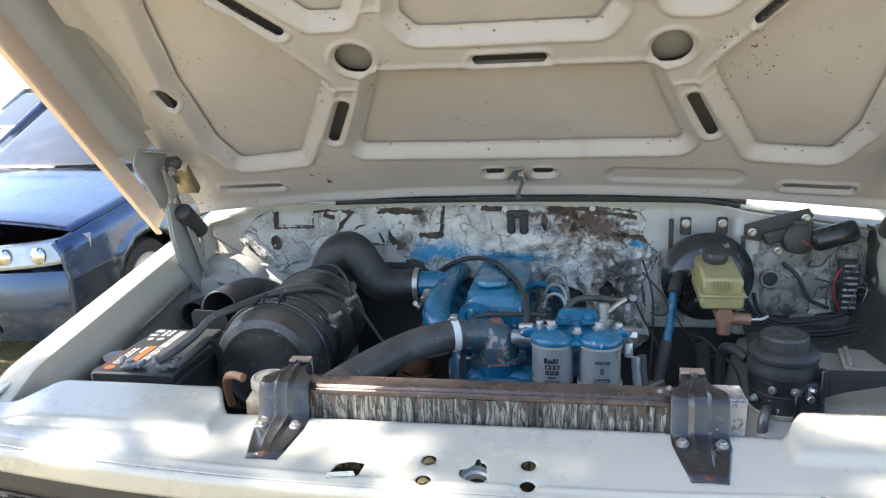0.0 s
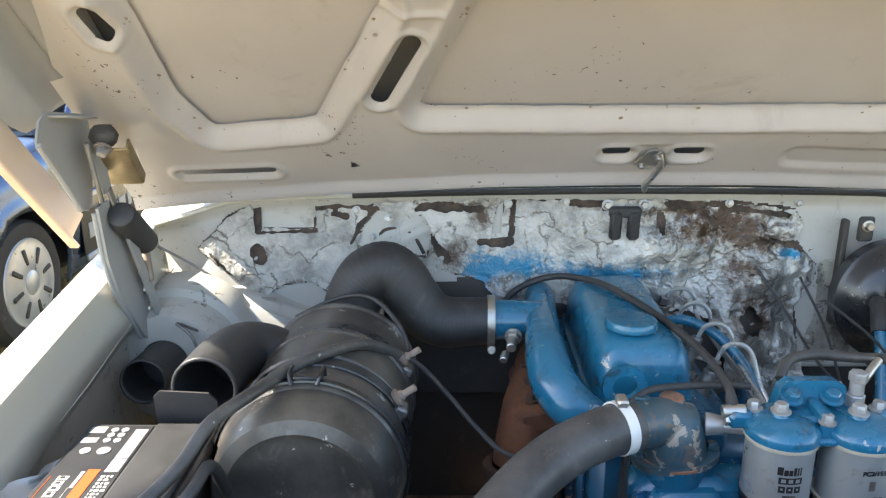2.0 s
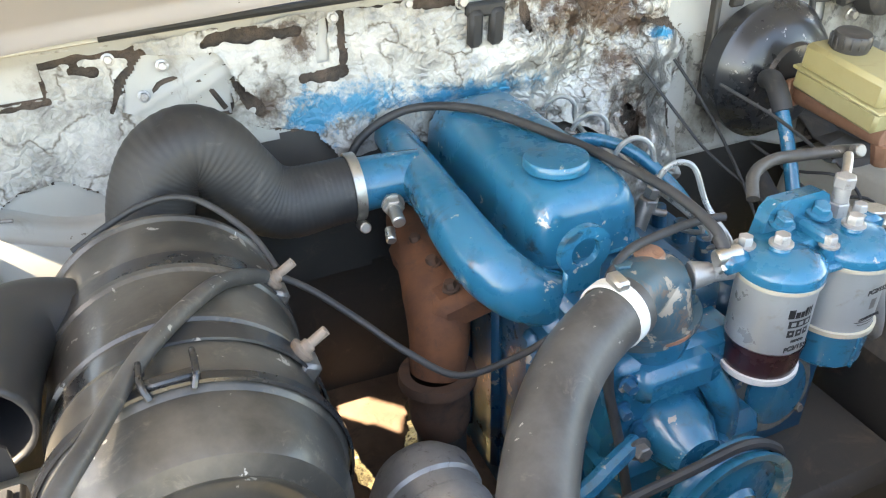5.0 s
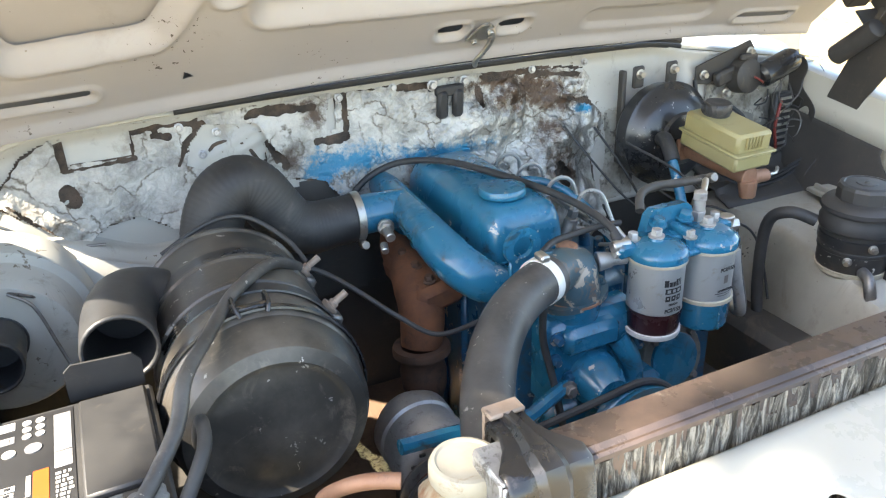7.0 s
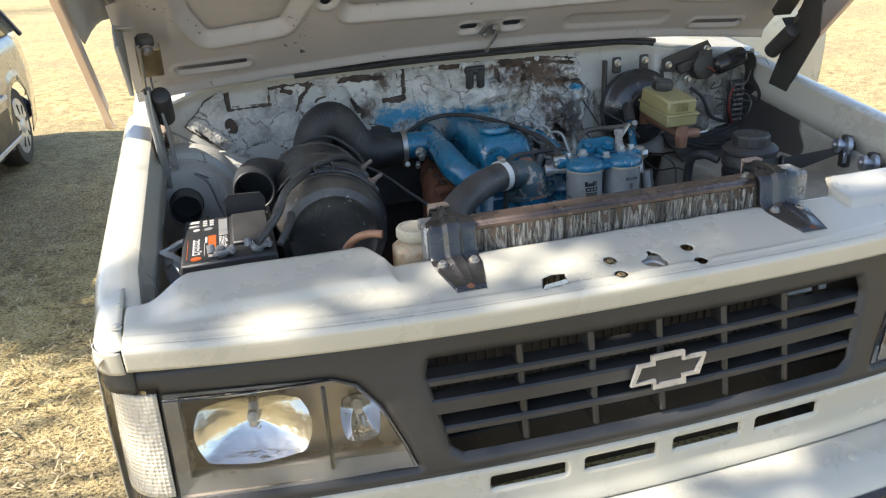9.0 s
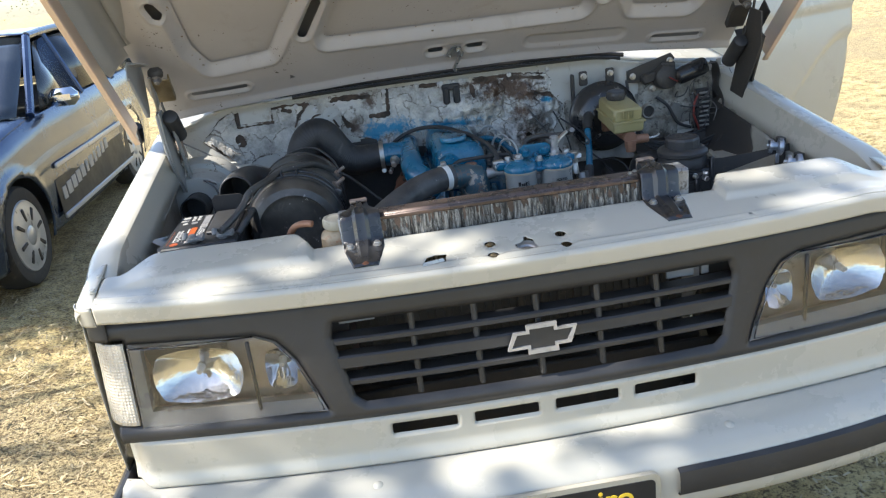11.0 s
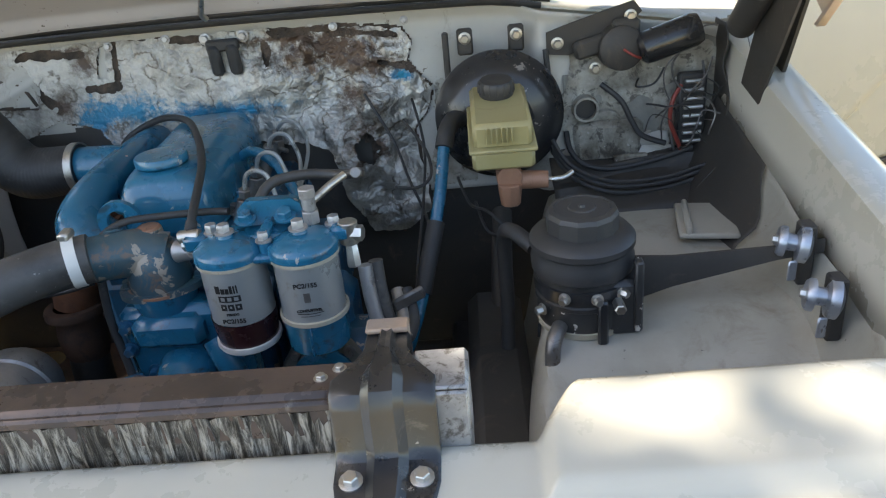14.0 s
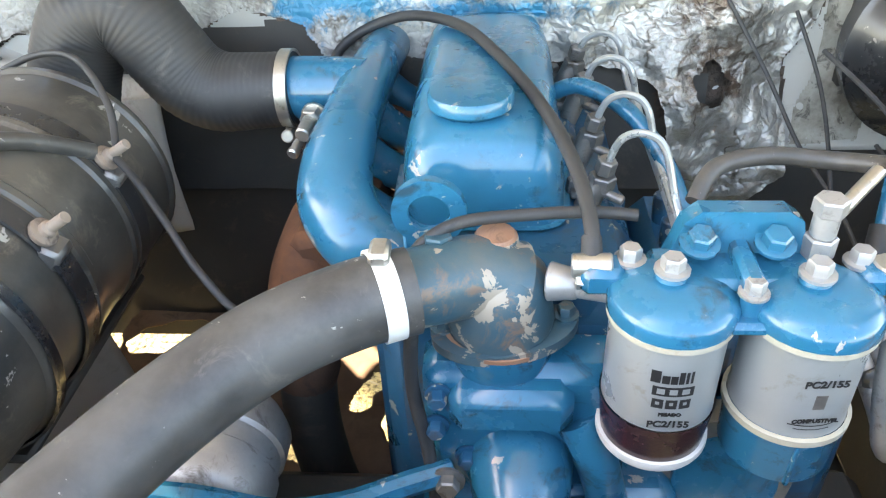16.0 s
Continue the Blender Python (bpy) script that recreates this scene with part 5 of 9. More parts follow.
def build_tunnel_shade():
    """Black sheet standing for the deep shade behind and below the engine."""
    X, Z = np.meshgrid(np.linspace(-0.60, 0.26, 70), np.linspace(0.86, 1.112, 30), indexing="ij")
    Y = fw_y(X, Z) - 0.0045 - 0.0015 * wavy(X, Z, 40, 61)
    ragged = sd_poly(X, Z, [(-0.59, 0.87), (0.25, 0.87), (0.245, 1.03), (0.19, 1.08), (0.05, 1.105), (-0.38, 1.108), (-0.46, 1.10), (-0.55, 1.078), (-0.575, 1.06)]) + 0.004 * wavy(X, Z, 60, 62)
    part("tunnel_shade", Geo().sheet(np.stack([X, Y, Z], -1), ((ragged[:-1, :-1] + ragged[1:, 1:]) / 2) < 0), m_chassis, truck,
         "black sheet for the shade behind the engine", recalc=False)


build_tunnel_shade()

# ---- radiator ----
m_rustdark = worn("burnt_rusty_iron", (0.055, 0.030, 0.020), (0.10, 0.050, 0.030), 0.85, 0.0, 14, 110, 0.8, (0.03, 0.02, 0.015), 0.55, 0.15, 0.5)
m_shield = worn("rusty_screen_sheet", (0.12, 0.072, 0.046), (0.21, 0.13, 0.082), 0.75, 0.0, 9, 110, 0.8, (0.05, 0.035, 0.026), 0.56, 0.15, 0.3)
m_tabbrown = worn("dusty_brown_steel", (0.22, 0.16, 0.12), (0.32, 0.25, 0.20), 0.6, 0.1, 20, 160, 0.8, (0.08, 0.06, 0.05), 0.6, 0.1, 0.2)


def build_radiator():
    t = thing("radiator", (0, 0.345, 0.55), "radiator with a browned metal top tank and scraped silver face", "radiator")
    g = Geo().box((0.005, 0.338, 1.098), (0.850, 0.056, 0.052), 0.008)
    tank = part("top_tank", g, m_tank, t, "browned, scuffed metal tank")
    part("tank_lip", Geo().box((0.005, 0.312, 1.113), (0.850, 0.010, 0.012), 0.003), m_tank, tank, "browned rolled lip")
    for x, w in ((0.4075, 0.050), (-0.401, 0.044)):
        g = Geo().box((x, 0.336, 1.1255), (w, 0.060, 0.005), 0.002)
        g.box((x + math.copysign(w / 2 - 0.001, x), 0.336, 1.085), (0.005, 0.058, 0.082), 0.002)
        g.box((x, 0.3045, 1.072), (w, 0.005, 0.105), 0.002)
        part("end_cap", g, m_scuffed, tank, "scuffed bare silver end of the tank")
    # ragged silver face under the lip, then the finned core
    X, Z = np.meshgrid(np.linspace(-0.418, 0.422, 300), np.linspace(0.96, 1.108, 24), indexing="ij")
    Y = 0.309 + 0.0022 * wavy(X * 3, Z * 0.4, 160, 21)
    part("face_sheet", Geo().sheet(np.stack([X, Y, Z], -1)), m_fins, t, "streaked silver and black face", sharp=60, recalc=False)
    core = part("core", Geo().box((0, 0.35, 0.79), (0.85, 0.05, 0.50), 0.004), m_chassis, t, "black finned core")
    for i in range(40):
        part("fin", Geo().box((-0.41 + i * 0.021, 0.322, 0.79), (0.004, 0.008, 0.48), 0.001), m_chassis, core)
    for x, y in ((0.313, 0.350), (0.297, 0.337)):
        part("bolt", Geo().bolt((x, y, 1.123), (0, 0, 1), 0.0048, 0.004), m_steel, tank)
    # brackets that hold it to the front panel
    for x0, w in ((-0.372, 0.092), (0.357, 0.092)):
        g = Geo()
        # strap over the tank, upright face, then a tapered tongue on the panel
        prof = [(0.398, 1.092), (0.397, 1.124), (0.388, 1.133), (0.362, 1.134), (0.344, 1.134), (0.318, 1.134), (0.301, 1.129), (0.294, 1.116), (0.290, 1.078), (0.282, 1.068), (0.260, 1.0645), (0.214, 1.0565), (0.192, 1.0525), (0.174, 1.0495)]
        wid = np.interp([y for y, z in prof], [0.174, 0.20, 0.250, 0.320, 0.344, 0.362, 0.398], [0.58, 0.70, 1.0, 1.0, 0.60, 0.45, 0.43])
        rows = []
        for k, (y, z) in enumerate(prof):
            a, b = prof[max(k - 1, 0)], prof[min(k + 1, len(prof) - 1)]
            t2 = Vector((a[0] - b[0], a[1] - b[1])).normalized()
            n2 = (-t2.y, t2.x)
            rib = 0.0075 if 0.20 < y < 0.39 else 0.001
            rows.append([(x0 + fx * w * wid[k], y + n2[0] * h, z + n2[1] * h) for fx, h in
                         ((-0.5, -0.013), (-0.5, -0.002), (-0.47, 0.0), (-0.20, 0.0), (-0.11, rib), (0.0, rib * 0.75), (0.11, rib), (0.20, 0.0), (0.47, 0.0), (0.5, -0.002), (0.5, -0.013))])
        g.sheet(np.array(rows))
        br = part("bracket", g, m_blackpaint, t, "gloss black pressed-steel bracket, chipped", thick=0.003)
        for fx in (-0.34, 0.34):
            part("bolt", Geo().bolt((x0 + fx * w, 0.262, 1.066), (0, -0.17, 1), 0.0075, 0.007), m_steel, br)
        part("rivet", Geo().lathe([(0, 0.003), (0.006, 0.002), (0.008, 0)], (x0, 0.182, 1.0530), (0, -0.17, 1), 12), m_rust, br, "rusty rivet")
        g = Geo().box((x0, 0.394, 1.139), (0.042, 0.022, 0.006), 0.002)
        g.box((x0, 0.402, 1.107), (0.041, 0.005, 0.066), 0.002)
        part("bracket_tab", g, m_tabbrown, br, "bare brown tab")
    return t


build_radiator()


def build_bottle():
    t = thing("overflow_bottle", (-0.432, 0.375, 0.985), "stained tan plastic overflow bottle with a cream cap beside the radiator", "bottle")
    c = (-0.432, 0.372, 0.985)
    rows = []
    for z, hx, hy in ((0.0, 0.036, 0.032), (0.004, 0.041, 0.037), (0.055, 0.043, 0.039), (0.084, 0.042, 0.038), (0.094, 0.036, 0.033), (0.099, 0.028, 0.027), (0.112, 0.027, 0.026)):
        ring = []
        for k in range(33):
            a = 2 * math.pi * k / 32
            ca, sa = math.cos(a), math.sin(a)
            e = 0.55 if z < 0.09 else 0.9
            ring.append((c[0] + math.copysign(abs(ca) ** e, ca) * hx, c[1] + math.copysign(abs(sa) ** e, sa) * hy, c[2] + z))
        rows.append(ring)
    part("bottle_body", Geo().sheet(np.array(rows)), m_bottle, t)
    part("cap", Geo().lathe([(0.028, 0.102), (0.036, 0.103), (0.0385, 0.107), (0.0385, 0.121), (0.036, 0.126), (0.032, 0.127), (0.030, 0.1245), (0.010, 0.1255), (0.0, 0.1265)], c,
                            (0.04, 0, 1), 30), m_cap, t, "wide stained cream screw cap")
    part("spout", Geo().cyl((-0.42, 0.378, 1.100), (-0.398, 0.385, 1.103), 0.007), m_cap, t)
    part("overflow_pipe", Geo().tube([(-0.492, 0.388, 1.098), (-0.515, 0.40, 1.098), (-0.54, 0.42, 1.085), (-0.56, 0.45, 1.05), (-0.565, 0.47, 1.0)], 0.0085, 10),
         m_copper, t, "pinkish-brown rubber pipe")


build_bottle()


# ---- air cleaner and its ducts ----
def build_air_cleaner():
    t = thing("air_cleaner", (-0.555, 0.85, 0.87), "long black steel air cleaner drum with clamps, paint chipped", "air cleaner")
    ax = Vector((0.012, 1, 0.004)).normalized()
    o = Vector((-0.560, 0.70, 1.008))
    R = 0.132
    prof = [(0.0, 0.345), (R - 0.03, 0.345), (R - 0.008, 0.338), (R, 0.325), (R + 0.004, 0.320), (R + 0.004, 0.314), (R, 0.310), (R, 0.215), (R + 0.003, 0.212),
            (R + 0.003, 0.204), (R, 0.200), (R, 0.125), (R + 0.003, 0.121), (R + 0.003, 0.113), (R, 0.110), (R, 0.03)]
    drum = part("drum", Geo().lathe(prof, o, ax, 56), m_aircan, t, sharp=30)
    prof = [(R, 0.03), (R + 0.007, 0.028), (R + 0.008, 0.018), (R + 0.006, 0.012), (R + 0.001, 0.006), (R - 0.004, -0.04), (R - 0.012, -0.055), (R - 0.030, -0.062),
            (R - 0.036, -0.058), (R - 0.042, -0.056), (R - 0.060, -0.058), (0.0, -0.062)]
    part("end_cover", Geo().lathe(prof, o, ax, 56), m_aircan, t, "domed black end cover with white paint chips", sharp=30)
    part("clamp_band", Geo().lathe([(R + 0.008, 0.022), (R + 0.011, 0.021), (R + 0.011, 0.011), (R + 0.008, 0.010)], o, ax, 56), m_blackpaint, t,
         "thin rim band with a worn gold edge")
    # over-centre clip on top of the band
    g = Geo()
    for dx in (-0.022, 0.022):
        g.tube([o + ax * 0.045 + Vector((dx, 0, R + 0.002)), o + ax * 0.04 + Vector((dx, 0, R + 0.018)), o + ax * 0.015 + Vector((dx, 0, R + 0.017)),
                o + ax * 0.005 + Vector((dx * 0.8, 0, R + 0.006))], 0.003, 8)
    g.box(o + ax * 0.018 + Vector((0, 0, R + 0.012)), (0.05, 0.012, 0.006), 0.002)
    part("clip", g, m_blackpaint, t, "dark wire clip")
    # side fittings of the straps
    for y in (0.925, 0.790):
        a = Vector((0.84, 0, 0.54))
        base = Vector((-0.555, y, 1.008)) + a * (R + 0.002)
        g = Geo().lathe([(0, 0), (0.012, 0), (0.014, 0.003), (0.014, 0.007), (0.008, 0.009), (0.008, 0.014), (0.0055, 0.016), (0.0055, 0.036), (0.0, 0.037)], base, a, 16)
        part("strap_bolt", g, m_tabbrown, t, "brownish strap bolt")
        g = Geo().box(base + Vector((0.004, 0.0, -0.022)), (0.022, 0.03, 0.03), 0.004, Euler((0, radians(32), 0)).to_matrix())
        part("strap_lug", g, m_darksteel, t)
        part("strap", Geo().lathe([(R + 0.001, -0.013), (R + 0.0035, -0.012), (R + 0.0035, 0.012), (R + 0.001, 0.013)], Vector((-0.556, y, 1.008)), ax, 56),
             m_blackpaint, t, "flat steel strap")
    # inlet elbow
    g = Geo().tube([(-0.640, 0.955, 1.060), (-0.672, 0.955, 1.078), (-0.702, 0.935, 1.092), (-0.716, 0.895, 1.098), (-0.722, 0.84, 1.102), (-0.724, 0.775, 1.104)],
                   0.047, 26, 6, hollow=True)
    part("inlet_elbow", g, m_plastic, t, "open black inlet elbow", thick=0.005)
    # added dark disc standing for the shade inside the open elbow
    part("elbow_shade_disc", Geo().cyl((-0.7145, 0.900, 1.0975), (-0.711, 0.915, 1.096), 0.0455), m_rubber, t, "dark disc for the shade inside the elbow")
    part("drain", Geo().cyl((-0.56, 0.66, 0.88), (-0.56, 0.66, 0.85), 0.012), m_rubber, t)


build_air_cleaner()


def build_intake_hose():
    t = thing("intake_hose", (-0.46, 1.1, 1.0), "thick black corrugated rubber hose from air cleaner to manifold", "hose")
    pts = [(-0.562, 1.045, 1.000), (-0.558, 1.085, 1.050), (-0.547, 1.108, 1.110), (-0.522, 1.116, 1.158), (-0.488, 1.118, 1.176), (-0.459, 1.118, 1.160),
           (-0.434, 1.116, 1.122), (-0.408, 1.113, 1.088), (-0.375, 1.110, 1.073), (-0.330, 1.108, 1.074), (-0.278, 1.106, 1.078)]
    g = Geo().tube(pts, [0.050, 0.052, 0.053, 0.053, 0.052, 0.052, 0.051, 0.050, 0.049, 0.046, 0.044], 34, 24, ridge=0.00034, ridge_step=0.0075)
    part("hose_body", g, m_duct, t, sharp=60)
    a = Vector((1, -0.02, 0.0))
    part("hose_clamp", Geo().lathe([(0.0445, -0.007), (0.0475, -0.007), (0.0475, 0.007), (0.0445, 0.007)], (-0.286, 1.106, 1.078), a, 34), m_steel, t,
         "steel worm-drive clamp")
    g = Geo().cyl((-0.286, 1.085, 1.030), (-0.286, 1.06, 1.036), 0.008)
    part("clamp_screw", g, m_steel, t)


build_intake_hose()


# ---- engine ----
def rounded_cover(x0, x1, y0, y1, z0, z1, r, n=40):
    """A cast lid: rounded plan, domed shoulders."""
    g = Geo()
    cx, cy, hx, hy = (x0 + x1) / 2, (y0 + y1) / 2, (x1 - x0) / 2, (y1 - y0) / 2
    rows = []
    levels = [(0, 0.006), (0.006, 0.006), (0.0065, 0.0), (0.35, -0.002), (0.6, -0.005), (0.8, -0.012), (0.92, -0.020), (0.985, -0.032), (1.0, -0.045)]
    for f, off in levels:
        row = []
        for k in range(n):
            a = 2 * math.pi * k / n
            ca, sa = math.cos(a), math.sin(a)
            ex = 0.28
            px = math.copysign(abs(ca) ** ex, ca) * (hx + off)
            py = math.copysign(abs(sa) ** ex, sa) * (hy + off)
            row.append((cx + px, cy + py, z0 + (z1 - z0) * f))
        row.append(row[0])
        rows.append(row)
    g.sheet(np.array(rows))
    k = len(g.v)
    g.v.append((cx, cy, z1 + 0.001))
    top = [len(g.v) - 1 - (n + 1) + i for i in range(n + 1)]
    g.f += [(top[i], top[i + 1], k) for i in range(n)]
    return g


def build_engine():
    t = thing("engine", (0, 1.0, 0.5), "blue-painted four-cylinder diesel engine, paint chipped and oily", "engine")
    tilt = Matrix.Rotation(radians(-2.0), 3, 'X')
    g = Geo()
    g.box((-0.02, 1.03, 0.76), (0.25, 0.50, 0.50), 0.02)
    g.box((-0.035, 1.03, 0.985), (0.19, 0.49, 0.095), 0.01)
    blk = part("block", g, m_bluedirty, t, "oily blue cylinder block and head")
    for i in range(5):
        part("block_rib", Geo().box((-0.148, 0.84 + 0.10 * i, 0.80), (0.02, 0.03, 0.34), 0.008), m_bluedirty, blk)
        part("block_rib", Geo().box((0.108, 0.84 + 0.10 * i, 0.80), (0.02, 0.03, 0.34), 0.008), m_bluedirty, blk)
    # valve cover, slightly lower at its front end
    g = rounded_cover(-0.132, 0.036, 0.870, 1.255, 1.036, 1.128, 0.02, 60)
    cov = part("valve_cover", g, m_blue, t, "rounded blue valve cover with small paint chips", sharp=30)
    part("cover_flange", rounded_cover(-0.139, 0.043, 0.863, 1.262, 1.024, 1.038, 0.02, 60), m_blue, t)
    g = Geo().lathe([(0.034, -0.002), (0.034, 0.010), (0.036, 0.012), (0.040, 0.013), (0.043, 0.016), (0.043, 0.026), (0.041, 0.029), (0.0, 0.0305)],
                    (-0.060, 0.948, 1.116), (0, 0.03, 1), 34)
    part("oil_cap", g, m_blue, cov, "round blue oil filler cap with a worn rim")
    for x, y in ((-0.046, 0.882), (0.034, 1.0), (0.034, 1.15)):
        part("bolt", Geo().bolt((x, y, 1.038), (0, 0, 1), 0.009, 0.011), m_blue, cov)
    # intake manifold: long log with a down-turned front
    g = Geo().tube([(-0.178, 1.285, 1.072), (-0.184, 1.20, 1.082), (-0.192, 1.10, 1.083), (-0.197, 1.00, 1.078), (-0.198, 0.93, 1.070), (-0.190, 0.878, 1.056),
                    (-0.165, 0.850, 1.034), (-0.130, 0.846, 1.012), (-0.095, 0.86, 0.995)], [0.026, 0.029, 0.031, 0.034, 0.037, 0.039, 0.038, 0.036, 0.034], 26, 8)
    man = part("intake_manifold", g, m_blue, t, "smooth blue intake manifold log", sharp=50)
    g = Geo().tube([(-0.190, 1.098, 1.080), (-0.225, 1.104, 1.079), (-0.268, 1.107, 1.078), (-0.300, 1.108, 1.078)], [0.036, 0.037, 0.038, 0.038], 24, 4)
    part("inlet_stub", g, m_blue, man)
    for i in range(4):
        g = Geo().tube([(-0.195, 0.93 + 0.095 * i, 1.045), (-0.16, 0.93 + 0.095 * i, 1.012), (-0.12, 0.93 + 0.095 * i, 0.995)], 0.022, 14, 4)
        part("runner", g, m_blue, man)
    g = Geo().cyl((-0.246, 1.062, 1.068), (-0.250, 1.040, 1.066), 0.014, None, 6)
    g.cyl((-0.250, 1.042, 1.066), (-0.254, 1.012, 1.062), 0.009)
    g.lathe([(0.006, 0.0), (0.016, 0.0), (0.016, 0.004), (0.006, 0.004)], (-0.247, 1.056, 1.067), (-0.1, -1, 0), 16)
    g.cyl((-0.262, 1.03, 1.045), (-0.268, 1.008, 1.040), 0.007)
    part("air_heater_plug", g, m_steel, man, "threaded steel plug with a nut")
    # rusty exhaust manifold underneath
    g = Geo().tube([(-0.175, 1.20, 0.985), (-0.200, 1.13, 0.985), (-0.212, 1.04, 0.982), (-0.228, 0.96, 0.972), (-0.244, 0.91, 0.945), (-0.255, 0.895, 0.90)],
                   [0.028, 0.034, 0.040, 0.044, 0.040, 0.036], 18, 6)
    ex = part("exhaust_manifold", g, m_rust, t, "rusty cast-iron exhaust manifold")
    part("manifold_web", Geo().box((-0.208, 0.985, 0.985), (0.09, 0.19, 0.055), 0.014, Euler((0, radians(-12), 0)).to_matrix()), m_rust, ex)
    for i in range(3):
        part("exhaust_port", Geo().box((-0.165, 0.95 + 0.11 * i, 0.985), (0.08, 0.045, 0.05), 0.010), m_rust, ex)
    for i in range(3):
        part("manifold_nut", Geo().bolt((-0.226, 0.91 + 0.06 * i, 1.014), (-0.2, 0, 1), 0.008, 0.010), m_rustdark, ex)
    g = Geo().lathe([(0.036, 0.0), (0.050, 0.0), (0.052, 0.004), (0.052, 0.014), (0.042, 0.016), (0.038, 0.03), (0.042, 0.05), (0.040, 0.08), (0.034, 0.10)],
                    (-0.256, 0.893, 0.905), (0, -0.08, -1), 26)
    part("exhaust_flange", g, m_rustdark, ex)
    g = Geo().tube([(-0.256, 0.885, 0.82), (-0.258, 0.88, 0.72), (-0.25, 0.90, 0.58), (-0.24, 0.98, 0.45)], 0.034, 18, 5)
    part("downpipe", g, m_chassis, ex)
    # lifting eye
    g = Geo()
    n, v, f = 28, [], []
    for k in range(n):
        a = 2 * math.pi * k / n
        for r, dy in ((0.034, -0.005), (0.034, 0.005), (0.019, 0.005), (0.019, -0.005)):
            v.append((-0.094 + r * math.cos(a), 0.822 + dy, 1.086 + r * math.sin(a)))
    for k in range(n):
        for q in range(4):
            f.append((4 * k + q, 4 * ((k + 1) % n) + q, 4 * ((k + 1) % n) + (q + 1) % 4, 4 * k + (q + 1) % 4))
    g.add(v, f)
    g.box((-0.094, 0.822, 1.036), (0.050, 0.010, 0.06), 0.003)
    g.box((-0.094, 0.844, 1.012), (0.050, 0.050, 0.010), 0.003)
    part("lifting_eye", g, m_blue, t, "blue steel lifting eye")
    # thermostat housing
    g = Geo()
    g.tube([(-0.124, 0.722, 1.070), (-0.087, 0.742, 1.066), (-0.052, 0.761, 1.060), (-0.017, 0.769, 1.046)], [0.033, 0.034, 0.036, 0.038], 24, 5)
    g.lathe([(0.046, 0.0), (0.048, 0.010), (0.044, 0.030), (0.040, 0.055), (0.030, 0.066), (0, 0.068)], (-0.030, 0.766, 1.006), (0, 0, 1), 28)
    g.cyl((-0.034, 0.779, 1.054), (-0.034, 0.779, 1.090), 0.022, 0.019, 18)
    g.cyl((-0.082, 0.764, 1.079), (-0.082, 0.766, 1.100), 0.013, None, 6)
    g.prism([(0.066 * math.cos(2 * math.pi * k / 30), 0.047 * math.sin(2 * math.pi * k / 30)) for k in range(30)], (-0.026, 0.764, 0.998), (1, 0.10, 0.06), (0, 1, 0), 0.010)
    for dx in (-0.054, 0.054):
        g.bolt((-0.026 + dx, 0.764 + 0.1 * dx, 1.008 + 0.06 * dx), (0, 0, 1), 0.008, 0.009)
    th = part("thermostat_housing", g, m_bluerust, t, "stained thermostat housing, blue paint worn to metal")
    part("housing_cap", Geo().lathe([(0, 0.004), (0.016, 0.003), (0.0185, 0.0)], (-0.034, 0.779, 1.090), (0, 0, 1), 18), m_copper, th, "brown domed plug")
    part("gasket", Geo().lathe([(0.047, 0), (0.051, 0.001), (0.051, 0.005), (0.047, 0.006)], (-0.030, 0.766, 1.000), (0, 0, 1), 30), m_copper, th)
    part("housing_base", Geo().lathe([(0.0, -0.05), (0.040, -0.05), (0.045, -0.03), (0.050, -0.006), (0.050, 0.006)], (-0.030, 0.766, 0.994), (0, 0, 1), 30), m_blue, th)
    g = Geo().cyl((0.010, 0.756, 1.060), (0.034, 0.749, 1.062), 0.017, 0.013, 18)
    g.cyl((0.032, 0.749, 1.062), (0.060, 0.742, 1.062), 0.011, 0.011, 14)
    part("outlet_union", g, m_alloy, th, "grey metal union")
    # timing case and water pump below
    g = Geo()
    g.box((-0.005, 0.760, 0.895), (0.19, 0.065, 0.17), 0.014)
    g.box((-0.020, 0.735, 0.945), (0.11, 0.06, 0.05), 0.012)
    g.lathe([(0, 0.09), (0.030, 0.09), (0.046, 0.06), (0.055, 0.0)], (-0.01, 0.755, 0.86), (0, -1, -0.05), 26)
    g.tube([(-0.045, 0.735, 0.86), (-0.02, 0.70, 0.845), (0.02, 0.685, 0.83), (0.05, 0.70, 0.81)], 0.024, 14, 5)
    g.tube([(0.04, 0.73, 0.92), (0.06, 0.715, 0.88), (0.075, 0.72, 0.82)], 0.020, 12, 5)
    g.box((0.02, 0.745, 0.77), (0.25, 0.08, 0.12), 0.02)
    tc = part("timing_case", g, m_blue, t, "lumpy blue timing case and water pump")
    for x, z in ((-0.085, 0.955), (-0.088, 0.915), (-0.085, 0.85), (0.075, 0.96), (0.08, 0.90), (-0.06, 0.873), (0.03, 0.83)):
        part("bolt", Geo().bolt((x, 0.726, z), (0, -1, 0), 0.0085, 0.012), m_bluedirty, tc)
    # injection pump drive cover
    g = Geo().lathe([(0.0, 0.020), (0.048, 0.020), (0.052, 0.018), (0.052, 0.010)], (0.192, 0.760, 0.815), (0, -1, 0.22), 34)
    pc = part("pump_cover", g, m_blue, t, "round blue cover plate")
    part("pump_cover_ring", Geo().lathe([(0.050, 0.012), (0.068, 0.010), (0.072, 0.004), (0.072, -0.02), (0.060, -0.06), (0.0, -0.06)], (0.192, 0.760, 0.815), (0, -1, 0.22), 34),
         m_grime, pc)
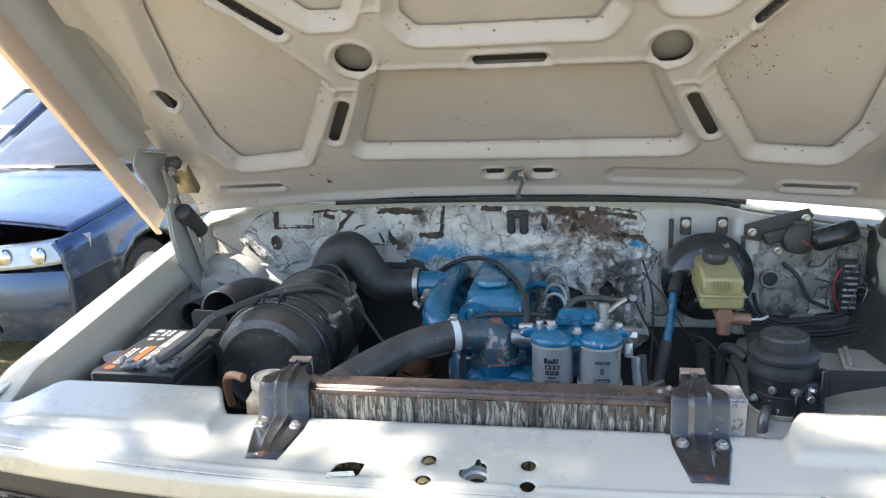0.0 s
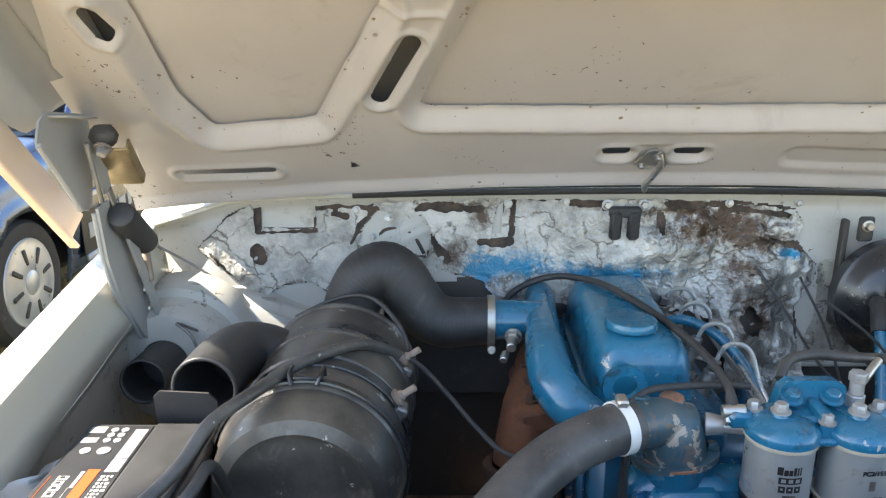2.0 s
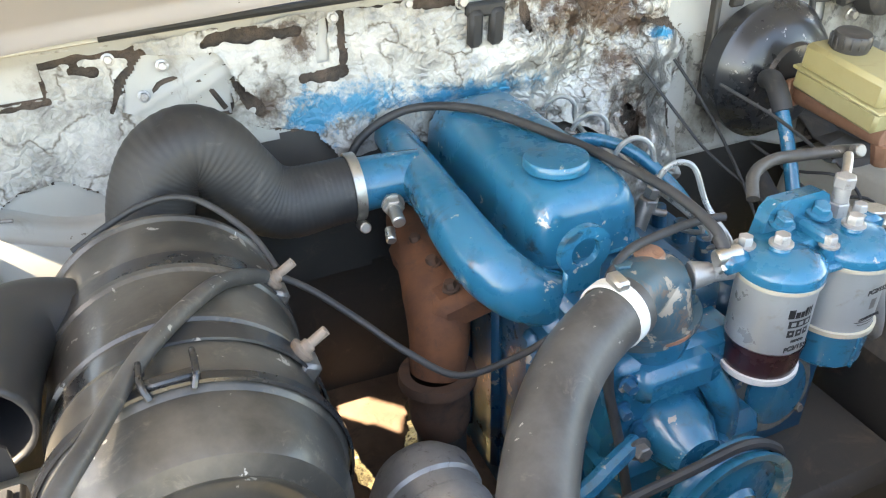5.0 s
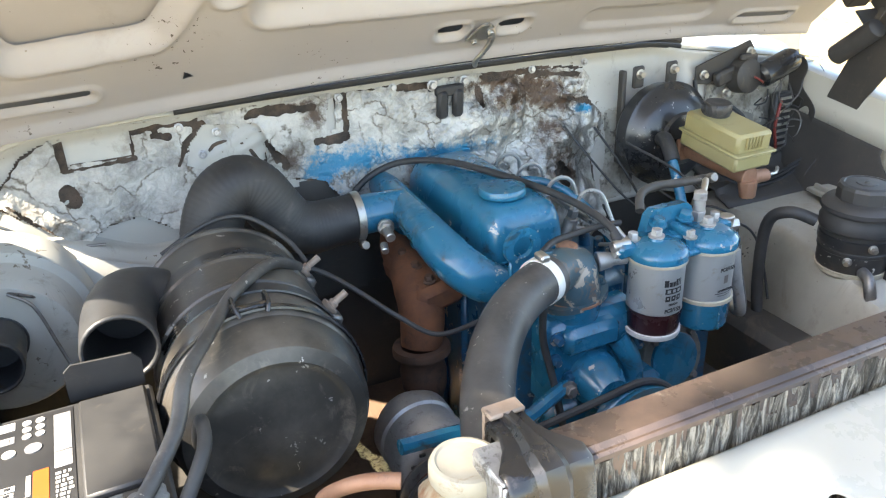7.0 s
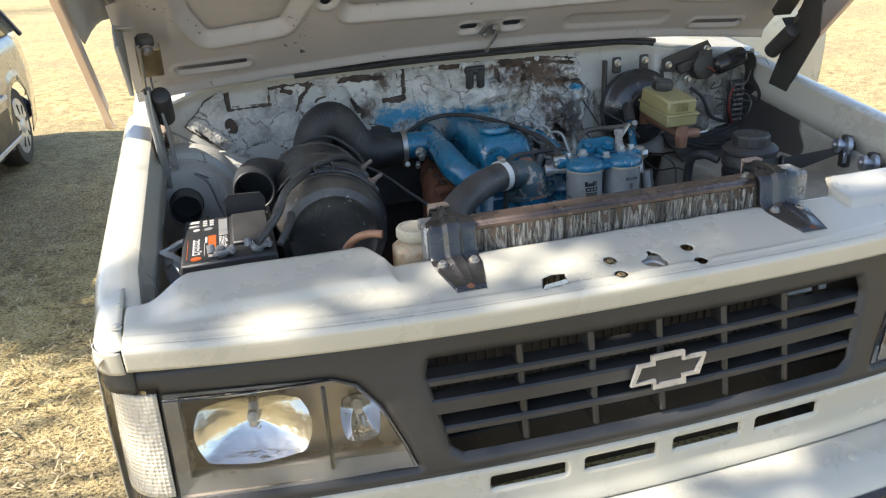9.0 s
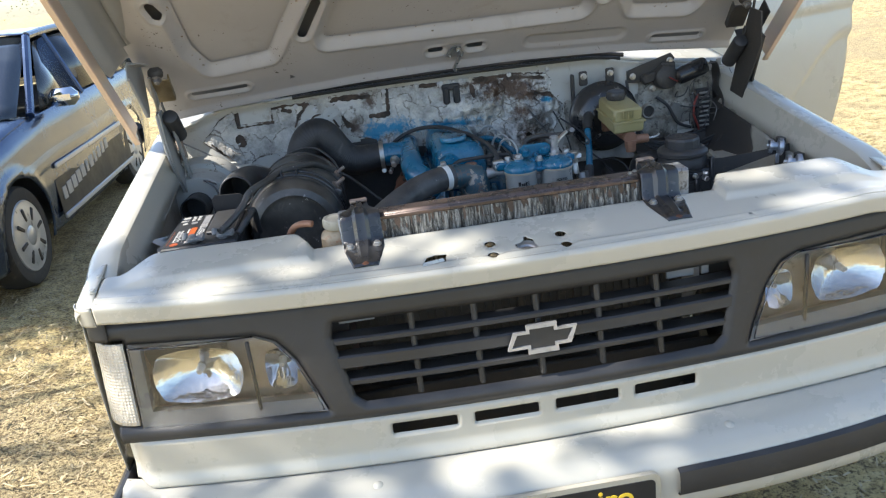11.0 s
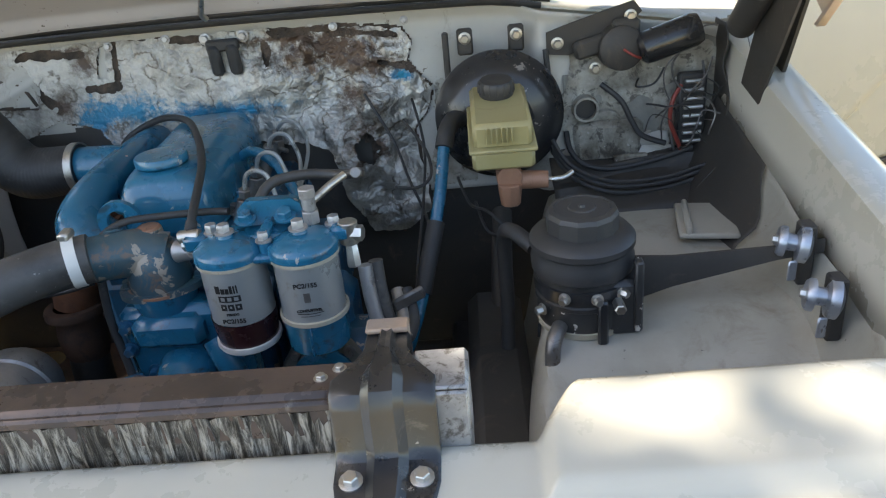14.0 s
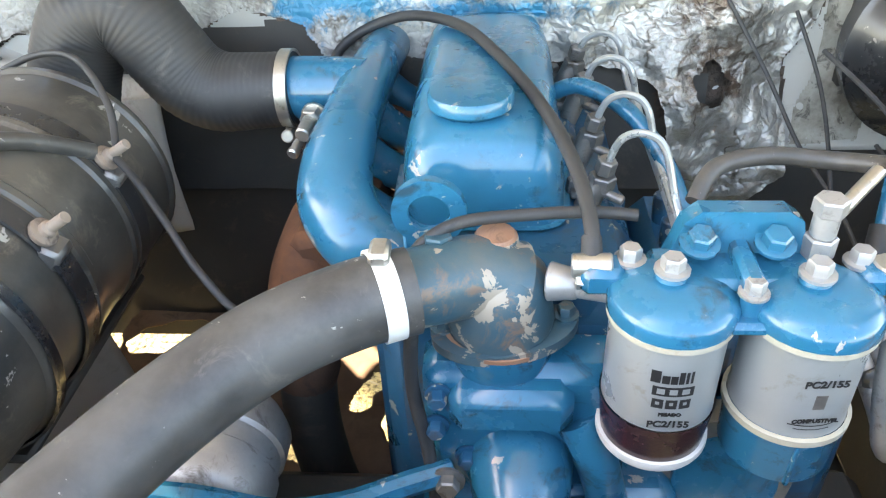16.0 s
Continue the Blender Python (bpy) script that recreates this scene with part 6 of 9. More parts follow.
    for k in range(4):
        a = radians(45 + 90 * k)
        p = Vector((0.192 + 0.060 * math.cos(a), 0.752 + 0.013 * math.sin(a), 0.817 + 0.060 * math.sin(a)))
        part("bolt", Geo().bolt(p, (0, -1, 0.22), 0.007, 0.010), m_darksteel, pc)
    g = Geo()
    g.box((0.165, 0.93, 0.90), (0.09, 0.26, 0.13), 0.02)
    g.box((0.20, 0.86, 0.86), (0.08, 0.12, 0.14), 0.02)
    for i in range(4):
        g.cyl((0.155, 0.84 + i * 0.05, 0.96), (0.15, 0.84 + i * 0.05, 1.0), 0.013, 0.010, 12)
    part("pump_body", Geo().box((0.235, 0.815, 0.765), (0.17, 0.10, 0.23), 0.03), m_bluedirty, t, "oily blue pump body")
    # three added black boxes that hide bright ground below the engine
    part("ground_blocker", Geo().box((-0.22, 0.74, 0.66), (0.26, 0.20, 0.10), 0.02), m_chassis, t, "black box added to hide bright ground")
    part("ground_blocker", Geo().box((0.27, 0.76, 0.64), (0.26, 0.24, 0.10), 0.02), m_chassis, t, "black box added to hide bright ground")
    part("front_ground_blocker", Geo().box((-0.02, 0.66, 0.56), (0.50, 0.12, 0.10), 0.02), m_chassis, t)
    part("injection_pump", g, m_bluedirty, t, "blue fuel injection pump")
    # pulleys, belt, fan
    for c, r, m, nm in (((0.018, 0.625, 0.803), 0.084, m_blue, "water_pump_pulley"), ((0.0, 0.62, 0.60), 0.085, m_bluedirty, "crank_pulley")):
        g = Geo().lathe([(0, -0.012), (r * 0.3, -0.012), (r * 0.35, -0.004), (r * 0.8, 0.004), (r * 0.86, -0.004), (r, -0.006), (r, -0.002), (r * 0.9, 0.010), (r, 0.022),
                         (r, 0.026), (0.02, 0.026), (0.02, 0.09)], c, (0, 1, 0), 40)
        part(nm, g, m, t)
    g = Geo().tube([(0.10, 0.637, 0.80), (0.085, 0.637, 0.855), (0.03, 0.637, 0.888), (-0.05, 0.637, 0.882), (-0.20, 0.637, 0.866), (-0.32, 0.637, 0.853), (-0.375, 0.637, 0.838),
                    (-0.392, 0.637, 0.796), (-0.365, 0.637, 0.752), (-0.25, 0.637, 0.68), (-0.08, 0.637, 0.59)], 0.0065, 8, 6)
    part("belt", g, m_rubber, t, "black fan belt")
    # alternator and its blue stay
    a = Vector((0, 1, 0))
    g = Geo().lathe([(0, 0), (0.045, 0.0), (0.062, 0.010), (0.068, 0.022), (0.068, 0.060), (0.064, 0.064), (0.064, 0.085), (0.068, 0.089), (0.068, 0.12), (0.055, 0.14), (0, 0.142)],
                    (-0.322, 0.672, 0.822), a, 32)
    alt = part("alternator", g, m_alloy, t, "grey cast alternator")
    for k in range(14):
        an = 2 * math.pi * k / 14
        g = Geo().box((-0.322 + 0.052 * math.cos(an), 0.671, 0.822 + 0.052 * math.sin(an)), (0.010, 0.004, 0.006), 0.001)
        part("vent", g, m_chassis, alt)
    part("alternator_fan", Geo().lathe([(0.0, 0.0), (0.060, 0.0), (0.066, 0.003), (0.066, 0.007), (0.0, 0.008)], (-0.334, 0.655, 0.800), a, 30), m_darksteel, alt)
    part("alternator_pulley", Geo().lathe([(0.0, -0.010), (0.012, -0.010), (0.014, -0.002), (0.030, 0.0), (0.034, 0.004), (0.052, 0.004), (0.054, 0.007), (0.046, 0.014), (0.054, 0.021), (0.0, 0.024)],
                                          (-0.336, 0.628, 0.798), a, 34), m_rust, alt, "rusty pulley")
    g = Geo().tube([(-0.074, 0.708, 0.870), (-0.118, 0.690, 0.870), (-0.172, 0.670, 0.866), (-0.23, 0.652, 0.878), (-0.30, 0.645, 0.905), (-0.40, 0.640, 0.918)], 0.012, 8, 4)
    part("alternator_stay", g, m_blue, t, "bent flat blue stay")
    part("stay_bolt", Geo().bolt((-0.077, 0.698, 0.870), (0, -1, 0.1), 0.011, 0.012), m_darksteel, t)
    # injectors and bare steel pipes
    for i, (x, y) in enumerate(((0.062, 0.925), (0.060, 1.02), (0.058, 1.13), (0.056, 1.22))):
        g = Geo().cyl((x - 0.022, y - 0.012, 0.99), (x + 0.008, y - 0.004, 1.062), 0.0135, 0.012, 14)
        g.cyl((x + 0.008, y - 0.004, 1.050), (x + 0.010, y - 0.005, 1.066), 0.014, None, 6)
        g.cyl((x + 0.010, y - 0.005, 1.068), (x + 0.013, y - 0.007, 1.084), 0.0105, None, 6)
        g.cyl((x - 0.018, y + 0.012, 1.030), (x - 0.016, y + 0.012, 1.052), 0.008, None, 6)
        g.box((x - 0.004, y + 0.004, 1.040), (0.034, 0.018, 0.008), 0.002)
        inj = part("injector", g, m_darksteel, t, "steel injector with a union nut")
        top = 1.118 - 0.004 * i
        pts = [(x + 0.012, y - 0.006, 1.075), (x + 0.022, y - 0.012, top - 0.010), (x + 0.042, y - 0.018, top), (x + 0.062, y - 0.026, top - 0.012),
               (x + 0.075, y - 0.045, top - 0.06), (x + 0.088, 0.9 - 0.02 * (3 - i), 1.02), (x + 0.092, 0.85 + 0.03 * i, 0.985)]
        part("injector_pipe", Geo().tube(pts, 0.0039, 8, 7), m_can, inj, "thin bent steel fuel pipe")
        part("spill_fitting", Geo().cyl((x + 0.002, y - 0.006, 1.050), (x + 0.030, y - 0.020, 1.044), 0.0050, None, 10), m_darksteel, inj)
    g = Geo().tube([(0.032, 1.075, 1.085), (0.060, 1.060, 1.098), (0.105, 1.02, 1.088), (0.140, 0.975, 1.055), (0.160, 0.93, 1.015), (0.170, 0.90, 0.965), (0.175, 0.88, 0.92)],
                   0.0095, 12, 7)
    part("leak_off_hose", g, m_blue, t, "blue-painted rubber hose")
    # sump
    part("sump", Geo().box((-0.01, 1.0, 0.46), (0.22, 0.52, 0.14), 0.03), m_chassis, t)
    return t


build_engine()


def build_fuel_filter():
    t = thing("fuel_filter", (0.16, 0.72, 0.92), "twin fuel filter, blue cast head over two silver cartridges", "fuel filter")
    C = ((0.102, 0.714), (0.207, 0.711))
    g = Geo()
    g.box((0.1548, 0.714, 1.070), (0.10, 0.060, 0.012), 0.004)
    g.box((0.1548, 0.737, 1.083), (0.14, 0.050, 0.022), 0.006)
    g.box((0.0502, 0.737, 1.082), (0.035, 0.030, 0.026), 0.006)
    g.box((0.2574, 0.737, 1.082), (0.030, 0.030, 0.024), 0.006)
    head = part("head", g, m_blue, t, "blue cast-alloy filter head")
    for cx, cy in C:
        g = Geo().lathe([(0.0475, -0.008), (0.0500, -0.006), (0.0500, 0.004), (0.0470, 0.009), (0.038, 0.015), (0.026, 0.019), (0, 0.020)], (cx, cy, 1.076), (0, 0, 1), 34)
        g.cyl((cx - 0.003, cy + 0.004, 1.089), (cx - 0.003, cy + 0.004, 1.104), 0.013, 0.011, 16)
        part("dome", g, m_blue, head, "blue dome over a cartridge")
    g = Geo().prism([(-0.056, 0.0), (0.054, 0.0), (0.046, 0.038), (0.034, 0.046), (-0.032, 0.046), (-0.044, 0.036)], (0.1566, 0.770, 1.082), (1, 0, 0), (0, 0.1, 1), 0.020)
    part("mounting_flange", g, m_blue, head)
    g = Geo().box((0.1566, 0.730, 1.098), (0.016, 0.06, 0.016), 0.004)
    g.cyl((0.1566, 0.702, 1.060), (0.1566, 0.702, 1.096), 0.010, 0.008, 14)
    part("centre_post", g, m_blue, head)
    for p, r in (((0.0990, 0.718, 1.101), 0.0095), ((0.2040, 0.714, 1.101), 0.0095), ((0.1240, 0.746, 1.106), 0.011), ((0.1810, 0.746, 1.106), 0.011), ((0.1566, 0.702, 1.092), 0.008),
                 ((0.0719, 0.744, 1.091), 0.009), ((0.2480, 0.744, 1.090), 0.009)):
        part("bolt", Geo().bolt(p, (0, -0.3 if p[1] > 0.74 and r > 0.01 else 0, 1), r, 0.011), m_blue if r > 0.01 else m_alloy, head)
    part("head_plate", Geo().box((0.1595, 0.759, 1.122), (0.080, 0.006, 0.010), 0.002), m_alloy, head, "small worn cast lettering strip")
    # banjo union tower
    g = Geo().cyl((0.2160, 0.750, 1.092), (0.2160, 0.750, 1.112), 0.013, None, 6)
    g.cyl((0.2160, 0.750, 1.112), (0.2160, 0.750, 1.134), 0.010, None, 16)
    g.cyl((0.2160, 0.750, 1.132), (0.2160, 0.750, 1.146), 0.013, None, 6)
    part("banjo_union", g, m_alloy, t, "plated banjo union")
    part("banjo_arm", Geo().tube([(0.2160, 0.750, 1.122), (0.2292, 0.760, 1.128), (0.2480, 0.776, 1.138), (0.2650, 0.792, 1.144)], 0.006, 10, 4), m_steel, t)
    g = Geo().cyl((0.0295, 0.737, 1.080), (0.0596, 0.735, 1.080), 0.011, 0.011, 6)
    g.cyl((0.0257, 0.738, 1.090), (0.0577, 0.736, 1.092), 0.010, 0.010, 14)
    part("inlet_union", g, m_steel, t, "plated hose union")
    g = Geo().cyl((0.2687, 0.737, 1.096), (0.2687, 0.737, 1.062), 0.014, 0.014, 14)
    g.cyl((0.2631, 0.737, 1.078), (0.2895, 0.732, 1.078), 0.012, 0.012, 6)
    g.cyl((0.2697, 0.734, 1.062), (0.2706, 0.730, 1.028), 0.009, 0.011, 6)
    part("outlet_union", g, m_steel, t, "plated outlet fittings")
    # cartridges
    for n, (cx, cy) in enumerate(C):
        g = Geo().lathe([(0.0480, 0.092), (0.0480, 0.086), (0.0460, 0.084), (0.0460, 0.004), (0.0465, 0.0)], (cx, cy, 0.978), (0, 0, 1), 40)
        can = part("cartridge", g, m_can, t, "silver printed filter cartridge")
        part("top_ring", Geo().lathe([(0.0470, 0), (0.0495, 0.001), (0.0495, 0.006), (0.0470, 0.007)], (cx, cy, 1.063), (0, 0, 1), 40), m_cap, can)
        if n == 0:
            part("bowl", Geo().lathe([(0.0478, 0.042), (0.0470, 0.036), (0.0440, 0.0)], (cx, cy, 0.936), (0, 0, 1), 40), m_fuel, can, "dark red fuel bowl")
            part("bowl_rim", Geo().lathe([(0.043, 0.010), (0.0475, 0.010), (0.0478, 0.004), (0.046, 0.0), (0.030, -0.004), (0, -0.004)], (cx, cy, 0.928), (0, 0, 1), 40), m_whitering,
                 can, "white rim under the bowl")
        else:
            part("rim", Geo().lathe([(0.047, 0.004), (0.0505, 0.003), (0.0505, -0.003), (0.047, -0.005)], (cx, cy, 0.974), (0, 0, 1), 40), m_cap, can, "cream painted rim")
            g = Geo().lathe([(0.0485, 0.050), (0.0475, 0.046), (0.0455, 0.0), (0.040, -0.006), (0, -0.008)], (cx, cy, 0.922), (0, 0, 1), 40)
            g.box((cx - 0.002, cy - 0.046, 0.946), (0.004, 0.006, 0.05), 0.001)
            part("bowl", g, m_blue, can, "blue painted alloy bowl, paint flaking")
        # print, wrapped round the can
        def wrap(u0, u1, z0, z1, mat, name):
            gg = Geo()
            aa = np.linspace(u0, u1, 7)
            rr = 0.0463 if mat is not m_can else 0.0465
            pts = np.array([[(cx + rr * math.sin(a), cy - rr * math.cos(a), z) for z in (z0, z1)] for a in aa / 0.046])
            gg.sheet(pts)
            return part(name, gg, mat, can)
        def word(body, size, z, u):
            cu = bpy.data.curves.new("lettering", 'FONT')
            cu.body, cu.size, cu.extrude, cu.align_x, cu.offset = body, size, 0.0002, 'CENTER', 0.0003
            ob = new("lettering", cu)
            ob.parent = can
            a = u / 0.0475
            ob.matrix_basis = Matrix.Translation((cx + 0.0466 * math.sin(a), cy - 0.0466 * math.cos(a), z)) @ Euler((radians(90), 0, a)).to_matrix().to_4x4()
            cu.materials.append(m_ink)
        if n == 0:
            u = 0.000
            for i, (w0, hh) in enumerate(((0.0075, 0.0125), (0.0058, 0.0085), (0.0052, 0.0085), (0.0042, 0.0125), (0.0024, 0.0120), (0.0022, 0.0125))):
                a0 = u - 0.0185 + (0, 0.0085, 0.0150, 0.0210, 0.0262, 0.0300)[i]
                wrap(a0, a0 + w0, 1.031, 1.031 + hh, m_ink, "bar")
            wrap(u - 0.016, u + 0.016, 1.0175, 1.0275, m_ink, "bar")
            for i in range(3):
                wrap(u - 0.0125 + 0.0095 * i, u - 0.0065 + 0.0095 * i, 1.0198, 1.0254, m_can, "bar")
            for i in range(3):
                wrap(u - 0.0150 + 0.0105 * i, u - 0.0062 + 0.0105 * i, 1.0040, 1.0140, m_ink, "bar")
                wrap(u - 0.0122 + 0.0105 * i, u - 0.0092 + 0.0105 * i, 1.0080, 1.0112, m_can, "bar")
            word("PESADO", 0.0048, 0.9965, u)
            word("PC2/155", 0.0095, 0.984, u)
        else:
            u = 0.004
            word("PC2/155", 0.0095, 1.034, u)
            wrap(u - 0.005, u + 0.004, 1.010, 1.025, m_darksteel, "emblem")
            word("COMBUSTIVEL", 0.0055, 0.996, u)
            wrap(u - 0.019, u + 0.019, 0.991, 0.9922, m_ink, "bar")
            wrap(u - 0.014, u + 0.014, 0.987, 0.9880, m_ink, "bar")


build_fuel_filter()


def hose_thing(name, pts, r, mat, label, seg=12, fine=7, category="hose"):
    t = thing(name, pts[0], label, category)
    part("run", Geo().tube(pts, r, seg, fine), mat, t)
    return t


rh = hose_thing("radiator_hose", [(-0.100, 0.722, 1.076), (-0.145, 0.704, 1.075), (-0.205, 0.668, 1.068), (-0.262, 0.612, 1.056), (-0.315, 0.535, 1.044), (-0.352, 0.455, 1.040),
                                  (-0.372, 0.395, 1.050), (-0.375, 0.372, 1.070)], 0.0355, m_hosegrey, "thick grey-black rubber hose from thermostat to radiator", 26, 8)
a = Vector((-0.9, -0.40, -0.02)).normalized()
part("hose_clamp", Geo().lathe([(0.0358, -0.008), (0.0385, -0.008), (0.0385, 0.008), (0.0358, 0.008)], (-0.122, 0.716, 1.076), a, 34), m_whitering, rh, "pale worm-drive clamp")
part("clamp_screw", Geo().box((-0.122, 0.716, 1.118), (0.016, 0.026, 0.012), 0.003), m_steel, rh)

vh = hose_thing("vacuum_hose", [(0.042, 0.740, 1.094), (0.042, 0.765, 1.112), (0.034, 0.83, 1.126), (0.012, 0.93, 1.132), (-0.030, 1.05, 1.136), (-0.085, 1.16, 1.136), (-0.165, 1.225, 1.122),
                           (-0.245, 1.225, 1.080), (-0.275, 1.20, 1.0)], 0.0066, m_rubber, "black rubber pipe looped over the valve cover")
part("end_sleeve", Geo().cyl((0.042, 0.739, 1.092), (0.042, 0.757, 1.106), 0.0090, 0.0082, 14), m_rubber, vh, "thicker black end sleeve")
hose_thing("heater_pipe", [(-0.110, 0.755, 1.075), (-0.092, 0.765, 1.094), (-0.062, 0.778, 1.104), (-0.01, 0.792, 1.102), (0.045, 0.800, 1.100), (0.085, 0.795, 1.100)], 0.0055, m_rubber,
           "thin black pipe over the thermostat housing")
fh = hose_thing("fuel_return_hose", [(0.130, 0.800, 1.110), (0.150, 0.825, 1.128), (0.195, 0.842, 1.130), (0.245, 0.842, 1.126), (0.282, 0.815, 1.136), (0.282, 0.792, 1.146)], 0.0080, m_hosegrey,
           "grey fuel hose with crimped steel ends")
part("end_fitting", Geo().cyl((0.282, 0.800, 1.142), (0.282, 0.788, 1.148), 0.0092, 0.0086, 12), m_darksteel, fh, "dull steel end fitting")
for k, (dx, dy) in enumerate(((0.0, 0.0), (0.014, 0.012))):
    hose_thing("fuel_feed_hose", [(0.286 + dx, 0.726 + dy, 1.030), (0.290 + dx, 0.716 + dy, 0.975), (0.300 + dx, 0.71 + dy, 0.925), (0.318 + dx, 0.725 + dy, 0.895), (0.325 + dx, 0.77 + dy, 0.900),
                                  (0.315 + dx, 0.82, 0.93)], 0.0105, m_hosegrey if k else m_alloy, "grey braided hose hanging beside the filter")
hose_thing("breather_pipe", [(-0.105, 0.735, 1.030), (-0.108, 0.730, 0.96), (-0.095, 0.715, 0.88), (-0.085, 0.69, 0.78)], 0.0065, m_rubber, "thin black pipe hanging by the timing case")
hose_thing("ground_cable", [(-0.430, 0.925, 1.085), (-0.40, 0.90, 1.072), (-0.36, 0.86, 1.045), (-0.32, 0.82, 1.015), (-0.27, 0.79, 0.985), (-0.20, 0.785, 0.99), (-0.15, 0.79, 1.0)], 0.0042, m_rubber,
           "thin black cable from air cleaner strap to engine", category="cable")
hose_thing("ground_cable", [(-0.430, 0.935, 1.090), (-0.45, 0.98, 1.12), (-0.50, 1.03, 1.150), (-0.56, 1.045, 1.146), (-0.64, 1.04, 1.11)], 0.0040, m_rubber,
           "thin black cable over the air cleaner rim", category="cable")
hose_thing("battery_cable", [(-0.735, 0.490, 1.082), (-0.71, 0.52, 1.095), (-0.68, 0.56, 1.118), (-0.66, 0.61, 1.142), (-0.62, 0.68, 1.150), (-0.57, 0.77, 1.152), (-0.50, 0.86, 1.138),
                             (-0.448, 0.922, 1.092)], 0.0090, m_hosegrey, "thick grey battery cable lying over the air cleaner", category="cable")
hose_thing("battery_cable", [(-0.69, 0.49, 1.07), (-0.66, 0.53, 1.10), (-0.655, 0.58, 1.10), (-0.66, 0.64, 1.03), (-0.66, 0.68, 0.95)], 0.0080, m_rubber,
           "black battery cable bent down beside the battery", category="cable")


# ---- battery ----
def build_battery():
    t = thing("car_battery", (-0.79, 0.615, 0.86), "black car battery with an orange and white label on its lid", "battery")
    x0, x1, y0, y1, z0, z1 = -0.888, -0.700, 0.482, 0.752, 0.865, 1.058
    g = Geo().box(((x0 + x1) / 2, (y0 + y1) / 2, (z0 + z1) / 2 - 0.012), (x1 - x0, y1 - y0, z1 - z0 - 0.024), 0.006)
    part("case", g, m_plastic, t)
    lid = part("lid", Geo().box(((x0 + x1) / 2, (y0 + y1) / 2, z1 - 0.012), (x1 - x0 + 0.006, y1 - y0 + 0.006, 0.024), 0.004), m_plastic, t)
    part("lid_step", Geo().box((x1 - 0.045, (y0 + y1) / 2 + 0.03, z1 + 0.004), (0.08, 0.19, 0.010), 0.003), m_plastic, lid)
    lx0, lx1 = x0 + 0.004, x0 + 0.096
    def patch(ax, bx, ay, by, mat, name="print", h=0.0):
        part(name, Geo().box(((ax + bx) / 2, (ay + by) / 2, z1 + 0.0006 + h), (bx - ax, by - ay, 0.0012), 0.0003), mat, lid)
    patch(lx0, lx1, y0 + 0.008, y1 - 0.006, m_ink, "label")
    W2, H2 = lx1 - lx0, y1 - y0 - 0.014

    def at(a0, a1, b0, b1, mat, h, name="print"):
        patch(lx0 + a0 * W2, lx0 + a1 * W2, y0 + 0.008 + b0 * H2, y0 + 0.008 + b1 * H2, mat, name, h)

    def spot(a, b, r, mat):
        part("print", Geo().lathe([(0, 0.0026), (r, 0.0026), (r, 0)], (lx0 + a * W2, y0 + 0.008 + b * H2, z1), (0, 0, 1), 16), mat, lid)

    at(0.05, 0.30, 0.92, 0.985, m_white, 0.0008)
    at(0.05, 0.30, 0.815, 0.87, m_shadeprint, 0.0008)
    at(0.09, 0.24, 0.828, 0.857, m_white, 0.0016)
    for i in range(2):
        for j in range(3):
            spot(0.44 + 0.16 * i, 0.84 + 0.055 * j, 0.0052, m_white)
    spot(0.24, 0.735, 0.0075, m_white)
    spot(0.52, 0.735, 0.0095, m_shadeprint)
    at(0.76, 0.97, 0.66, 0.96, m_shadeprint, 0.0008)
    at(0.76, 0.97, 0.54, 0.655, m_alloy, 0.0008)
    rl = random.Random(5)
    for i in range(15):
        a0 = 0.77
        while a0 < 0.93:
            wd = rl.uniform(0.02, 0.07)
            at(a0, min(a0 + wd, 0.97), 0.07 + 0.030 * i, 0.088 + 0.030 * i, m_white, 0.0008, "bar")
            a0 += wd + 0.02
    at(0.52, 0.70, 0.10, 0.56, m_orange, 0.0008)
    at(0.53, 0.69, 0.05, 0.125, m_pad, 0.0016)
    at(0.445, 0.50, 0.40, 0.54, m_white, 0.0008)
    at(0.05, 0.065, 0.06, 0.50, m_orange, 0.0008)
    at(0.43, 0.442, 0.10, 0.40, m_white, 0.0008)
    for i, (b0, b1, a1) in enumerate(((0.145, 0.19, 0.34), (0.20, 0.225, 0.38), (0.235, 0.275, 0.32), (0.285, 0.315, 0.33), (0.325, 0.365, 0.32), (0.375, 0.41, 0.33), (0.42, 0.455, 0.32), (0.465, 0.50, 0.33))):
        at(0.17, a1, b0, b1, m_white, 0.0008, "bar")
        at(0.21, a1 - 0.05, b0 + 0.010, b1 - 0.008, m_ink, 0.0016, "bar")
    part("print", Geo().lathe([(0, 0.0022), (0.011, 0.0022), (0.011, 0)], (lx0 + 0.26 * W2, y0 + 0.008 + 0.055 * H2, z1), (0, 0, 1), 20), m_orange, lid)
    # terminals with corroded clamps
    for (x, y) in ((x1 - 0.035, y0 + 0.030), (x1 - 0.110, y0 + 0.022)):
        g = Geo().lathe([(0.012, 0), (0.010, 0.020), (0.008, 0.022), (0, 0.022)], (x, y, z1), (0, 0, 1), 16)
        g.box((x + 0.008, y - 0.002, z1 + 0.010), (0.046, 0.022, 0.012), 0.004, Euler((0, 0, radians(25))).to_matrix())
        g.cyl((x + 0.024, y - 0.012, z1 + 0.010), (x + 0.024, y + 0.018, z1 + 0.012), 0.006, None, 6)
        g.cyl((x - 0.018, y - 0.004, z1 + 0.010), (x - 0.018, y + 0.006, z1 + 0.026), 0.008, None, 8)
        part("terminal", g, m_corroded, t, "grey corroded terminal clamp")
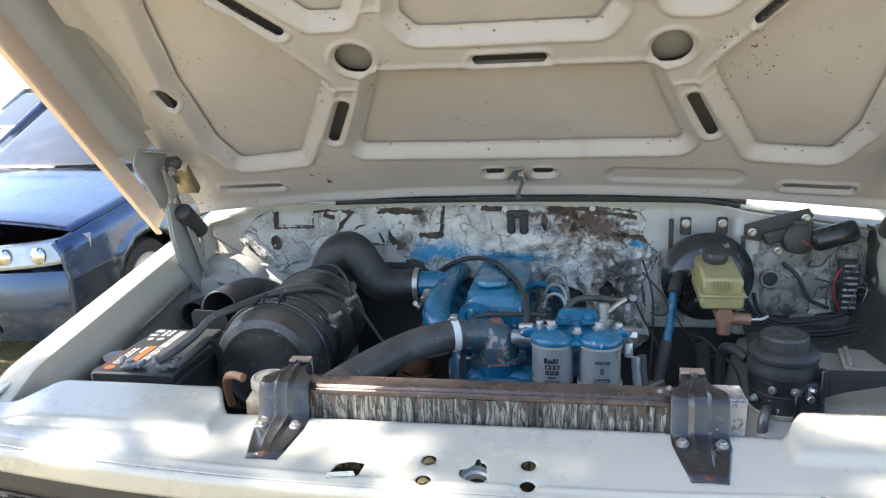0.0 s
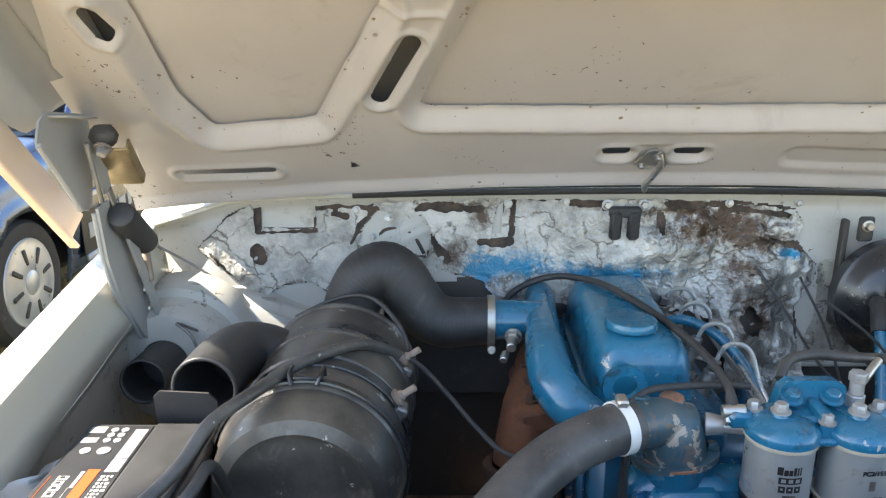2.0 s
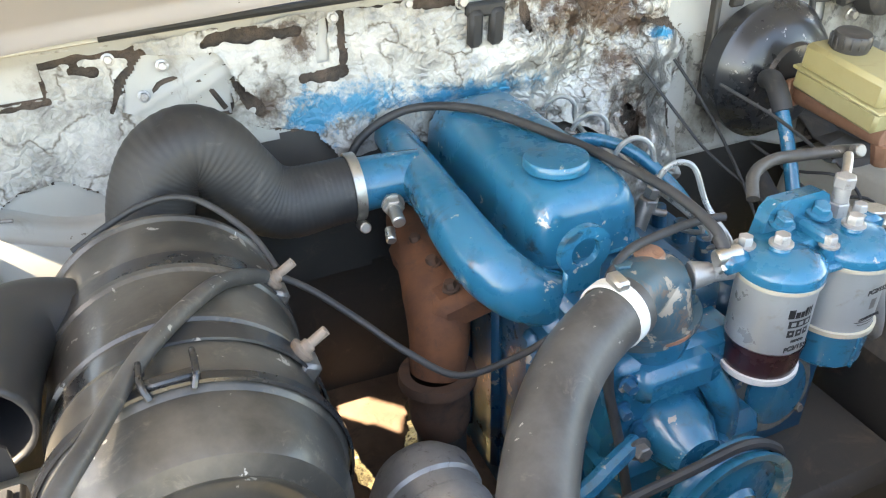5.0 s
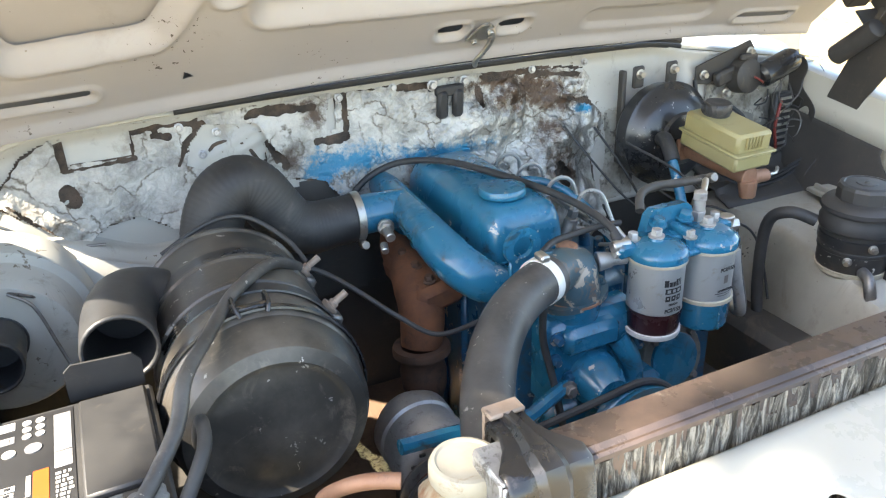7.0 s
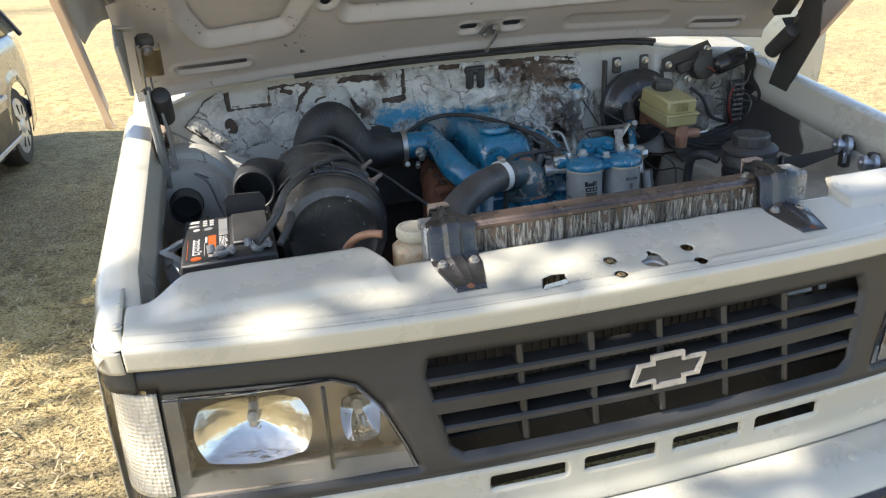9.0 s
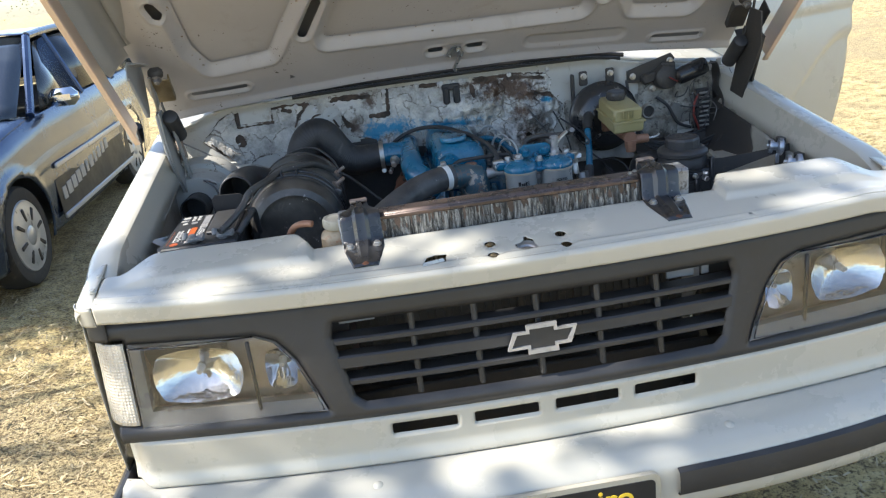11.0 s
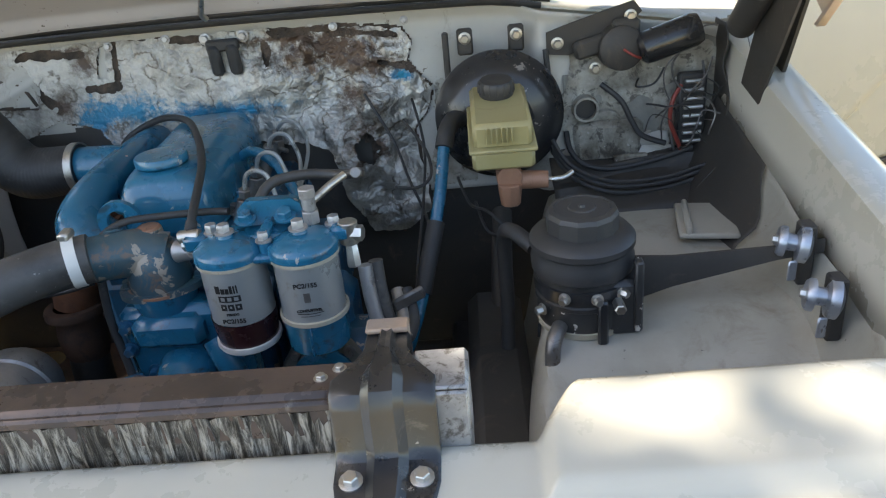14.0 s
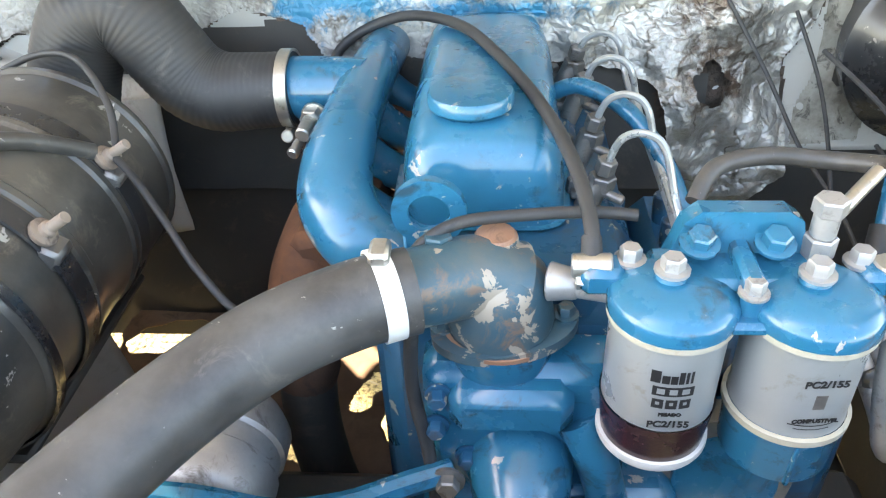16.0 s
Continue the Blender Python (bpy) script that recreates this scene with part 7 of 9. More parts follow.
    # folded black cover flap standing behind
    g = Geo().prism([(-0.048, 0.0), (0.044, 0.0), (0.046, 0.040), (0.036, 0.054), (-0.036, 0.058), (-0.046, 0.048)], (x1 - 0.048, y1 + 0.018, z1 - 0.006), (1, 0, 0), (0, -0.15, 1), 0.003)
    part("cover_flap", g, m_plastic, t, "upright black plastic flap")
    return t


build_battery()


def build_bag():
    t = thing("plastic_bag", (-0.93, 0.56, 0.93), "crumpled clear plastic bag stuffed beside the battery", "bag")
    A, B = np.meshgrid(np.linspace(0, 1, 40), np.linspace(0, 1, 30), indexing="ij")
    X = -0.925 + 0.030 * wavy(A, B, 9, 31) + 0.045 * (1 - A) * B
    Y = 0.49 + 0.22 * A + 0.012 * creased(A, B, 22, 32)
    Z = 0.92 + 0.125 * B + 0.012 * wavy(A, B, 10, 33)
    X = np.clip(X + 0.010 * creased(A, B, 18, 34), -0.945, -0.872)
    m, nt, p = nodes_of("cloudy_plastic_film")
    p.inputs["Base Color"].default_value = (0.82, 0.81, 0.78, 1)
    p.inputs["Roughness"].default_value = 0.28
    p.inputs["Transmission Weight"].default_value = 0.30
    nz = noise_node(nt, 40, 6, 0.7)
    bump(nt, nz.outputs[0], p, 0.4, 0.004)
    part("film", Geo().sheet(np.stack([X, Y, Z], -1)), m, t, sharp=25, recalc=False)


build_bag()


# ---- left wheel-house, snorkel, shelf ----
def build_left_inner():
    g = Geo()
    # stepped drum-shaped housing under the left end of the firewall
    o, ax = (-0.900, 1.23, 0.985), (0, -1, -0.03)
    g.lathe([(0.150, 0.0), (0.150, 0.06), (0.143, 0.075), (0.128, 0.080), (0.124, 0.088), (0.120, 0.13), (0.112, 0.142), (0.085, 0.147), (0.0, 0.148)], o, ax, 44)
    hs = part("heater_drum", g, m_bay, truck, "round pressed cream housing at the end of the firewall", sharp=35)
    X, T = np.meshgrid(np.linspace(-0.92, -0.50, 60), np.linspace(0, 1, 16), indexing="ij")
    ztop = 1.075 + 0.028 * np.sin((X + 0.92) * 15.0) * np.exp(-((X + 0.70) / 0.2) ** 2) - 0.02 * sm(X, -0.62, -0.52)
    Y = 1.262 - 0.10 * T
    Z = ztop - 0.010 * sm(T, 0.0, 0.25) - 0.02 * sm(T, 0.35, 0.5) - 0.22 * sm(T, 0.6, 1.0)
    Y = Y + 0.035 * sm(T, 0.75, 1.0)
    part("shelf", Geo().sheet(np.stack([X, Y, Z], -1)), m_bay, truck, "wavy pressed ledge in dusty cream paint", sharp=50, thick=0.0015, recalc=False)
    g = Geo().tube([(-0.905, 1.09, 1.000), (-0.903, 1.05, 1.008), (-0.901, 0.965, 1.018)], 0.039, 24, 5, hollow=True)
    t = thing("snorkel_pipe", (-0.905, 1.09, 0.97), "short open black plastic pipe on the housing", "pipe")
    part("pipe_wall", g, m_plastic, t, thick=0.004)
    # added disc darkens the pipe's inside, where only shade is
    part("pipe_shade_disc", Geo().cyl((-0.904, 1.075, 1.003), (-0.904, 1.062, 1.005), 0.038), m_rubber, t, "dark disc for the shade inside the pipe")
    part("pipe_collar", Geo().lathe([(0.040, 0), (0.045, 0.001), (0.045, 0.010), (0.040, 0.011)], (-0.905, 1.085, 1.001), (0, -1, 0.1), 26), m_plastic, t)
    for nm, pts in (("wire", [(-0.80, 1.17, 1.02), (-0.82, 1.10, 1.05), (-0.87, 1.07, 1.085), (-0.84, 1.06, 1.06), (-0.82, 1.05, 0.99), (-0.80, 1.02, 0.93)]),
                    ("wire", [(-0.95, 1.22, 1.19), (-0.88, 1.235, 1.14), (-0.80, 1.235, 1.085), (-0.72, 1.22, 1.075)])):
        hose_thing(nm, pts, 0.0028, m_darksteel, "thin loose wire on the cream housing", 8, 7, "wire")
    # tray under battery and air cleaner
    g = Geo().box((-0.80, 0.62, 0.850), (0.25, 0.36, 0.012), 0.004)
    g.box((-0.60, 0.86, 0.862), (0.22, 0.30, 0.012), 0.004)
    g.box((-0.70, 0.72, 0.84), (0.12, 0.40, 0.03), 0.006)
    part("battery_tray", g, m_chassis, truck, "black steel tray")


build_left_inner()


# ---- hood hinges ----
def build_hinge(sgn):
    dark = sgn > 0
    m1 = m_chassis if dark else m_pad
    g = Geo()
    # long flat arm with holes and a bent foot, a channel bolted to the hood
    def seg(p, q, w, th):
        p, q = Vector(p), Vector(q)
        d = (q - p)
        n = Vector((1, 0, 0))
        s = n.cross(d).normalized()
        h = s * w / 2
        v = []
        for b in (p, q):
            for off in (-h, h):
                for dx in (-th / 2, th / 2):
                    v.append(b + off + Vector((dx, 0, 0)))
        g.add(v, [(0, 1, 3, 2), (4, 5, 7, 6), (0, 1, 5, 4), (2, 3, 7, 6), (0, 2, 6, 4), (1, 3, 7, 5)])
    x = sgn * 0.974 if dark else -0.937
    if dark:
        seg((x, 0.985, 1.335), (x, 1.06, 1.17), 0.058, 0.006)
        seg((x, 1.06, 1.17), (x, 1.125, 1.005), 0.046, 0.006)
    else:
        g.prism([(0.958, 1.332), (1.004, 1.336), (1.048, 1.306), (1.066, 1.245), (1.088, 1.190), (1.112, 1.128), (1.134, 1.062), (1.128, 1.042), (1.104, 1.034), (1.070, 1.058),
                 (1.030, 1.118), (0.992, 1.172), (0.968, 1.240)], (x, 0, 0), (0, 1, 0), (0, 0, 1), 0.005)
        # stiffening lip along the front edge
        g.tube([(x - 0.004, 0.960, 1.325), (x - 0.004, 0.970, 1.240), (x - 0.004, 0.994, 1.172), (x - 0.004, 1.032, 1.118), (x - 0.004, 1.072, 1.056)], 0.0045, 8, 4)
    seg((x - sgn * 0.02, 1.00, 1.32), (x - sgn * 0.025, 1.115, 1.06), 0.020, 0.006)
    arm = part("hinge", g, m1, truck, "flat steel hood hinge arm")
    for k in range(4):
        p = Vector((x - sgn * 0.005, 1.084 + 0.012 * k, 1.185 - 0.042 * k))
        part("rivet", Geo().lathe([(0, 0.006), (0.008, 0.005), (0.011, 0.0), (0.011, -0.008)], p, (-sgn, -0.2, 0), 14), m_steel if not dark else m_chassis, arm)
    g = Geo()
    # folded bracket on the wing of the hood
    tilt = Euler((radians(45), 0, 0)).to_matrix()
    if dark:
        g.box((sgn * 0.992, 1.020, 1.375), (0.004, 0.055, 0.11), 0.0015, tilt)
        g.box((sgn * 0.955, 1.035, 1.318), (0.066, 0.070, 0.004), 0.0015, tilt)
    else:
        g.prism([(0.900, 1.482), (0.922, 1.494), (1.050, 1.474), (1.056, 1.440), (1.030, 1.330), (1.010, 1.316), (0.982, 1.326), (0.930, 1.400), (0.884, 1.452)], (-0.978, 0, 0), (0, 1, 0), (0, 0, 1), 0.004)
        g.box((-0.961, 0.975, 1.478), (0.036, 0.100, 0.004), 0.0015, Euler((radians(-9), 0, 0)).to_matrix())
        g.tube([(-0.974, 0.886, 1.448), (-0.974, 0.930, 1.396), (-0.974, 0.984, 1.324)], 0.005, 8, 4)
        g.prism([(0.975, 1.44), (1.02, 1.43), (1.035, 1.35), (1.005, 1.345)], (-0.944, 0, 0), (0, 1, 0), (0, 0, 1), 0.003)
    part("hinge_plate", g, m_pad if not dark else m_chassis, arm, "bent hinge plate screwed to the hood")
    g = Geo()
    g.box((sgn * 0.922, 0.990, 1.446), (0.042, 0.036, 0.034), 0.010, Euler((radians(45), 0, 0)).to_matrix())
    part("hinge_stop", g, m_chassis, arm, "black rubber stop")
    part("hinge_bolt", Geo().bolt(Vector((sgn * 0.918, 0.974, 1.430)), (0, -0.7, -0.7), 0.010, 0.012), m_darksteel, arm)
    for k in range(2):
        part("hinge_link", Geo().box((sgn * (0.925 + 0.02 * k), 1.02, 1.30 - 0.02 * k), (0.004, 0.016, 0.13), 0.0015, Euler((radians(28 + 10 * k), 0, 0)).to_matrix()), m_darksteel if not dark else m_chassis, arm)
    rot = Euler((radians(43), 0, radians(-6 * sgn))).to_matrix()
    g = Geo().box((sgn * 0.922, 1.030, 1.388), (0.056, 0.005, 0.100), 0.002, rot)
    for k in (-1, 1):
        g.box(Vector((sgn * 0.922, 1.030, 1.388)) + rot @ Vector((k * 0.027, 0.010, 0)), (0.004, 0.022, 0.100), 0.0015, rot)
    part("hinge_bridge", g, m_brass if not dark else m_chassis, arm, "bare metal channel piece")
    g = Geo().lathe([(0.0, 0.0), (0.016, 0.0), (0.022, 0.004), (0.024, 0.012), (0.024, 0.125), (0.020, 0.130), (0, 0.130)], (sgn * 0.910, 0.985, 1.318), (-sgn * -0.05, 0.78, -0.62), 22)
    part("hinge_spring", g, m_rubber, arm, "dark cylindrical spring cover")
    if not dark:
        part("hinge_pad", Geo().box((-0.935, 1.12, 1.20), (0.012, 0.09, 0.10), 0.004, Euler((radians(-20), 0, 0.5)).to_matrix()), m_tabbrown, arm, "brown plate behind the spring")
    g = Geo().tube([(sgn * 0.935, 0.955, 1.44), (sgn * 0.940, 0.985, 1.36), (sgn * 0.945, 1.02, 1.25), (sgn * 0.950, 1.06, 1.15), (sgn * 0.948, 1.09, 1.06), (sgn * 0.95, 1.08, 0.985)], 0.0045, 8, 6)
    part("hinge_rod", g, m_steel if not dark else m_chassis, arm, "thin bent rod")
    if dark:
        g = Geo().prism([(0.02, 0.0), (0.08, 0.0), (0.10, 0.08), (0.125, 0.16), (0.16, 0.24), (0.195, 0.33), (0.17, 0.43), (0.10, 0.44), (0.06, 0.30), (0.03, 0.16)], (0.935, 1.16, 0.985), (0, -1, 0), (0, -0.2, 1), 0.004)
        part("hinge_guard", g, m_chassis, arm, "black side plate of the hinge")
        X, Z = np.meshgrid(np.linspace(0.615, 0.955, 60), np.linspace(0.945, 1.235, 50), indexing="ij")
        ragged = sd_poly(X, Z, [(0.63, 1.14), (0.67, 1.17), (0.80, 1.165), (0.83, 1.215), (0.95, 1.225), (0.95, 0.95), (0.78, 0.95), (0.765, 1.02), (0.64, 1.06)]) + 0.006 * wavy(X, Z, 60, 55)
        Y = fw_y(X, Z) - 0.004 - 0.002 * wavy(X, Z, 70, 56)
        part("deadener", Geo().sheet(np.stack([X, Y, Z], -1), ((ragged[:-1, :-1] + ragged[1:, 1:]) / 2) < 0), m_grime, truck, "grimy black coating on the firewall", recalc=False)
        A, B = np.meshgrid(np.linspace(0, 1, 40), np.linspace(0, 1, 40), indexing="ij")
        Yg = 1.232 - (0.05 + 0.15 * B ** 1.2 + 0.012 * np.sin(B * 19)) * A
        Zg = 1.225 - 0.30 * B
        Xg = 0.925 - 0.02 * B - 0.10 * np.exp(-((Yg - 0.95) / 0.16) ** 2) * sm(B, 0.6, 1.0) + 0.005 * wavy(Yg, Zg, 40, 57)
        part("splash_guard", Geo().sheet(np.stack([Xg, Yg, Zg], -1)), m_chassis, truck, "narrow black rubber splash guard beside the hinge", thick=0.003, recalc=False)
        X, T = np.meshgrid(np.linspace(0.60, 0.95, 24), np.linspace(0, 1, 10), indexing="ij")
        pts = np.stack([X, 1.215 - 0.17 * T + 0.01 * wavy(X, T, 20, 51), 1.005 - 0.075 * T + 0.01 * wavy(X, T, 16, 52)], -1)
        part("splash_flap", Geo().sheet(pts), m_chassis, truck, "black rubber flap along the foot of the firewall", thick=0.004, recalc=False)


build_hinge(-1)
build_hinge(1)


# ---- brake booster, reservoir ----
def build_brakes():
    t = thing("brake_booster", (0.507, 1.17, 0.97), "black round brake booster on the firewall", "brake booster")
    o, ax = (0.507, 1.222, 1.088), Vector((0, -1, 0.06))
    R = 0.116
    part("shell", Geo().lathe([(0.03, -0.03), (R - 0.01, -0.005), (R, 0.010), (R, 0.040), (R + 0.006, 0.043), (R + 0.006, 0.050), (R - 0.002, 0.056), (R - 0.012, 0.078), (R - 0.03, 0.092),
                               (R - 0.055, 0.100), (R - 0.06, 0.108), (0.034, 0.112), (0.0, 0.112)], o, ax, 48), m_blackpaint, t, sharp=30)
    for x in (0.452, 0.548):
        br = part("mounting_lug", Geo().box((x, 1.224, 1.222), (0.030, 0.012, 0.050), 0.004), m_chassis, t)
        part("bolt", Geo().bolt((x, 1.217, 1.230), (0, -1, 0), 0.008, 0.010), m_steel, br)
    part("mount_rail", Geo().box((0.415, 1.232, 1.13), (0.012, 0.02, 0.22), 0.003), m_chassis, t)
    m = thing("brake_master_cylinder", (0.51, 1.0, 1.05), "brown brass master cylinder under a yellow fluid reservoir", "brake cylinder")
    g = Geo().cyl((0.508, 1.118, 1.078), (0.508, 0.915, 1.066), 0.021, 0.021, 20)
    g.cyl((0.508, 0.99, 1.07), (0.508, 0.99, 1.105), 0.014)
    g.cyl((0.508, 0.92, 1.055), (0.508, 0.915, 1.020), 0.020, 0.016, 8)
    g.cyl((0.520, 0.935, 1.055), (0.572, 0.930, 1.054), 0.016, 0.014, 10)
    g.box((0.508, 1.10, 1.078), (0.07, 0.014, 0.05), 0.004)
    part("cylinder", g, m_copper, m)
    part("brake_pipe", Geo().tube([(0.570, 0.930, 1.054), (0.595, 0.928, 1.056), (0.612, 0.94, 1.06)], 0.004, 8), m_steel, m, "bare steel pipe end")
    # reservoir, tilted down at its front
    rot = Euler((radians(7), 0, 0)).to_matrix()
    c = Vector((0.500, 0.985, 1.128))
    res = thing("fluid_reservoir", (0.50, 0.985, 1.09), "yellowed translucent brake fluid reservoir with a black cap", "reservoir")
    part("tank_lower", Geo().box(c + rot @ Vector((0, 0, -0.016)), (0.100, 0.168, 0.036), 0.006, rot), m_reserv, res)
    part("tank_upper", Geo().box(c + rot @ Vector((0, 0.004, 0.022)), (0.094, 0.160, 0.044), 0.007, rot), m_reserv, res)
    part("seam", Geo().box(c + rot @ Vector((0, 0, 0.002)), (0.108, 0.176, 0.006), 0.002, rot), m_reserv, res)
    for i in range(6):
        part("rib", Geo().box(c + rot @ Vector((-0.025 + i * 0.008, -0.079, 0.026)), (0.0025, 0.004, 0.026), 0.0008, rot), m_reserv, res)
    cc = c + rot @ Vector((-0.002, 0.040, 0.044))
    cap = part("cap", Geo().lathe([(0.028, 0), (0.029, 0.004), (0.029, 0.022), (0.026, 0.026), (0.010, 0.027), (0, 0.025)], cc, rot @ Vector((0, 0, 1)), 28), m_plastic, res, "black ribbed screw cap")
    for k in range(16):
        an = 2 * math.pi * k / 16
        part("grip", Geo().box(cc + Vector((0.029 * math.cos(an), 0.029 * math.sin(an), 0.013)), (0.004, 0.004, 0.018), 0.001), m_plastic, cap)
    # vacuum line: black ends, blue middle
    v = thing("booster_vacuum_hose", (0.40, 1.12, 1.12), "blue-painted vacuum hose with black sleeves on the booster", "hose")
    part("hose_end", Geo().tube([(0.432, 1.105, 1.110), (0.420, 1.08, 1.118), (0.408, 1.05, 1.105), (0.402, 1.03, 1.085)], 0.016, 14, 5), m_rubber, v)
    part("hose_run", Geo().tube([(0.402, 1.032, 1.087), (0.392, 0.99, 1.03), (0.378, 0.95, 0.975)], 0.011, 14, 5), m_blue, v)
    part("hose_sleeve", Geo().tube([(0.380, 0.955, 0.98), (0.362, 0.91, 0.925), (0.350, 0.88, 0.885)], 0.015, 14, 5), m_rubber, v)
    part("hose_lower", Geo().tube([(0.352, 0.885, 0.89), (0.335, 0.85, 0.845), (0.31, 0.82, 0.80), (0.26, 0.80, 0.79)], 0.011, 14, 5), m_blue, v)


build_brakes()


# ---- power steering reservoir ----
def build_steering():
    t = thing("steering_fluid_reservoir", (0.595, 0.715, 0.90), "black round steering fluid reservoir with a ribbed screw cap", "reservoir")
    c = (0.594, 0.716, 0.0)
    part("body", Geo().lathe([(0.0, 0.925), (0.055, 0.925), (0.063, 0.932), (0.065, 0.942), (0.065, 0.968), (0.0675, 0.970), (0.0675, 0.976), (0.065, 0.978), (0.065, 1.015)], c, (0, 0, 1), 40), m_chippedblack, t)
    part("base_ring", Geo().lathe([(0.045, 0.917), (0.058, 0.918), (0.0655, 0.926), (0.066, 0.934), (0.060, 0.936)], c, (0, 0, 1), 40), m_cap, t, "cream paint-splashed base")
    part("collar", Geo().lathe([(0.066, 1.010), (0.071, 1.014), (0.072, 1.030), (0.069, 1.036), (0.069, 1.046), (0.073, 1.050), (0.073, 1.058), (0.066, 1.066), (0.050, 1.070), (0, 1.070)], c, (0, 0, 1), 44),
         m_plastic, t, "dusty black collar")
    cap = part("cap", Geo().lathe([(0.050, 1.066), (0.050, 1.092), (0.047, 1.098), (0.040, 1.100), (0.038, 1.0985), (0.020, 1.099), (0.018, 1.1005), (0, 1.100)], c, (0, 0, 1), 12), m_plastic, t,
               "faceted screw cap", sharp=18)
    part("cap_vent", Geo().lathe([(0, 0.004), (0.004, 0.003), (0.005, 0)], (0.594, 0.716, 1.100), (0, 0, 1), 10), m_plastic, cap)
    g = Geo()
    g.box((0.640, 0.690, 0.965), (0.060, 0.060, 0.09), 0.008)
    g.box((0.662, 0.665, 0.985), (0.012, 0.02, 0.11), 0.003)
    part("pump_bracket", g, m_chippedblack, t, "chipped black bracket")
    part("clamp_strap", Geo().lathe([(0.0655, 0.0), (0.069, 0.001), (0.069, 0.016), (0.0655, 0.017)], (0.594, 0.716, 0.985), (0, 0, 1), 40), m_blackpaint, t, "steel strap round the body")
    for an in (-150, -118, -82, -50, -20):
        a = radians(an)
        part("strap_bolt", Geo().bolt((0.594 + 0.069 * math.cos(a), 0.716 + 0.069 * math.sin(a), 0.993 - 0.03 * (an % 3 == 0)), (math.cos(a), math.sin(a), 0), 0.006, 0.010), m_steel, t)
    part("bracket_rib", Geo().box((0.612, 0.648, 0.955), (0.014, 0.012, 0.07), 0.003), m_blackpaint, t)
    part("outlet_pipe", Geo().tube([(0.555, 0.662, 0.945), (0.545, 0.640, 0.940), (0.540, 0.628, 0.92), (0.540, 0.62, 0.88)], 0.011, 12, 5), m_darksteel, t)
    part("bracket_bolt", Geo().cyl((0.632, 0.652, 0.985), (0.632, 0.628, 0.985), 0.008, None, 6), m_steel, t)
    g = Geo().prism([(0.0, -0.035), (0.06, -0.022), (0.20, -0.008), (0.26, -0.008), (0.26, 0.012), (0.20, 0.012), (0.06, 0.024), (0.0, 0.035)], (0.660, 0.712, 0.985), (1, -0.08, 0.16), (0, 0.1, 1), 0.005)
    part("brace", g, m_chassis, t, "tapered black brace to the fender")
    g = Geo().tube([(0.60, 0.70, 0.905), (0.605, 0.67, 0.86), (0.60, 0.63, 0.80), (0.57, 0.58, 0.72), (0.55, 0.55, 0.62)], 0.020, 14, 6)
    part("return_hose", g, m_rubber, t, "thick black rubber hose")
    part("pressure_pipe", Geo().tube([(0.53, 0.76, 1.02), (0.50, 0.80, 1.03), (0.49, 0.84, 0.99), (0.49, 0.84, 0.85), (0.48, 0.8, 0.7)], 0.012, 12, 6), m_rubber, t)


build_steering()


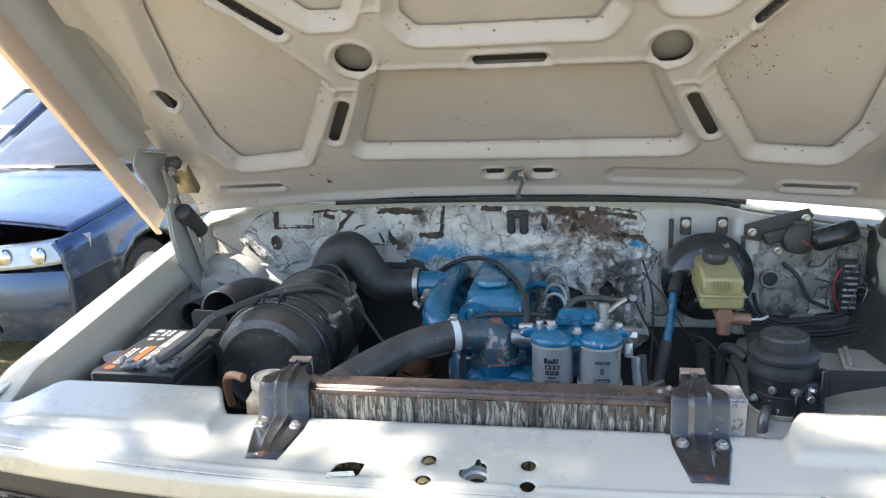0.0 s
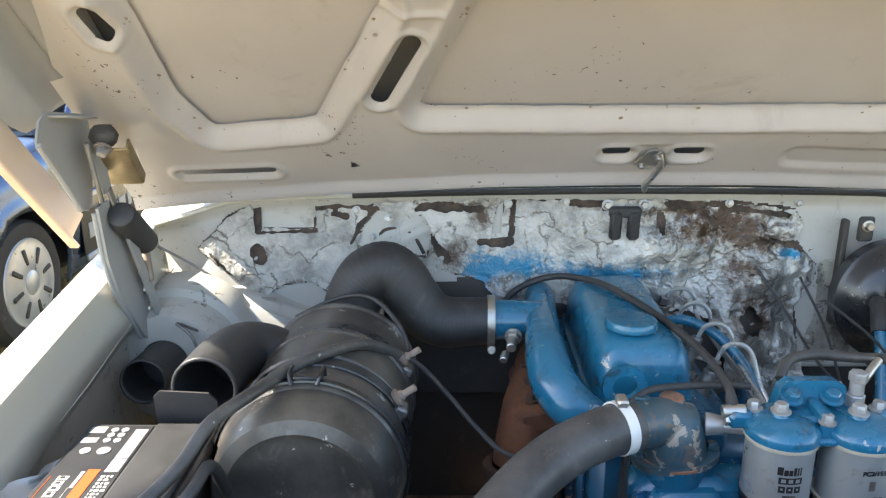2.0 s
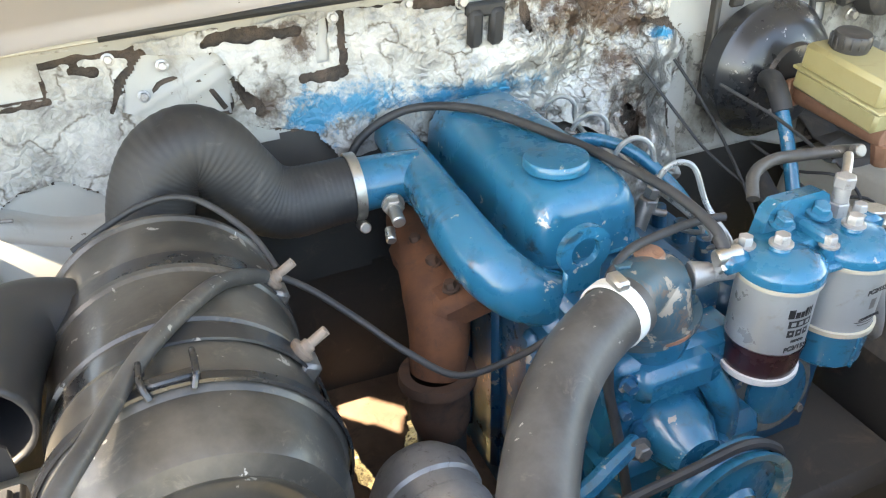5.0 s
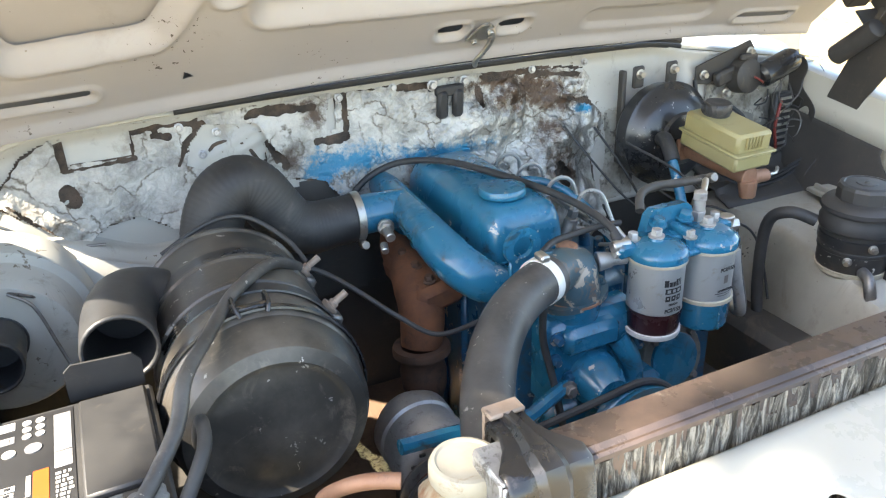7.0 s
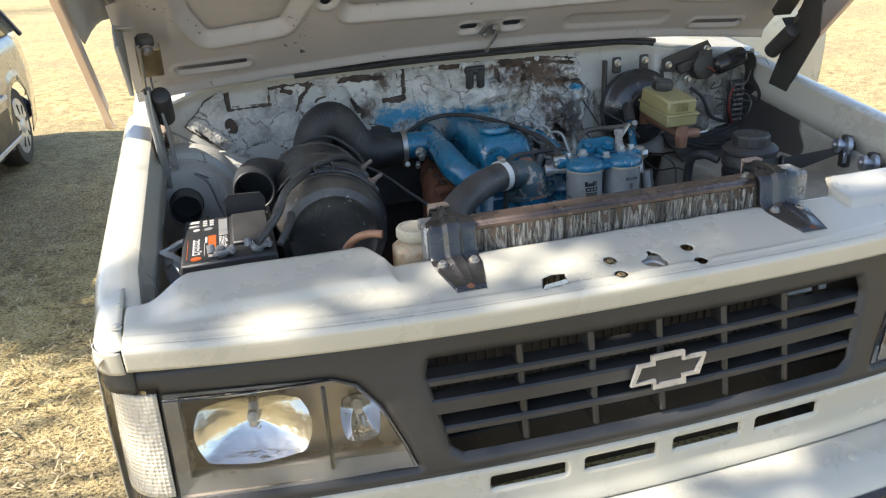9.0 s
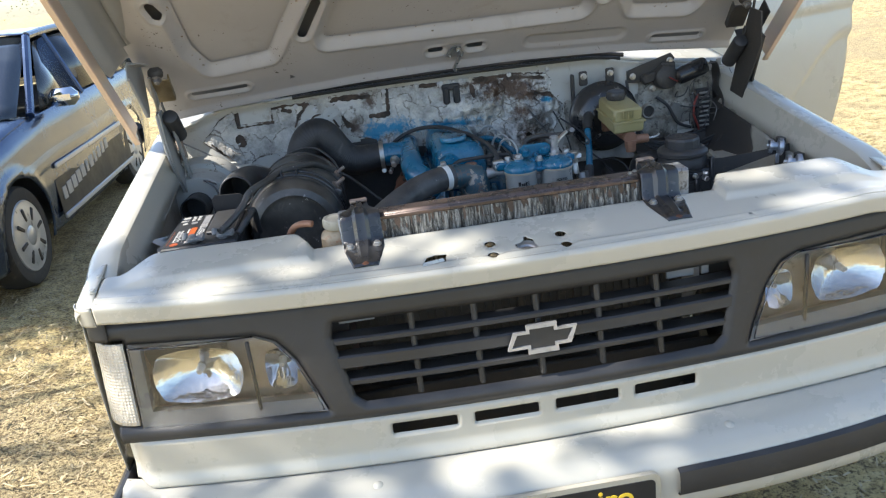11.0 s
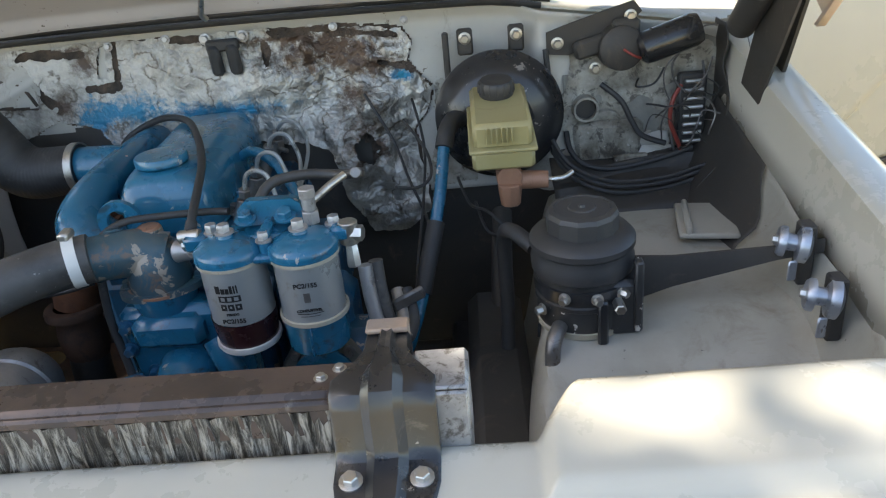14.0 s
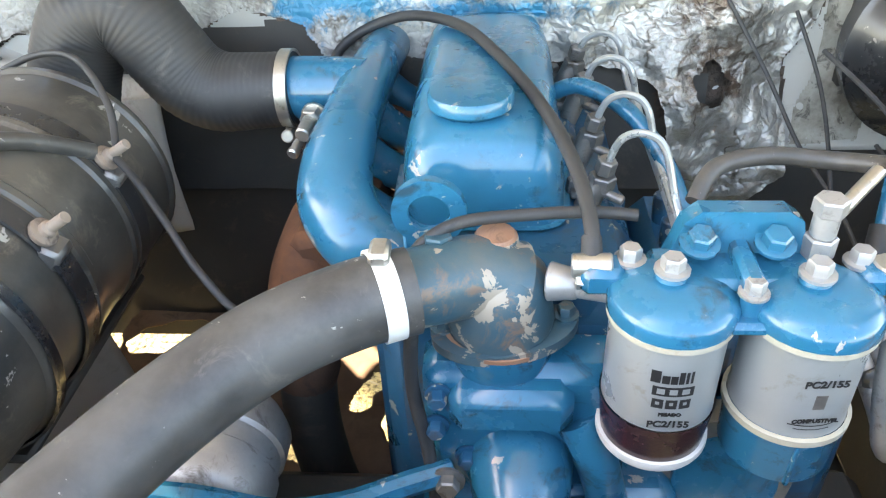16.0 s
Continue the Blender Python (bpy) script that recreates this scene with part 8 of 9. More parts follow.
# ---- right wheel-house, horns, firewall fittings ----
def build_right_side():
    X, Y = np.meshgrid(np.linspace(0.43, 0.935, 56), np.linspace(0.40, 1.16, 60), indexing="ij")
    Z = 0.935 - 1.1 * np.maximum(0.74 - Y, 0) ** 2 * 1.4 - 0.06 * np.maximum(Y - 0.95, 0)
    edge = 0.486 + 0.035 * np.sin((Y - 0.62) * 5) + 0.05 * sm(Y, 0.74, 0.95)
    Z = Z - 0.32 * (1 - sm(X, edge - 0.03, edge + 0.05)) + 0.03 * sm(X, 0.86, 0.93) + 0.003 * wavy(X, Y, 11, 41)
    Z = Z - 0.006 * np.exp(-(sd_slot(X, Y, (0.66, 0.55), (0.86, 0.55), 0.0) / 0.008) ** 2)
    part("wheel_house", Geo().sheet(np.stack([X, Y, Z], -1)), m_housing, truck, "dusty cream wheel-house panel inside the bay", sharp=50, thick=0.0015, recalc=False)
    g = Geo().box((0.835, 0.940, 0.952), (0.095, 0.125, 0.010), 0.003, Euler((0, 0, radians(-10))).to_matrix())
    g.box((0.803, 0.940, 0.962), (0.010, 0.115, 0.014), 0.003, Euler((0, 0, radians(-10))).to_matrix())
    part("access_plate", g, m_housing, truck, "folded cream access plate")
    X, Y = np.meshgrid(np.linspace(-0.93, -0.52, 30), np.linspace(0.36, 1.05, 40), indexing="ij")
    Z = 0.80 - 0.5 * np.maximum(0.66 - Y, 0) ** 2 + 0.05 * sm(-X, 0.80, 0.93) - 0.25 * (1 - sm(-X, 0.56, 0.62)) + 0.004 * wavy(X, Y, 10, 42)
    part("wheel_house", Geo().sheet(np.stack([X, Y, Z], -1)), m_bay, truck, "dusty cream wheel-house panel under the battery", sharp=50, thick=0.0015, recalc=False)
    # horns
    m_horn = worn("grey_blue_zinc", (0.34, 0.37, 0.42), (0.46, 0.48, 0.50), 0.35, 0.7, 20, 160, 0.8, (0.06, 0.05, 0.05), 0.58, 0.12, 0.2)
    for (x, y, z) in ((0.868, 0.690, 1.035), (0.868, 0.590, 1.010)):
        t = thing("horn", (x, y, z - 0.05), "small grey disc horn on a black bracket", "horn", "horns on the fender wall")
        part("horn_disc", Geo().lathe([(0, 0.020), (0.018, 0.020), (0.021, 0.016), (0.021, 0.010), (0.012, 0.008), (0.012, -0.004), (0.024, -0.006), (0.026, -0.010), (0.026, -0.018), (0.016, -0.023), (0, -0.024)], (x + 0.005, y, z), (-0.93, 0.28, 0.12), 30), m_horn, t)
        part("horn_bracket", Geo().box((x + 0.024, y + 0.006, z - 0.02), (0.02, 0.028, 0.09), 0.003), m_chassis, t)
        part("horn_nut", Geo().bolt((x - 0.006, y + 0.003, z + 0.002), (-0.93, 0.28, 0.12), 0.006, 0.012), m_steel, t)
        part("horn_tag", Geo().box((x - 0.002, y - 0.024, z - 0.03), (0.012, 0.004, 0.030), 0.002), m_horn, t)
    # wiper motor
    t = thing("wiper_motor", (0.75, 1.19, 1.15), "black wiper motor with linkage bracket on the firewall", "wiper motor")
    part("motor_can", Geo().lathe([(0, 0), (0.020, 0), (0.029, 0.008), (0.030, 0.020), (0.030, 0.100), (0.026, 0.112), (0.010, 0.116), (0, 0.116)], (0.765, 1.165, 1.192), (0.94, 0.02, 0.28), 26), m_blackpaint, t)
    g = Geo().lathe([(0, 0.03), (0.032, 0.03), (0.040, 0.024), (0.042, 0.0), (0.042, -0.01)], (0.735, 1.188, 1.196), (0, -1, 0.1), 24)
    g.box((0.70, 1.19, 1.205), (0.10, 0.022, 0.034), 0.006, Euler((0, radians(-14), 0)).to_matrix())
    g.box((0.745, 1.185, 1.228), (0.05, 0.02, 0.04), 0.006)
    part("gearbox", g, m_chassis, t)
    part("motor_bracket", Geo().prism([(-0.02, -0.02), (0.02, -0.025), (0.12, 0.01), (0.155, 0.045), (0.140, 0.065), (0.03, 0.035), (-0.02, 0.02)], (0.622, 1.205, 1.210), (1, 0, 0), (0, 0, 1), 0.004), m_chassis, t)
    for p in ((0.622, 1.198, 1.210), (0.754, 1.192, 1.250), (0.69, 1.19, 1.160)):
        part("bolt", Geo().bolt(p, (0, -1, 0), 0.008, 0.010), m_steel, t)
    # fuse block
    t = thing("fuse_block", (0.875, 1.185, 1.00), "black fuse block with a row of bright fuses", "fuse block")
    part("base", Geo().box((0.868, 1.180, 1.070), (0.052, 0.022, 0.14), 0.004), m_plastic, t)
    for i in range(8):
        part("fuse", Geo().cyl((0.850, 1.163, 1.012 + 0.0165 * i), (0.886, 1.163, 1.012 + 0.0165 * i), 0.0040, None, 8), m_steel, t)
    # grommet, covers, hose stub
    t = thing("heater_pipe_stub", (0.672, 1.18, 1.06), "round grey stub and flange on the firewall", "pipe")
    part("flange", Geo().lathe([(0.020, -0.01), (0.020, 0.022), (0.024, 0.022), (0.026, 0.0), (0.044, -0.002), (0.046, -0.01)], (0.672, 1.200, 1.083), (0, -1, 0.05), 26), m_soiled, t)
    # dark disc fills the open stub in place of its inner shade
    part("bore", Geo().cyl((0.672, 1.196, 1.083), (0.672, 1.190, 1.083), 0.0195, None, 22), m_chassis, t, "dark disc for the shade in the stub")
    part("flange_cover", Geo().lathe([(0, 0.006), (0.030, 0.006), (0.034, 0.0), (0.034, -0.01)], (0.712, 1.196, 1.045), (0, -1, 0.05), 24), m_soiled, t)
    g = Geo().box((0.715, 1.192, 1.015), (0.135, 0.03, 0.085), 0.012)
    part("blower_cover", g, m_soiled, truck, "soiled square blower cover on the firewall")
    for pts in ([(0.635, 1.19, 1.04), (0.640, 1.165, 1.01), (0.665, 1.15, 0.985), (0.72, 1.145, 0.975), (0.80, 1.15, 0.985), (0.87, 1.16, 1.0)],
                [(0.70, 1.185, 1.13), (0.735, 1.17, 1.10), (0.755, 1.165, 1.06), (0.775, 1.165, 1.03), (0.82, 1.165, 1.01)],
                [(0.60, 1.20, 1.20), (0.605, 1.19, 1.12), (0.603, 1.185, 1.05), (0.61, 1.18, 1.0)]):
        hose_thing("wiring_loom", pts, 0.0055, m_rubber, "taped black cable loop on the firewall", 8, 6, "cable")
    part("blower_tab", Geo().box((0.755, 1.168, 0.985), (0.065, 0.012, 0.016), 0.003), m_soiled, truck)
    # oily film of dirt over the corner behind motor and fuses
    X, Z = np.meshgrid(np.linspace(0.60, 0.955, 110), np.linspace(0.935, 1.235, 100), indexing="ij")

    def film(a, b):
        f = -sd_poly(a, b, [(0.615, 0.94), (0.95, 0.94), (0.95, 1.17), (0.90, 1.20), (0.84, 1.17), (0.79, 1.20), (0.70, 1.17), (0.645, 1.19), (0.625, 1.10), (0.632, 1.02)])
        f = np.minimum(f, np.hypot(a - 0.672, b - 1.083) - 0.022)
        return f + 0.010 * wavy(a, b, 28, 71) + 0.005 * wavy(a, b, 90, 72)
    X, Z, keep = cut(X, Z, film, 0.0032)
    Y = fw_y(X, Z) - 0.0050 - 0.002 * wavy(X, Z, 12, 6) - 0.0012 * wavy(X, Z, 120, 73)
    part("dirt_crust", Geo().sheet(np.stack([X, Y, Z], -1), keep), m_soiled, truck, "oily crust of dirt on the firewall", recalc=False)
    X, Z = np.meshgrid(np.linspace(0.355, 0.47, 50), np.linspace(0.93, 1.17, 90), indexing="ij")
    edge = sd_poly(X, Z, [(0.365, 0.935), (0.46, 0.935), (0.455, 1.06), (0.43, 1.15), (0.395, 1.14), (0.38, 1.06)]) + 0.006 * wavy(X, Z, 45, 75)
    Y = fw_y(X, Z) - 0.0045 - 0.0012 * wavy(X, Z, 110, 76)
    part("dirt_crust", Geo().sheet(np.stack([X, Y, Z], -1), ((edge[:-1, :-1] + edge[1:, 1:]) / 2) < 0), m_soiled, truck, "oily crust of dirt on the firewall", recalc=False)
    # clip bracket on the foil
    t = thing("cable_clip", (-0.012, 1.262, 1.20), "black two-pronged clip bolted to the firewall", "clip")
    g = Geo()
    for x in (-0.032, 0.004):
        g.box((x, 1.250, 1.222), (0.024, 0.018, 0.060), 0.006, Euler((radians(6), 0, 0)).to_matrix())
    g.box((-0.014, 1.252, 1.250), (0.064, 0.016, 0.022), 0.004)
    g.box((-0.050, 1.262, 1.258), (0.016, 0.006, 0.016), 0.003)
    g.box((0.026, 1.262, 1.258), (0.016, 0.006, 0.016), 0.003)
    part("clip_body", g, m_rubber, t)
    for x in (-0.048, 0.026):
        part("bolt", Geo().bolt((x, 1.262, 1.262), (0, -1, 0.1), 0.008, 0.008), m_alloy, t)
    for x, z in ((-0.246, 1.262), (-0.522, 1.196), (-0.49, 1.232), (0.338, 1.262), (-0.13, 1.266), (0.20, 1.262), (-0.555, 1.25)):
        g = Geo().bolt((x, float(fw_y(x, z)) - 0.006, z), (0, -1, 0.16), 0.006, 0.006)
        part("firewall_bolt", g, m_alloy, truck)


build_right_side()


def build_wires():
    rs = random.Random(4)
    t = thing("wiring_harness", (0.80, 1.17, 0.95), "tangled dark wires round the fuse block", "wiring")
    for k in range(18):
        x0, z0 = rs.uniform(0.80, 0.94), rs.uniform(0.98, 1.20)
        pts = [(x0, 1.178, z0)]
        ang = rs.uniform(0, 6.28)
        for q in range(rs.randint(3, 6)):
            ang += rs.uniform(-1.3, 1.3)
            x0 = min(max(x0 + 0.030 * math.cos(ang), 0.76), 0.955)
            z0 = min(max(z0 + 0.035 * math.sin(ang), 0.93), 1.23)
            pts.append((x0, 1.172 - rs.uniform(0.0, 0.035), z0))
        mat = rs.choice([m_rubber, m_rubber, m_hosegrey, m_chassis, m_darksteel])
        part("wire", Geo().tube(pts, rs.uniform(0.0010, 0.0024), 6, 5), mat, t)
    part("wire", Geo().tube([(0.842, 1.155, 1.125), (0.825, 1.145, 1.10), (0.822, 1.145, 1.06), (0.838, 1.150, 1.02), (0.846, 1.155, 1.00)], 0.004, 8, 6), m_red, t, "red wire")
    part("wire", Geo().tube([(0.735, 1.15, 1.200), (0.75, 1.142, 1.190), (0.765, 1.15, 1.182)], 0.0025, 8, 6), m_red, t, "red wire")
    for dz in (0.0, 0.012, 0.022):
        part("loom", Geo().tube([(0.60, 1.12, 1.03 + dz), (0.63, 1.10, 0.985 + dz), (0.70, 1.08, 0.955 + dz), (0.80, 1.09, 0.950 + dz), (0.88, 1.10, 0.965 + dz), (0.94, 1.08, 0.98 + dz)], 0.0040, 8, 6), m_rubber, t,
             "taped black loom")
    t = thing("speedometer_cable", (0.36, 1.1, 0.95), "thin dark cables below the brake booster", "cable")
    for pts in ([(0.34, 1.23, 1.12), (0.36, 1.15, 1.05), (0.355, 1.05, 0.98), (0.34, 0.95, 0.90), (0.33, 0.86, 0.80)],
                [(0.25, 1.22, 1.14), (0.30, 1.17, 1.06), (0.33, 1.10, 1.00), (0.36, 1.02, 0.96), (0.37, 0.95, 0.93)],
                [(0.42, 1.10, 1.0), (0.44, 1.02, 0.98), (0.47, 0.96, 0.99), (0.50, 0.93, 0.96), (0.49, 0.90, 0.90)],
                [(0.45, 1.05, 0.97), (0.47, 0.98, 0.94), (0.52, 0.93, 0.95), (0.55, 0.90, 0.90), (0.54, 0.85, 0.80)],
                [(0.33, 0.86, 1.09), (0.36, 0.90, 1.07), (0.38, 0.95, 1.07), (0.37, 1.02, 1.09), (0.33, 1.10, 1.12)]):
        part("cable", Geo().tube(pts, 0.0027, 8, 6), m_rubber, t)
    part("clutch_lever", Geo().box((0.335, 0.79, 0.93), (0.055, 0.010, 0.022), 0.004, Euler((0, radians(-18), 0.3)).to_matrix()), m_darksteel, t, "bare metal clutch lever")
    part("steering_column", Geo().cyl((0.50, 1.15, 0.90), (0.46, 0.70, 0.62), 0.02), m_chassis, t)


build_wires()


# ---- chassis under the bay ----
TORN = [((-0.565, 1.34), (-0.50, 1.36), 0.024), ((-0.344, 1.10), (-0.313, 0.955), 0.013), ((-0.19, 1.02), (-0.185, 0.985), 0.017), ((-0.30, 1.45), (-0.22, 1.56), 0.022),
        ((-0.20, 1.16), (-0.24, 1.05), 0.014), ((-0.62, 1.17), (-0.55, 1.19), 0.036)]
def build_chassis():
    for s in (-1, 1):
        part("chassis_rail", Geo().box((s * 0.41, 1.05, 0.52), (0.07, 1.7, 0.13), 0.008), m_chassis, truck, "black chassis rail")
    part("cross_member", Geo().box((0, 1.30, 0.48), (0.80, 0.10, 0.08), 0.01), m_chassis, truck, "black cross member")
    g = Geo().box((0, 0.62, 0.48), (0.80, 0.14, 0.09), 0.01)
    part("cross_member", g, m_chassis, truck, "black cross member")
    part("radiator_support", Geo().box((0.0, 0.33, 0.62), (0.94, 0.03, 0.10), 0.006), m_chassis, truck, "black radiator support")
    for s in (-1, 1):
        part("support_post", Geo().box((s * 0.50, 0.30, 0.86), (0.05, 0.03, 0.34), 0.006), m_chassis, truck)
        part("lamp_backing", Geo().box((s * 0.72, 0.26, 0.84), (0.42, 0.02, 0.24), 0.006), m_chassis, truck)
    # added torn sheet on the rail: hides lit ground except through its holes
    X, Y = np.meshgrid(np.linspace(-0.68, -0.10, 146), np.linspace(0.52, 1.64, 281), indexing="ij")

    def torn(a, b):
        f = np.minimum(np.minimum(a + 0.67, -0.11 - a), np.minimum(b - 0.53, 1.63 - b))
        for p, q, r in TORN:
            f = np.minimum(f, sd_slot(a, b, p, q, r))
        return f + 0.007 * wavy(a, b, 42, 5) + 0.004 * wavy(a, b, 120, 6)
    X, Y, keep = cut(X, Y, torn, 0.004)
    Z = 0.592 + 0.006 * wavy(X, Y, 9, 51) + 0.003 * wavy(X, Y, 31, 52)
    part("ground_screen", Geo().sheet(np.stack([X, Y, Z], -1), keep), m_shield, truck, "torn rusty brown sheet added to hide lit ground", sharp=60, thick=0.002, recalc=False)
    g = Geo().box((0.47, 0.78, 0.70), (0.10, 0.5, 0.20), 0.02)
    part("steering_box", g, m_chassis, truck)
    for s in (-1, 1):
        wh = Geo().lathe([(0.20, -0.09), (0.33, -0.085), (0.355, -0.06), (0.36, 0.0), (0.355, 0.06), (0.33, 0.085), (0.20, 0.09)], (s * 0.90, 0.82, 0.36), (1, 0, 0), 36)
        w = part("wheel", wh, m_tyre, truck, "worn black truck tyre")
        part("rim", Geo().lathe([(0, 0.03), (0.08, 0.03), (0.12, 0.0), (0.20, 0.02), (0.205, 0.08)], (s * 0.90, 0.82, 0.36), (s, 0, 0), 30), m_darksteel, w)
    # open front door, swung wide; built along x from its hinge, then turned
    d = thing("open_door", (0.0, 0.0, 0.55), "cream cab door standing wide open", "car door")
    A, B = np.meshgrid(np.linspace(0, 1, 70), np.linspace(0, 1, 60), indexing="ij")
    X = 1.15 * A - 0.09 * (1 - B) ** 1.5 * A
    Z = 0.555 + 0.79 * B
    Y = -0.045 * np.sin(B * 3.14) - 0.022 * sm(B - 0.10 - 0.62 * sm(A, 0.35, 0.97), -0.05, 0.03) - 0.012 * sm(B, 0.86, 0.90)
    part("outer_panel", Geo().sheet(np.stack([X, Y, Z], -1)), m_paint, d, sharp=50, thick=0.03, recalc=False)
    part("rub_strip", Geo().box((0.52, 0.006, 0.49), (1.02, 0.02, 0.13), 0.006), m_trim, d, "ribbed dark lower strip")
    for k in range(4):
        part("strip_rib", Geo().box((0.52, -0.007, 0.445 + 0.030 * k), (1.02, 0.008, 0.012), 0.003), m_trim, d)
    part("door_handle", Geo().box((0.98, -0.022, 1.290), (0.16, 0.03, 0.028), 0.006), m_trim, d, "black door handle")
    part("door_lock", Geo().lathe([(0, 0.010), (0.014, 0.009), (0.020, 0)], (1.065, -0.030, 0.965), (0, -1, 0), 16), m_steel, d, "round metal lock")
    part("window_frame", Geo().tube([(0.02, 0.0, 1.33), (0.16, 0.02, 1.62), (0.32, 0.04, 1.80), (1.04, 0.06, 1.80), (1.14, 0.04, 1.34)], 0.016, 10, 6), m_paint, d)
    part("door_glass", Geo().prism([(0, 0), (1.10, 0.0), (1.02, 0.46), (0.28, 0.46)], (0.03, 0.02, 1.335), (1, 0.0, 0), (0, 0.08, 1), 0.004), m_carglass, d)
    part("mirror_arm", Geo().box((0.06, -0.08, 1.36), (0.05, 0.12, 0.03), 0.008), m_trim, d)
    part("mirror", Geo().box((0.14, -0.15, 1.42), (0.17, 0.05, 0.13), 0.02), m_trim, d, "black door mirror")
    d.location = (0.985, 1.80, 0.55)
    d.rotation_euler = (0, 0, radians(21.5))


build_chassis()

# ---- the parked car beside the pickup ----
def build_car(origin, name, label, paint, with_decal):
    t = thing(name, origin, label, "car")
    ox, oy, oz = origin            # ground point under the front of the side that faces the pickup
    def P(a, s, z):
        return (ox - a, oy + s, oz + z)
    # a: inwards from that side, s: rearwards from the nose
    n = 120
    s = np.linspace(0.0, 4.15, n)
    belt = np.interp(s, [0, 0.05, 0.25, 0.9, 1.25, 3.6, 4.05, 4.15], [0.735, 0.765, 0.81, 0.90, 0.94, 0.98, 0.96, 0.88])
    half = np.interp(s, [0, 0.08, 0.3, 0.8, 2.0, 3.6, 4.05, 4.15], [0.73, 0.765, 0.80, 0.815, 0.825, 0.81, 0.74, 0.66])
    W = 0.825
    # side skins with wheel arches cut out
    for far in (False, True):
        S, B = np.meshgrid(s, np.linspace(0, 1, 26), indexing="ij")
        bel, hf = np.interp(S, s, belt), np.interp(S, s, half)
        Z = 0.20 + (bel - 0.20) * B
        def arch(a, b):
            return np.minimum(np.hypot(a - 0.66, b - 0.31) - 0.345, np.hypot(a - 3.13, b - 0.31) - 0.345)
        S2, Z2, keep = cut(S, Z, arch, 0.034)
        hf = np.interp(S2, s, half)
        bb = (Z2 - 0.20) / (np.interp(S2, s, belt) - 0.20)
        bulge = 0.035 * np.sin(np.clip(bb, 0, 1) * 3.14) - 0.05 * (bb > 0.9) * (bb - 0.9) * 6 + 0.012 * np.exp(-((bb - 0.62) / 0.03) ** 2)
        flare = 0.018 * np.exp(-((arch(S2, Z2) - 0.02) / 0.03) ** 2)
        a = W - hf - bulge - flare
        if far:
            a = 2 * W - a
        part("body_side", Geo().sheet(np.stack([ox - a, oy + S2, oz + Z2], -1), keep), paint, t, sharp=40, thick=0.004, recalc=False)
    # bonnet, roof and deck across
    def across(s0, s1, zf, name, mat, n1=16, crown=0.03, inset=0.03):
        ss = np.linspace(s0, s1, n1)
        rows = []
        for q in ss:
            h = np.interp(q, s, half) - inset
            rows.append([P(W + h * u, q, zf(q) + crown * (1 - u * u)) for u in np.linspace(-1, 1, 20)])
        return part(name, Geo().sheet(np.array(rows)), mat, t, sharp=40, thick=0.004, recalc=False)
    bz = lambda q: float(np.interp(q, s, belt))
    across(0.12, 1.22, lambda q: bz(q) + 0.0, "bonnet", paint, 20, 0.05, 0.025)
    across(0.0, 0.02, lambda q: 0.40, "nose", paint, 4, 0.0, 0.0)
    across(1.95, 3.55, lambda q: 1.42 - 0.03 * ((q - 2.4) / 1.2) ** 2, "roof", paint, 14, 0.03, 0.17)
    across(3.9, 4.14, lambda q: bz(q) + 0.0, "tailgate", paint, 6, 0.02, 0.03)
    # screens
    def quad(name, a0, a1, s0, z0, b0, b1, s1, z1, mat, bulge=0.03):
        A, B = np.meshgrid(np.linspace(0, 1, 14), np.linspace(0, 1, 8), indexing="ij")
        lo, hi = a0 + (a1 - a0) * A, b0 + (b1 - b0) * A
        X = ox - (lo + (hi - lo) * B)
        Y = oy + s0 + (s1 - s0) * B - bulge * np.sin(A * 3.14)
        Z = oz + z0 + (z1 - z0) * B
        return part(name, Geo().sheet(np.stack([X, Y, Z], -1)), mat, t, thick=0.004, recalc=False)
    quad("windscreen", 0.08, 2 * W - 0.08, 1.16, 0.95, 0.20, 2 * W - 0.20, 1.98, 1.41, m_carglass, 0.10)
    quad("rear_screen", 0.10, 2 * W - 0.10, 3.98, 0.98, 0.22, 2 * W - 0.22, 3.55, 1.38, m_carglass, -0.06)
    for a0, a1 in ((0.025, 0.185), (2 * W - 0.025, 2 * W - 0.185)):
        for nm, poly in (("side_window", [(1.42, 0.955), (2.25, 0.965), (2.22, 1.38), (1.98, 1.36)]), ("side_window", [(2.33, 0.968), (3.10, 0.975), (3.02, 1.385), (2.31, 1.38)]),
                         ("side_window", [(3.18, 0.978), (3.85, 0.98), (3.55, 1.33), (3.12, 1.38)])):
            v = []
            for q, z in poly:
                k = (z - 0.95) / 0.45
                v.append(P(a0 + (a1 - a0) * k, q, z))
            part(nm, Geo().add(v, [(0, 1, 2, 3)]), m_carglass, t, thick=0.004)
        for q0, q1 in ((1.24, 1.95), (2.29, 2.265), (3.14, 3.07), (3.95, 3.55)):
            part("pillar", Geo().tube([P(a0, q0, 0.94), P((a0 + a1) / 2, (q0 + q1) / 2, 1.17), P(a1, q1, 1.40)], 0.022 if q0 != 1.24 else 0.028, 8, 4), paint, t)
        part("roof_rail", Geo().tube([P(a1 - (0.005 if a0 < W else -0.005), 1.95, 1.41), P(a1, 2.6, 1.43), P(a1, 3.55, 1.40)], 0.026, 8, 5), paint, t)
    # bumper, lamps, grille
    rows = []
    for u in np.linspace(-1, 1, 30):
        hf = 0.80
        rows.append([P(W + hf * u, 0.17 * abs(u) ** 4 + d, z) for d, z in ((0.04, 0.60), (-0.02, 0.57), (-0.05, 0.47), (-0.05, 0.32), (-0.02, 0.20), (0.05, 0.17))])
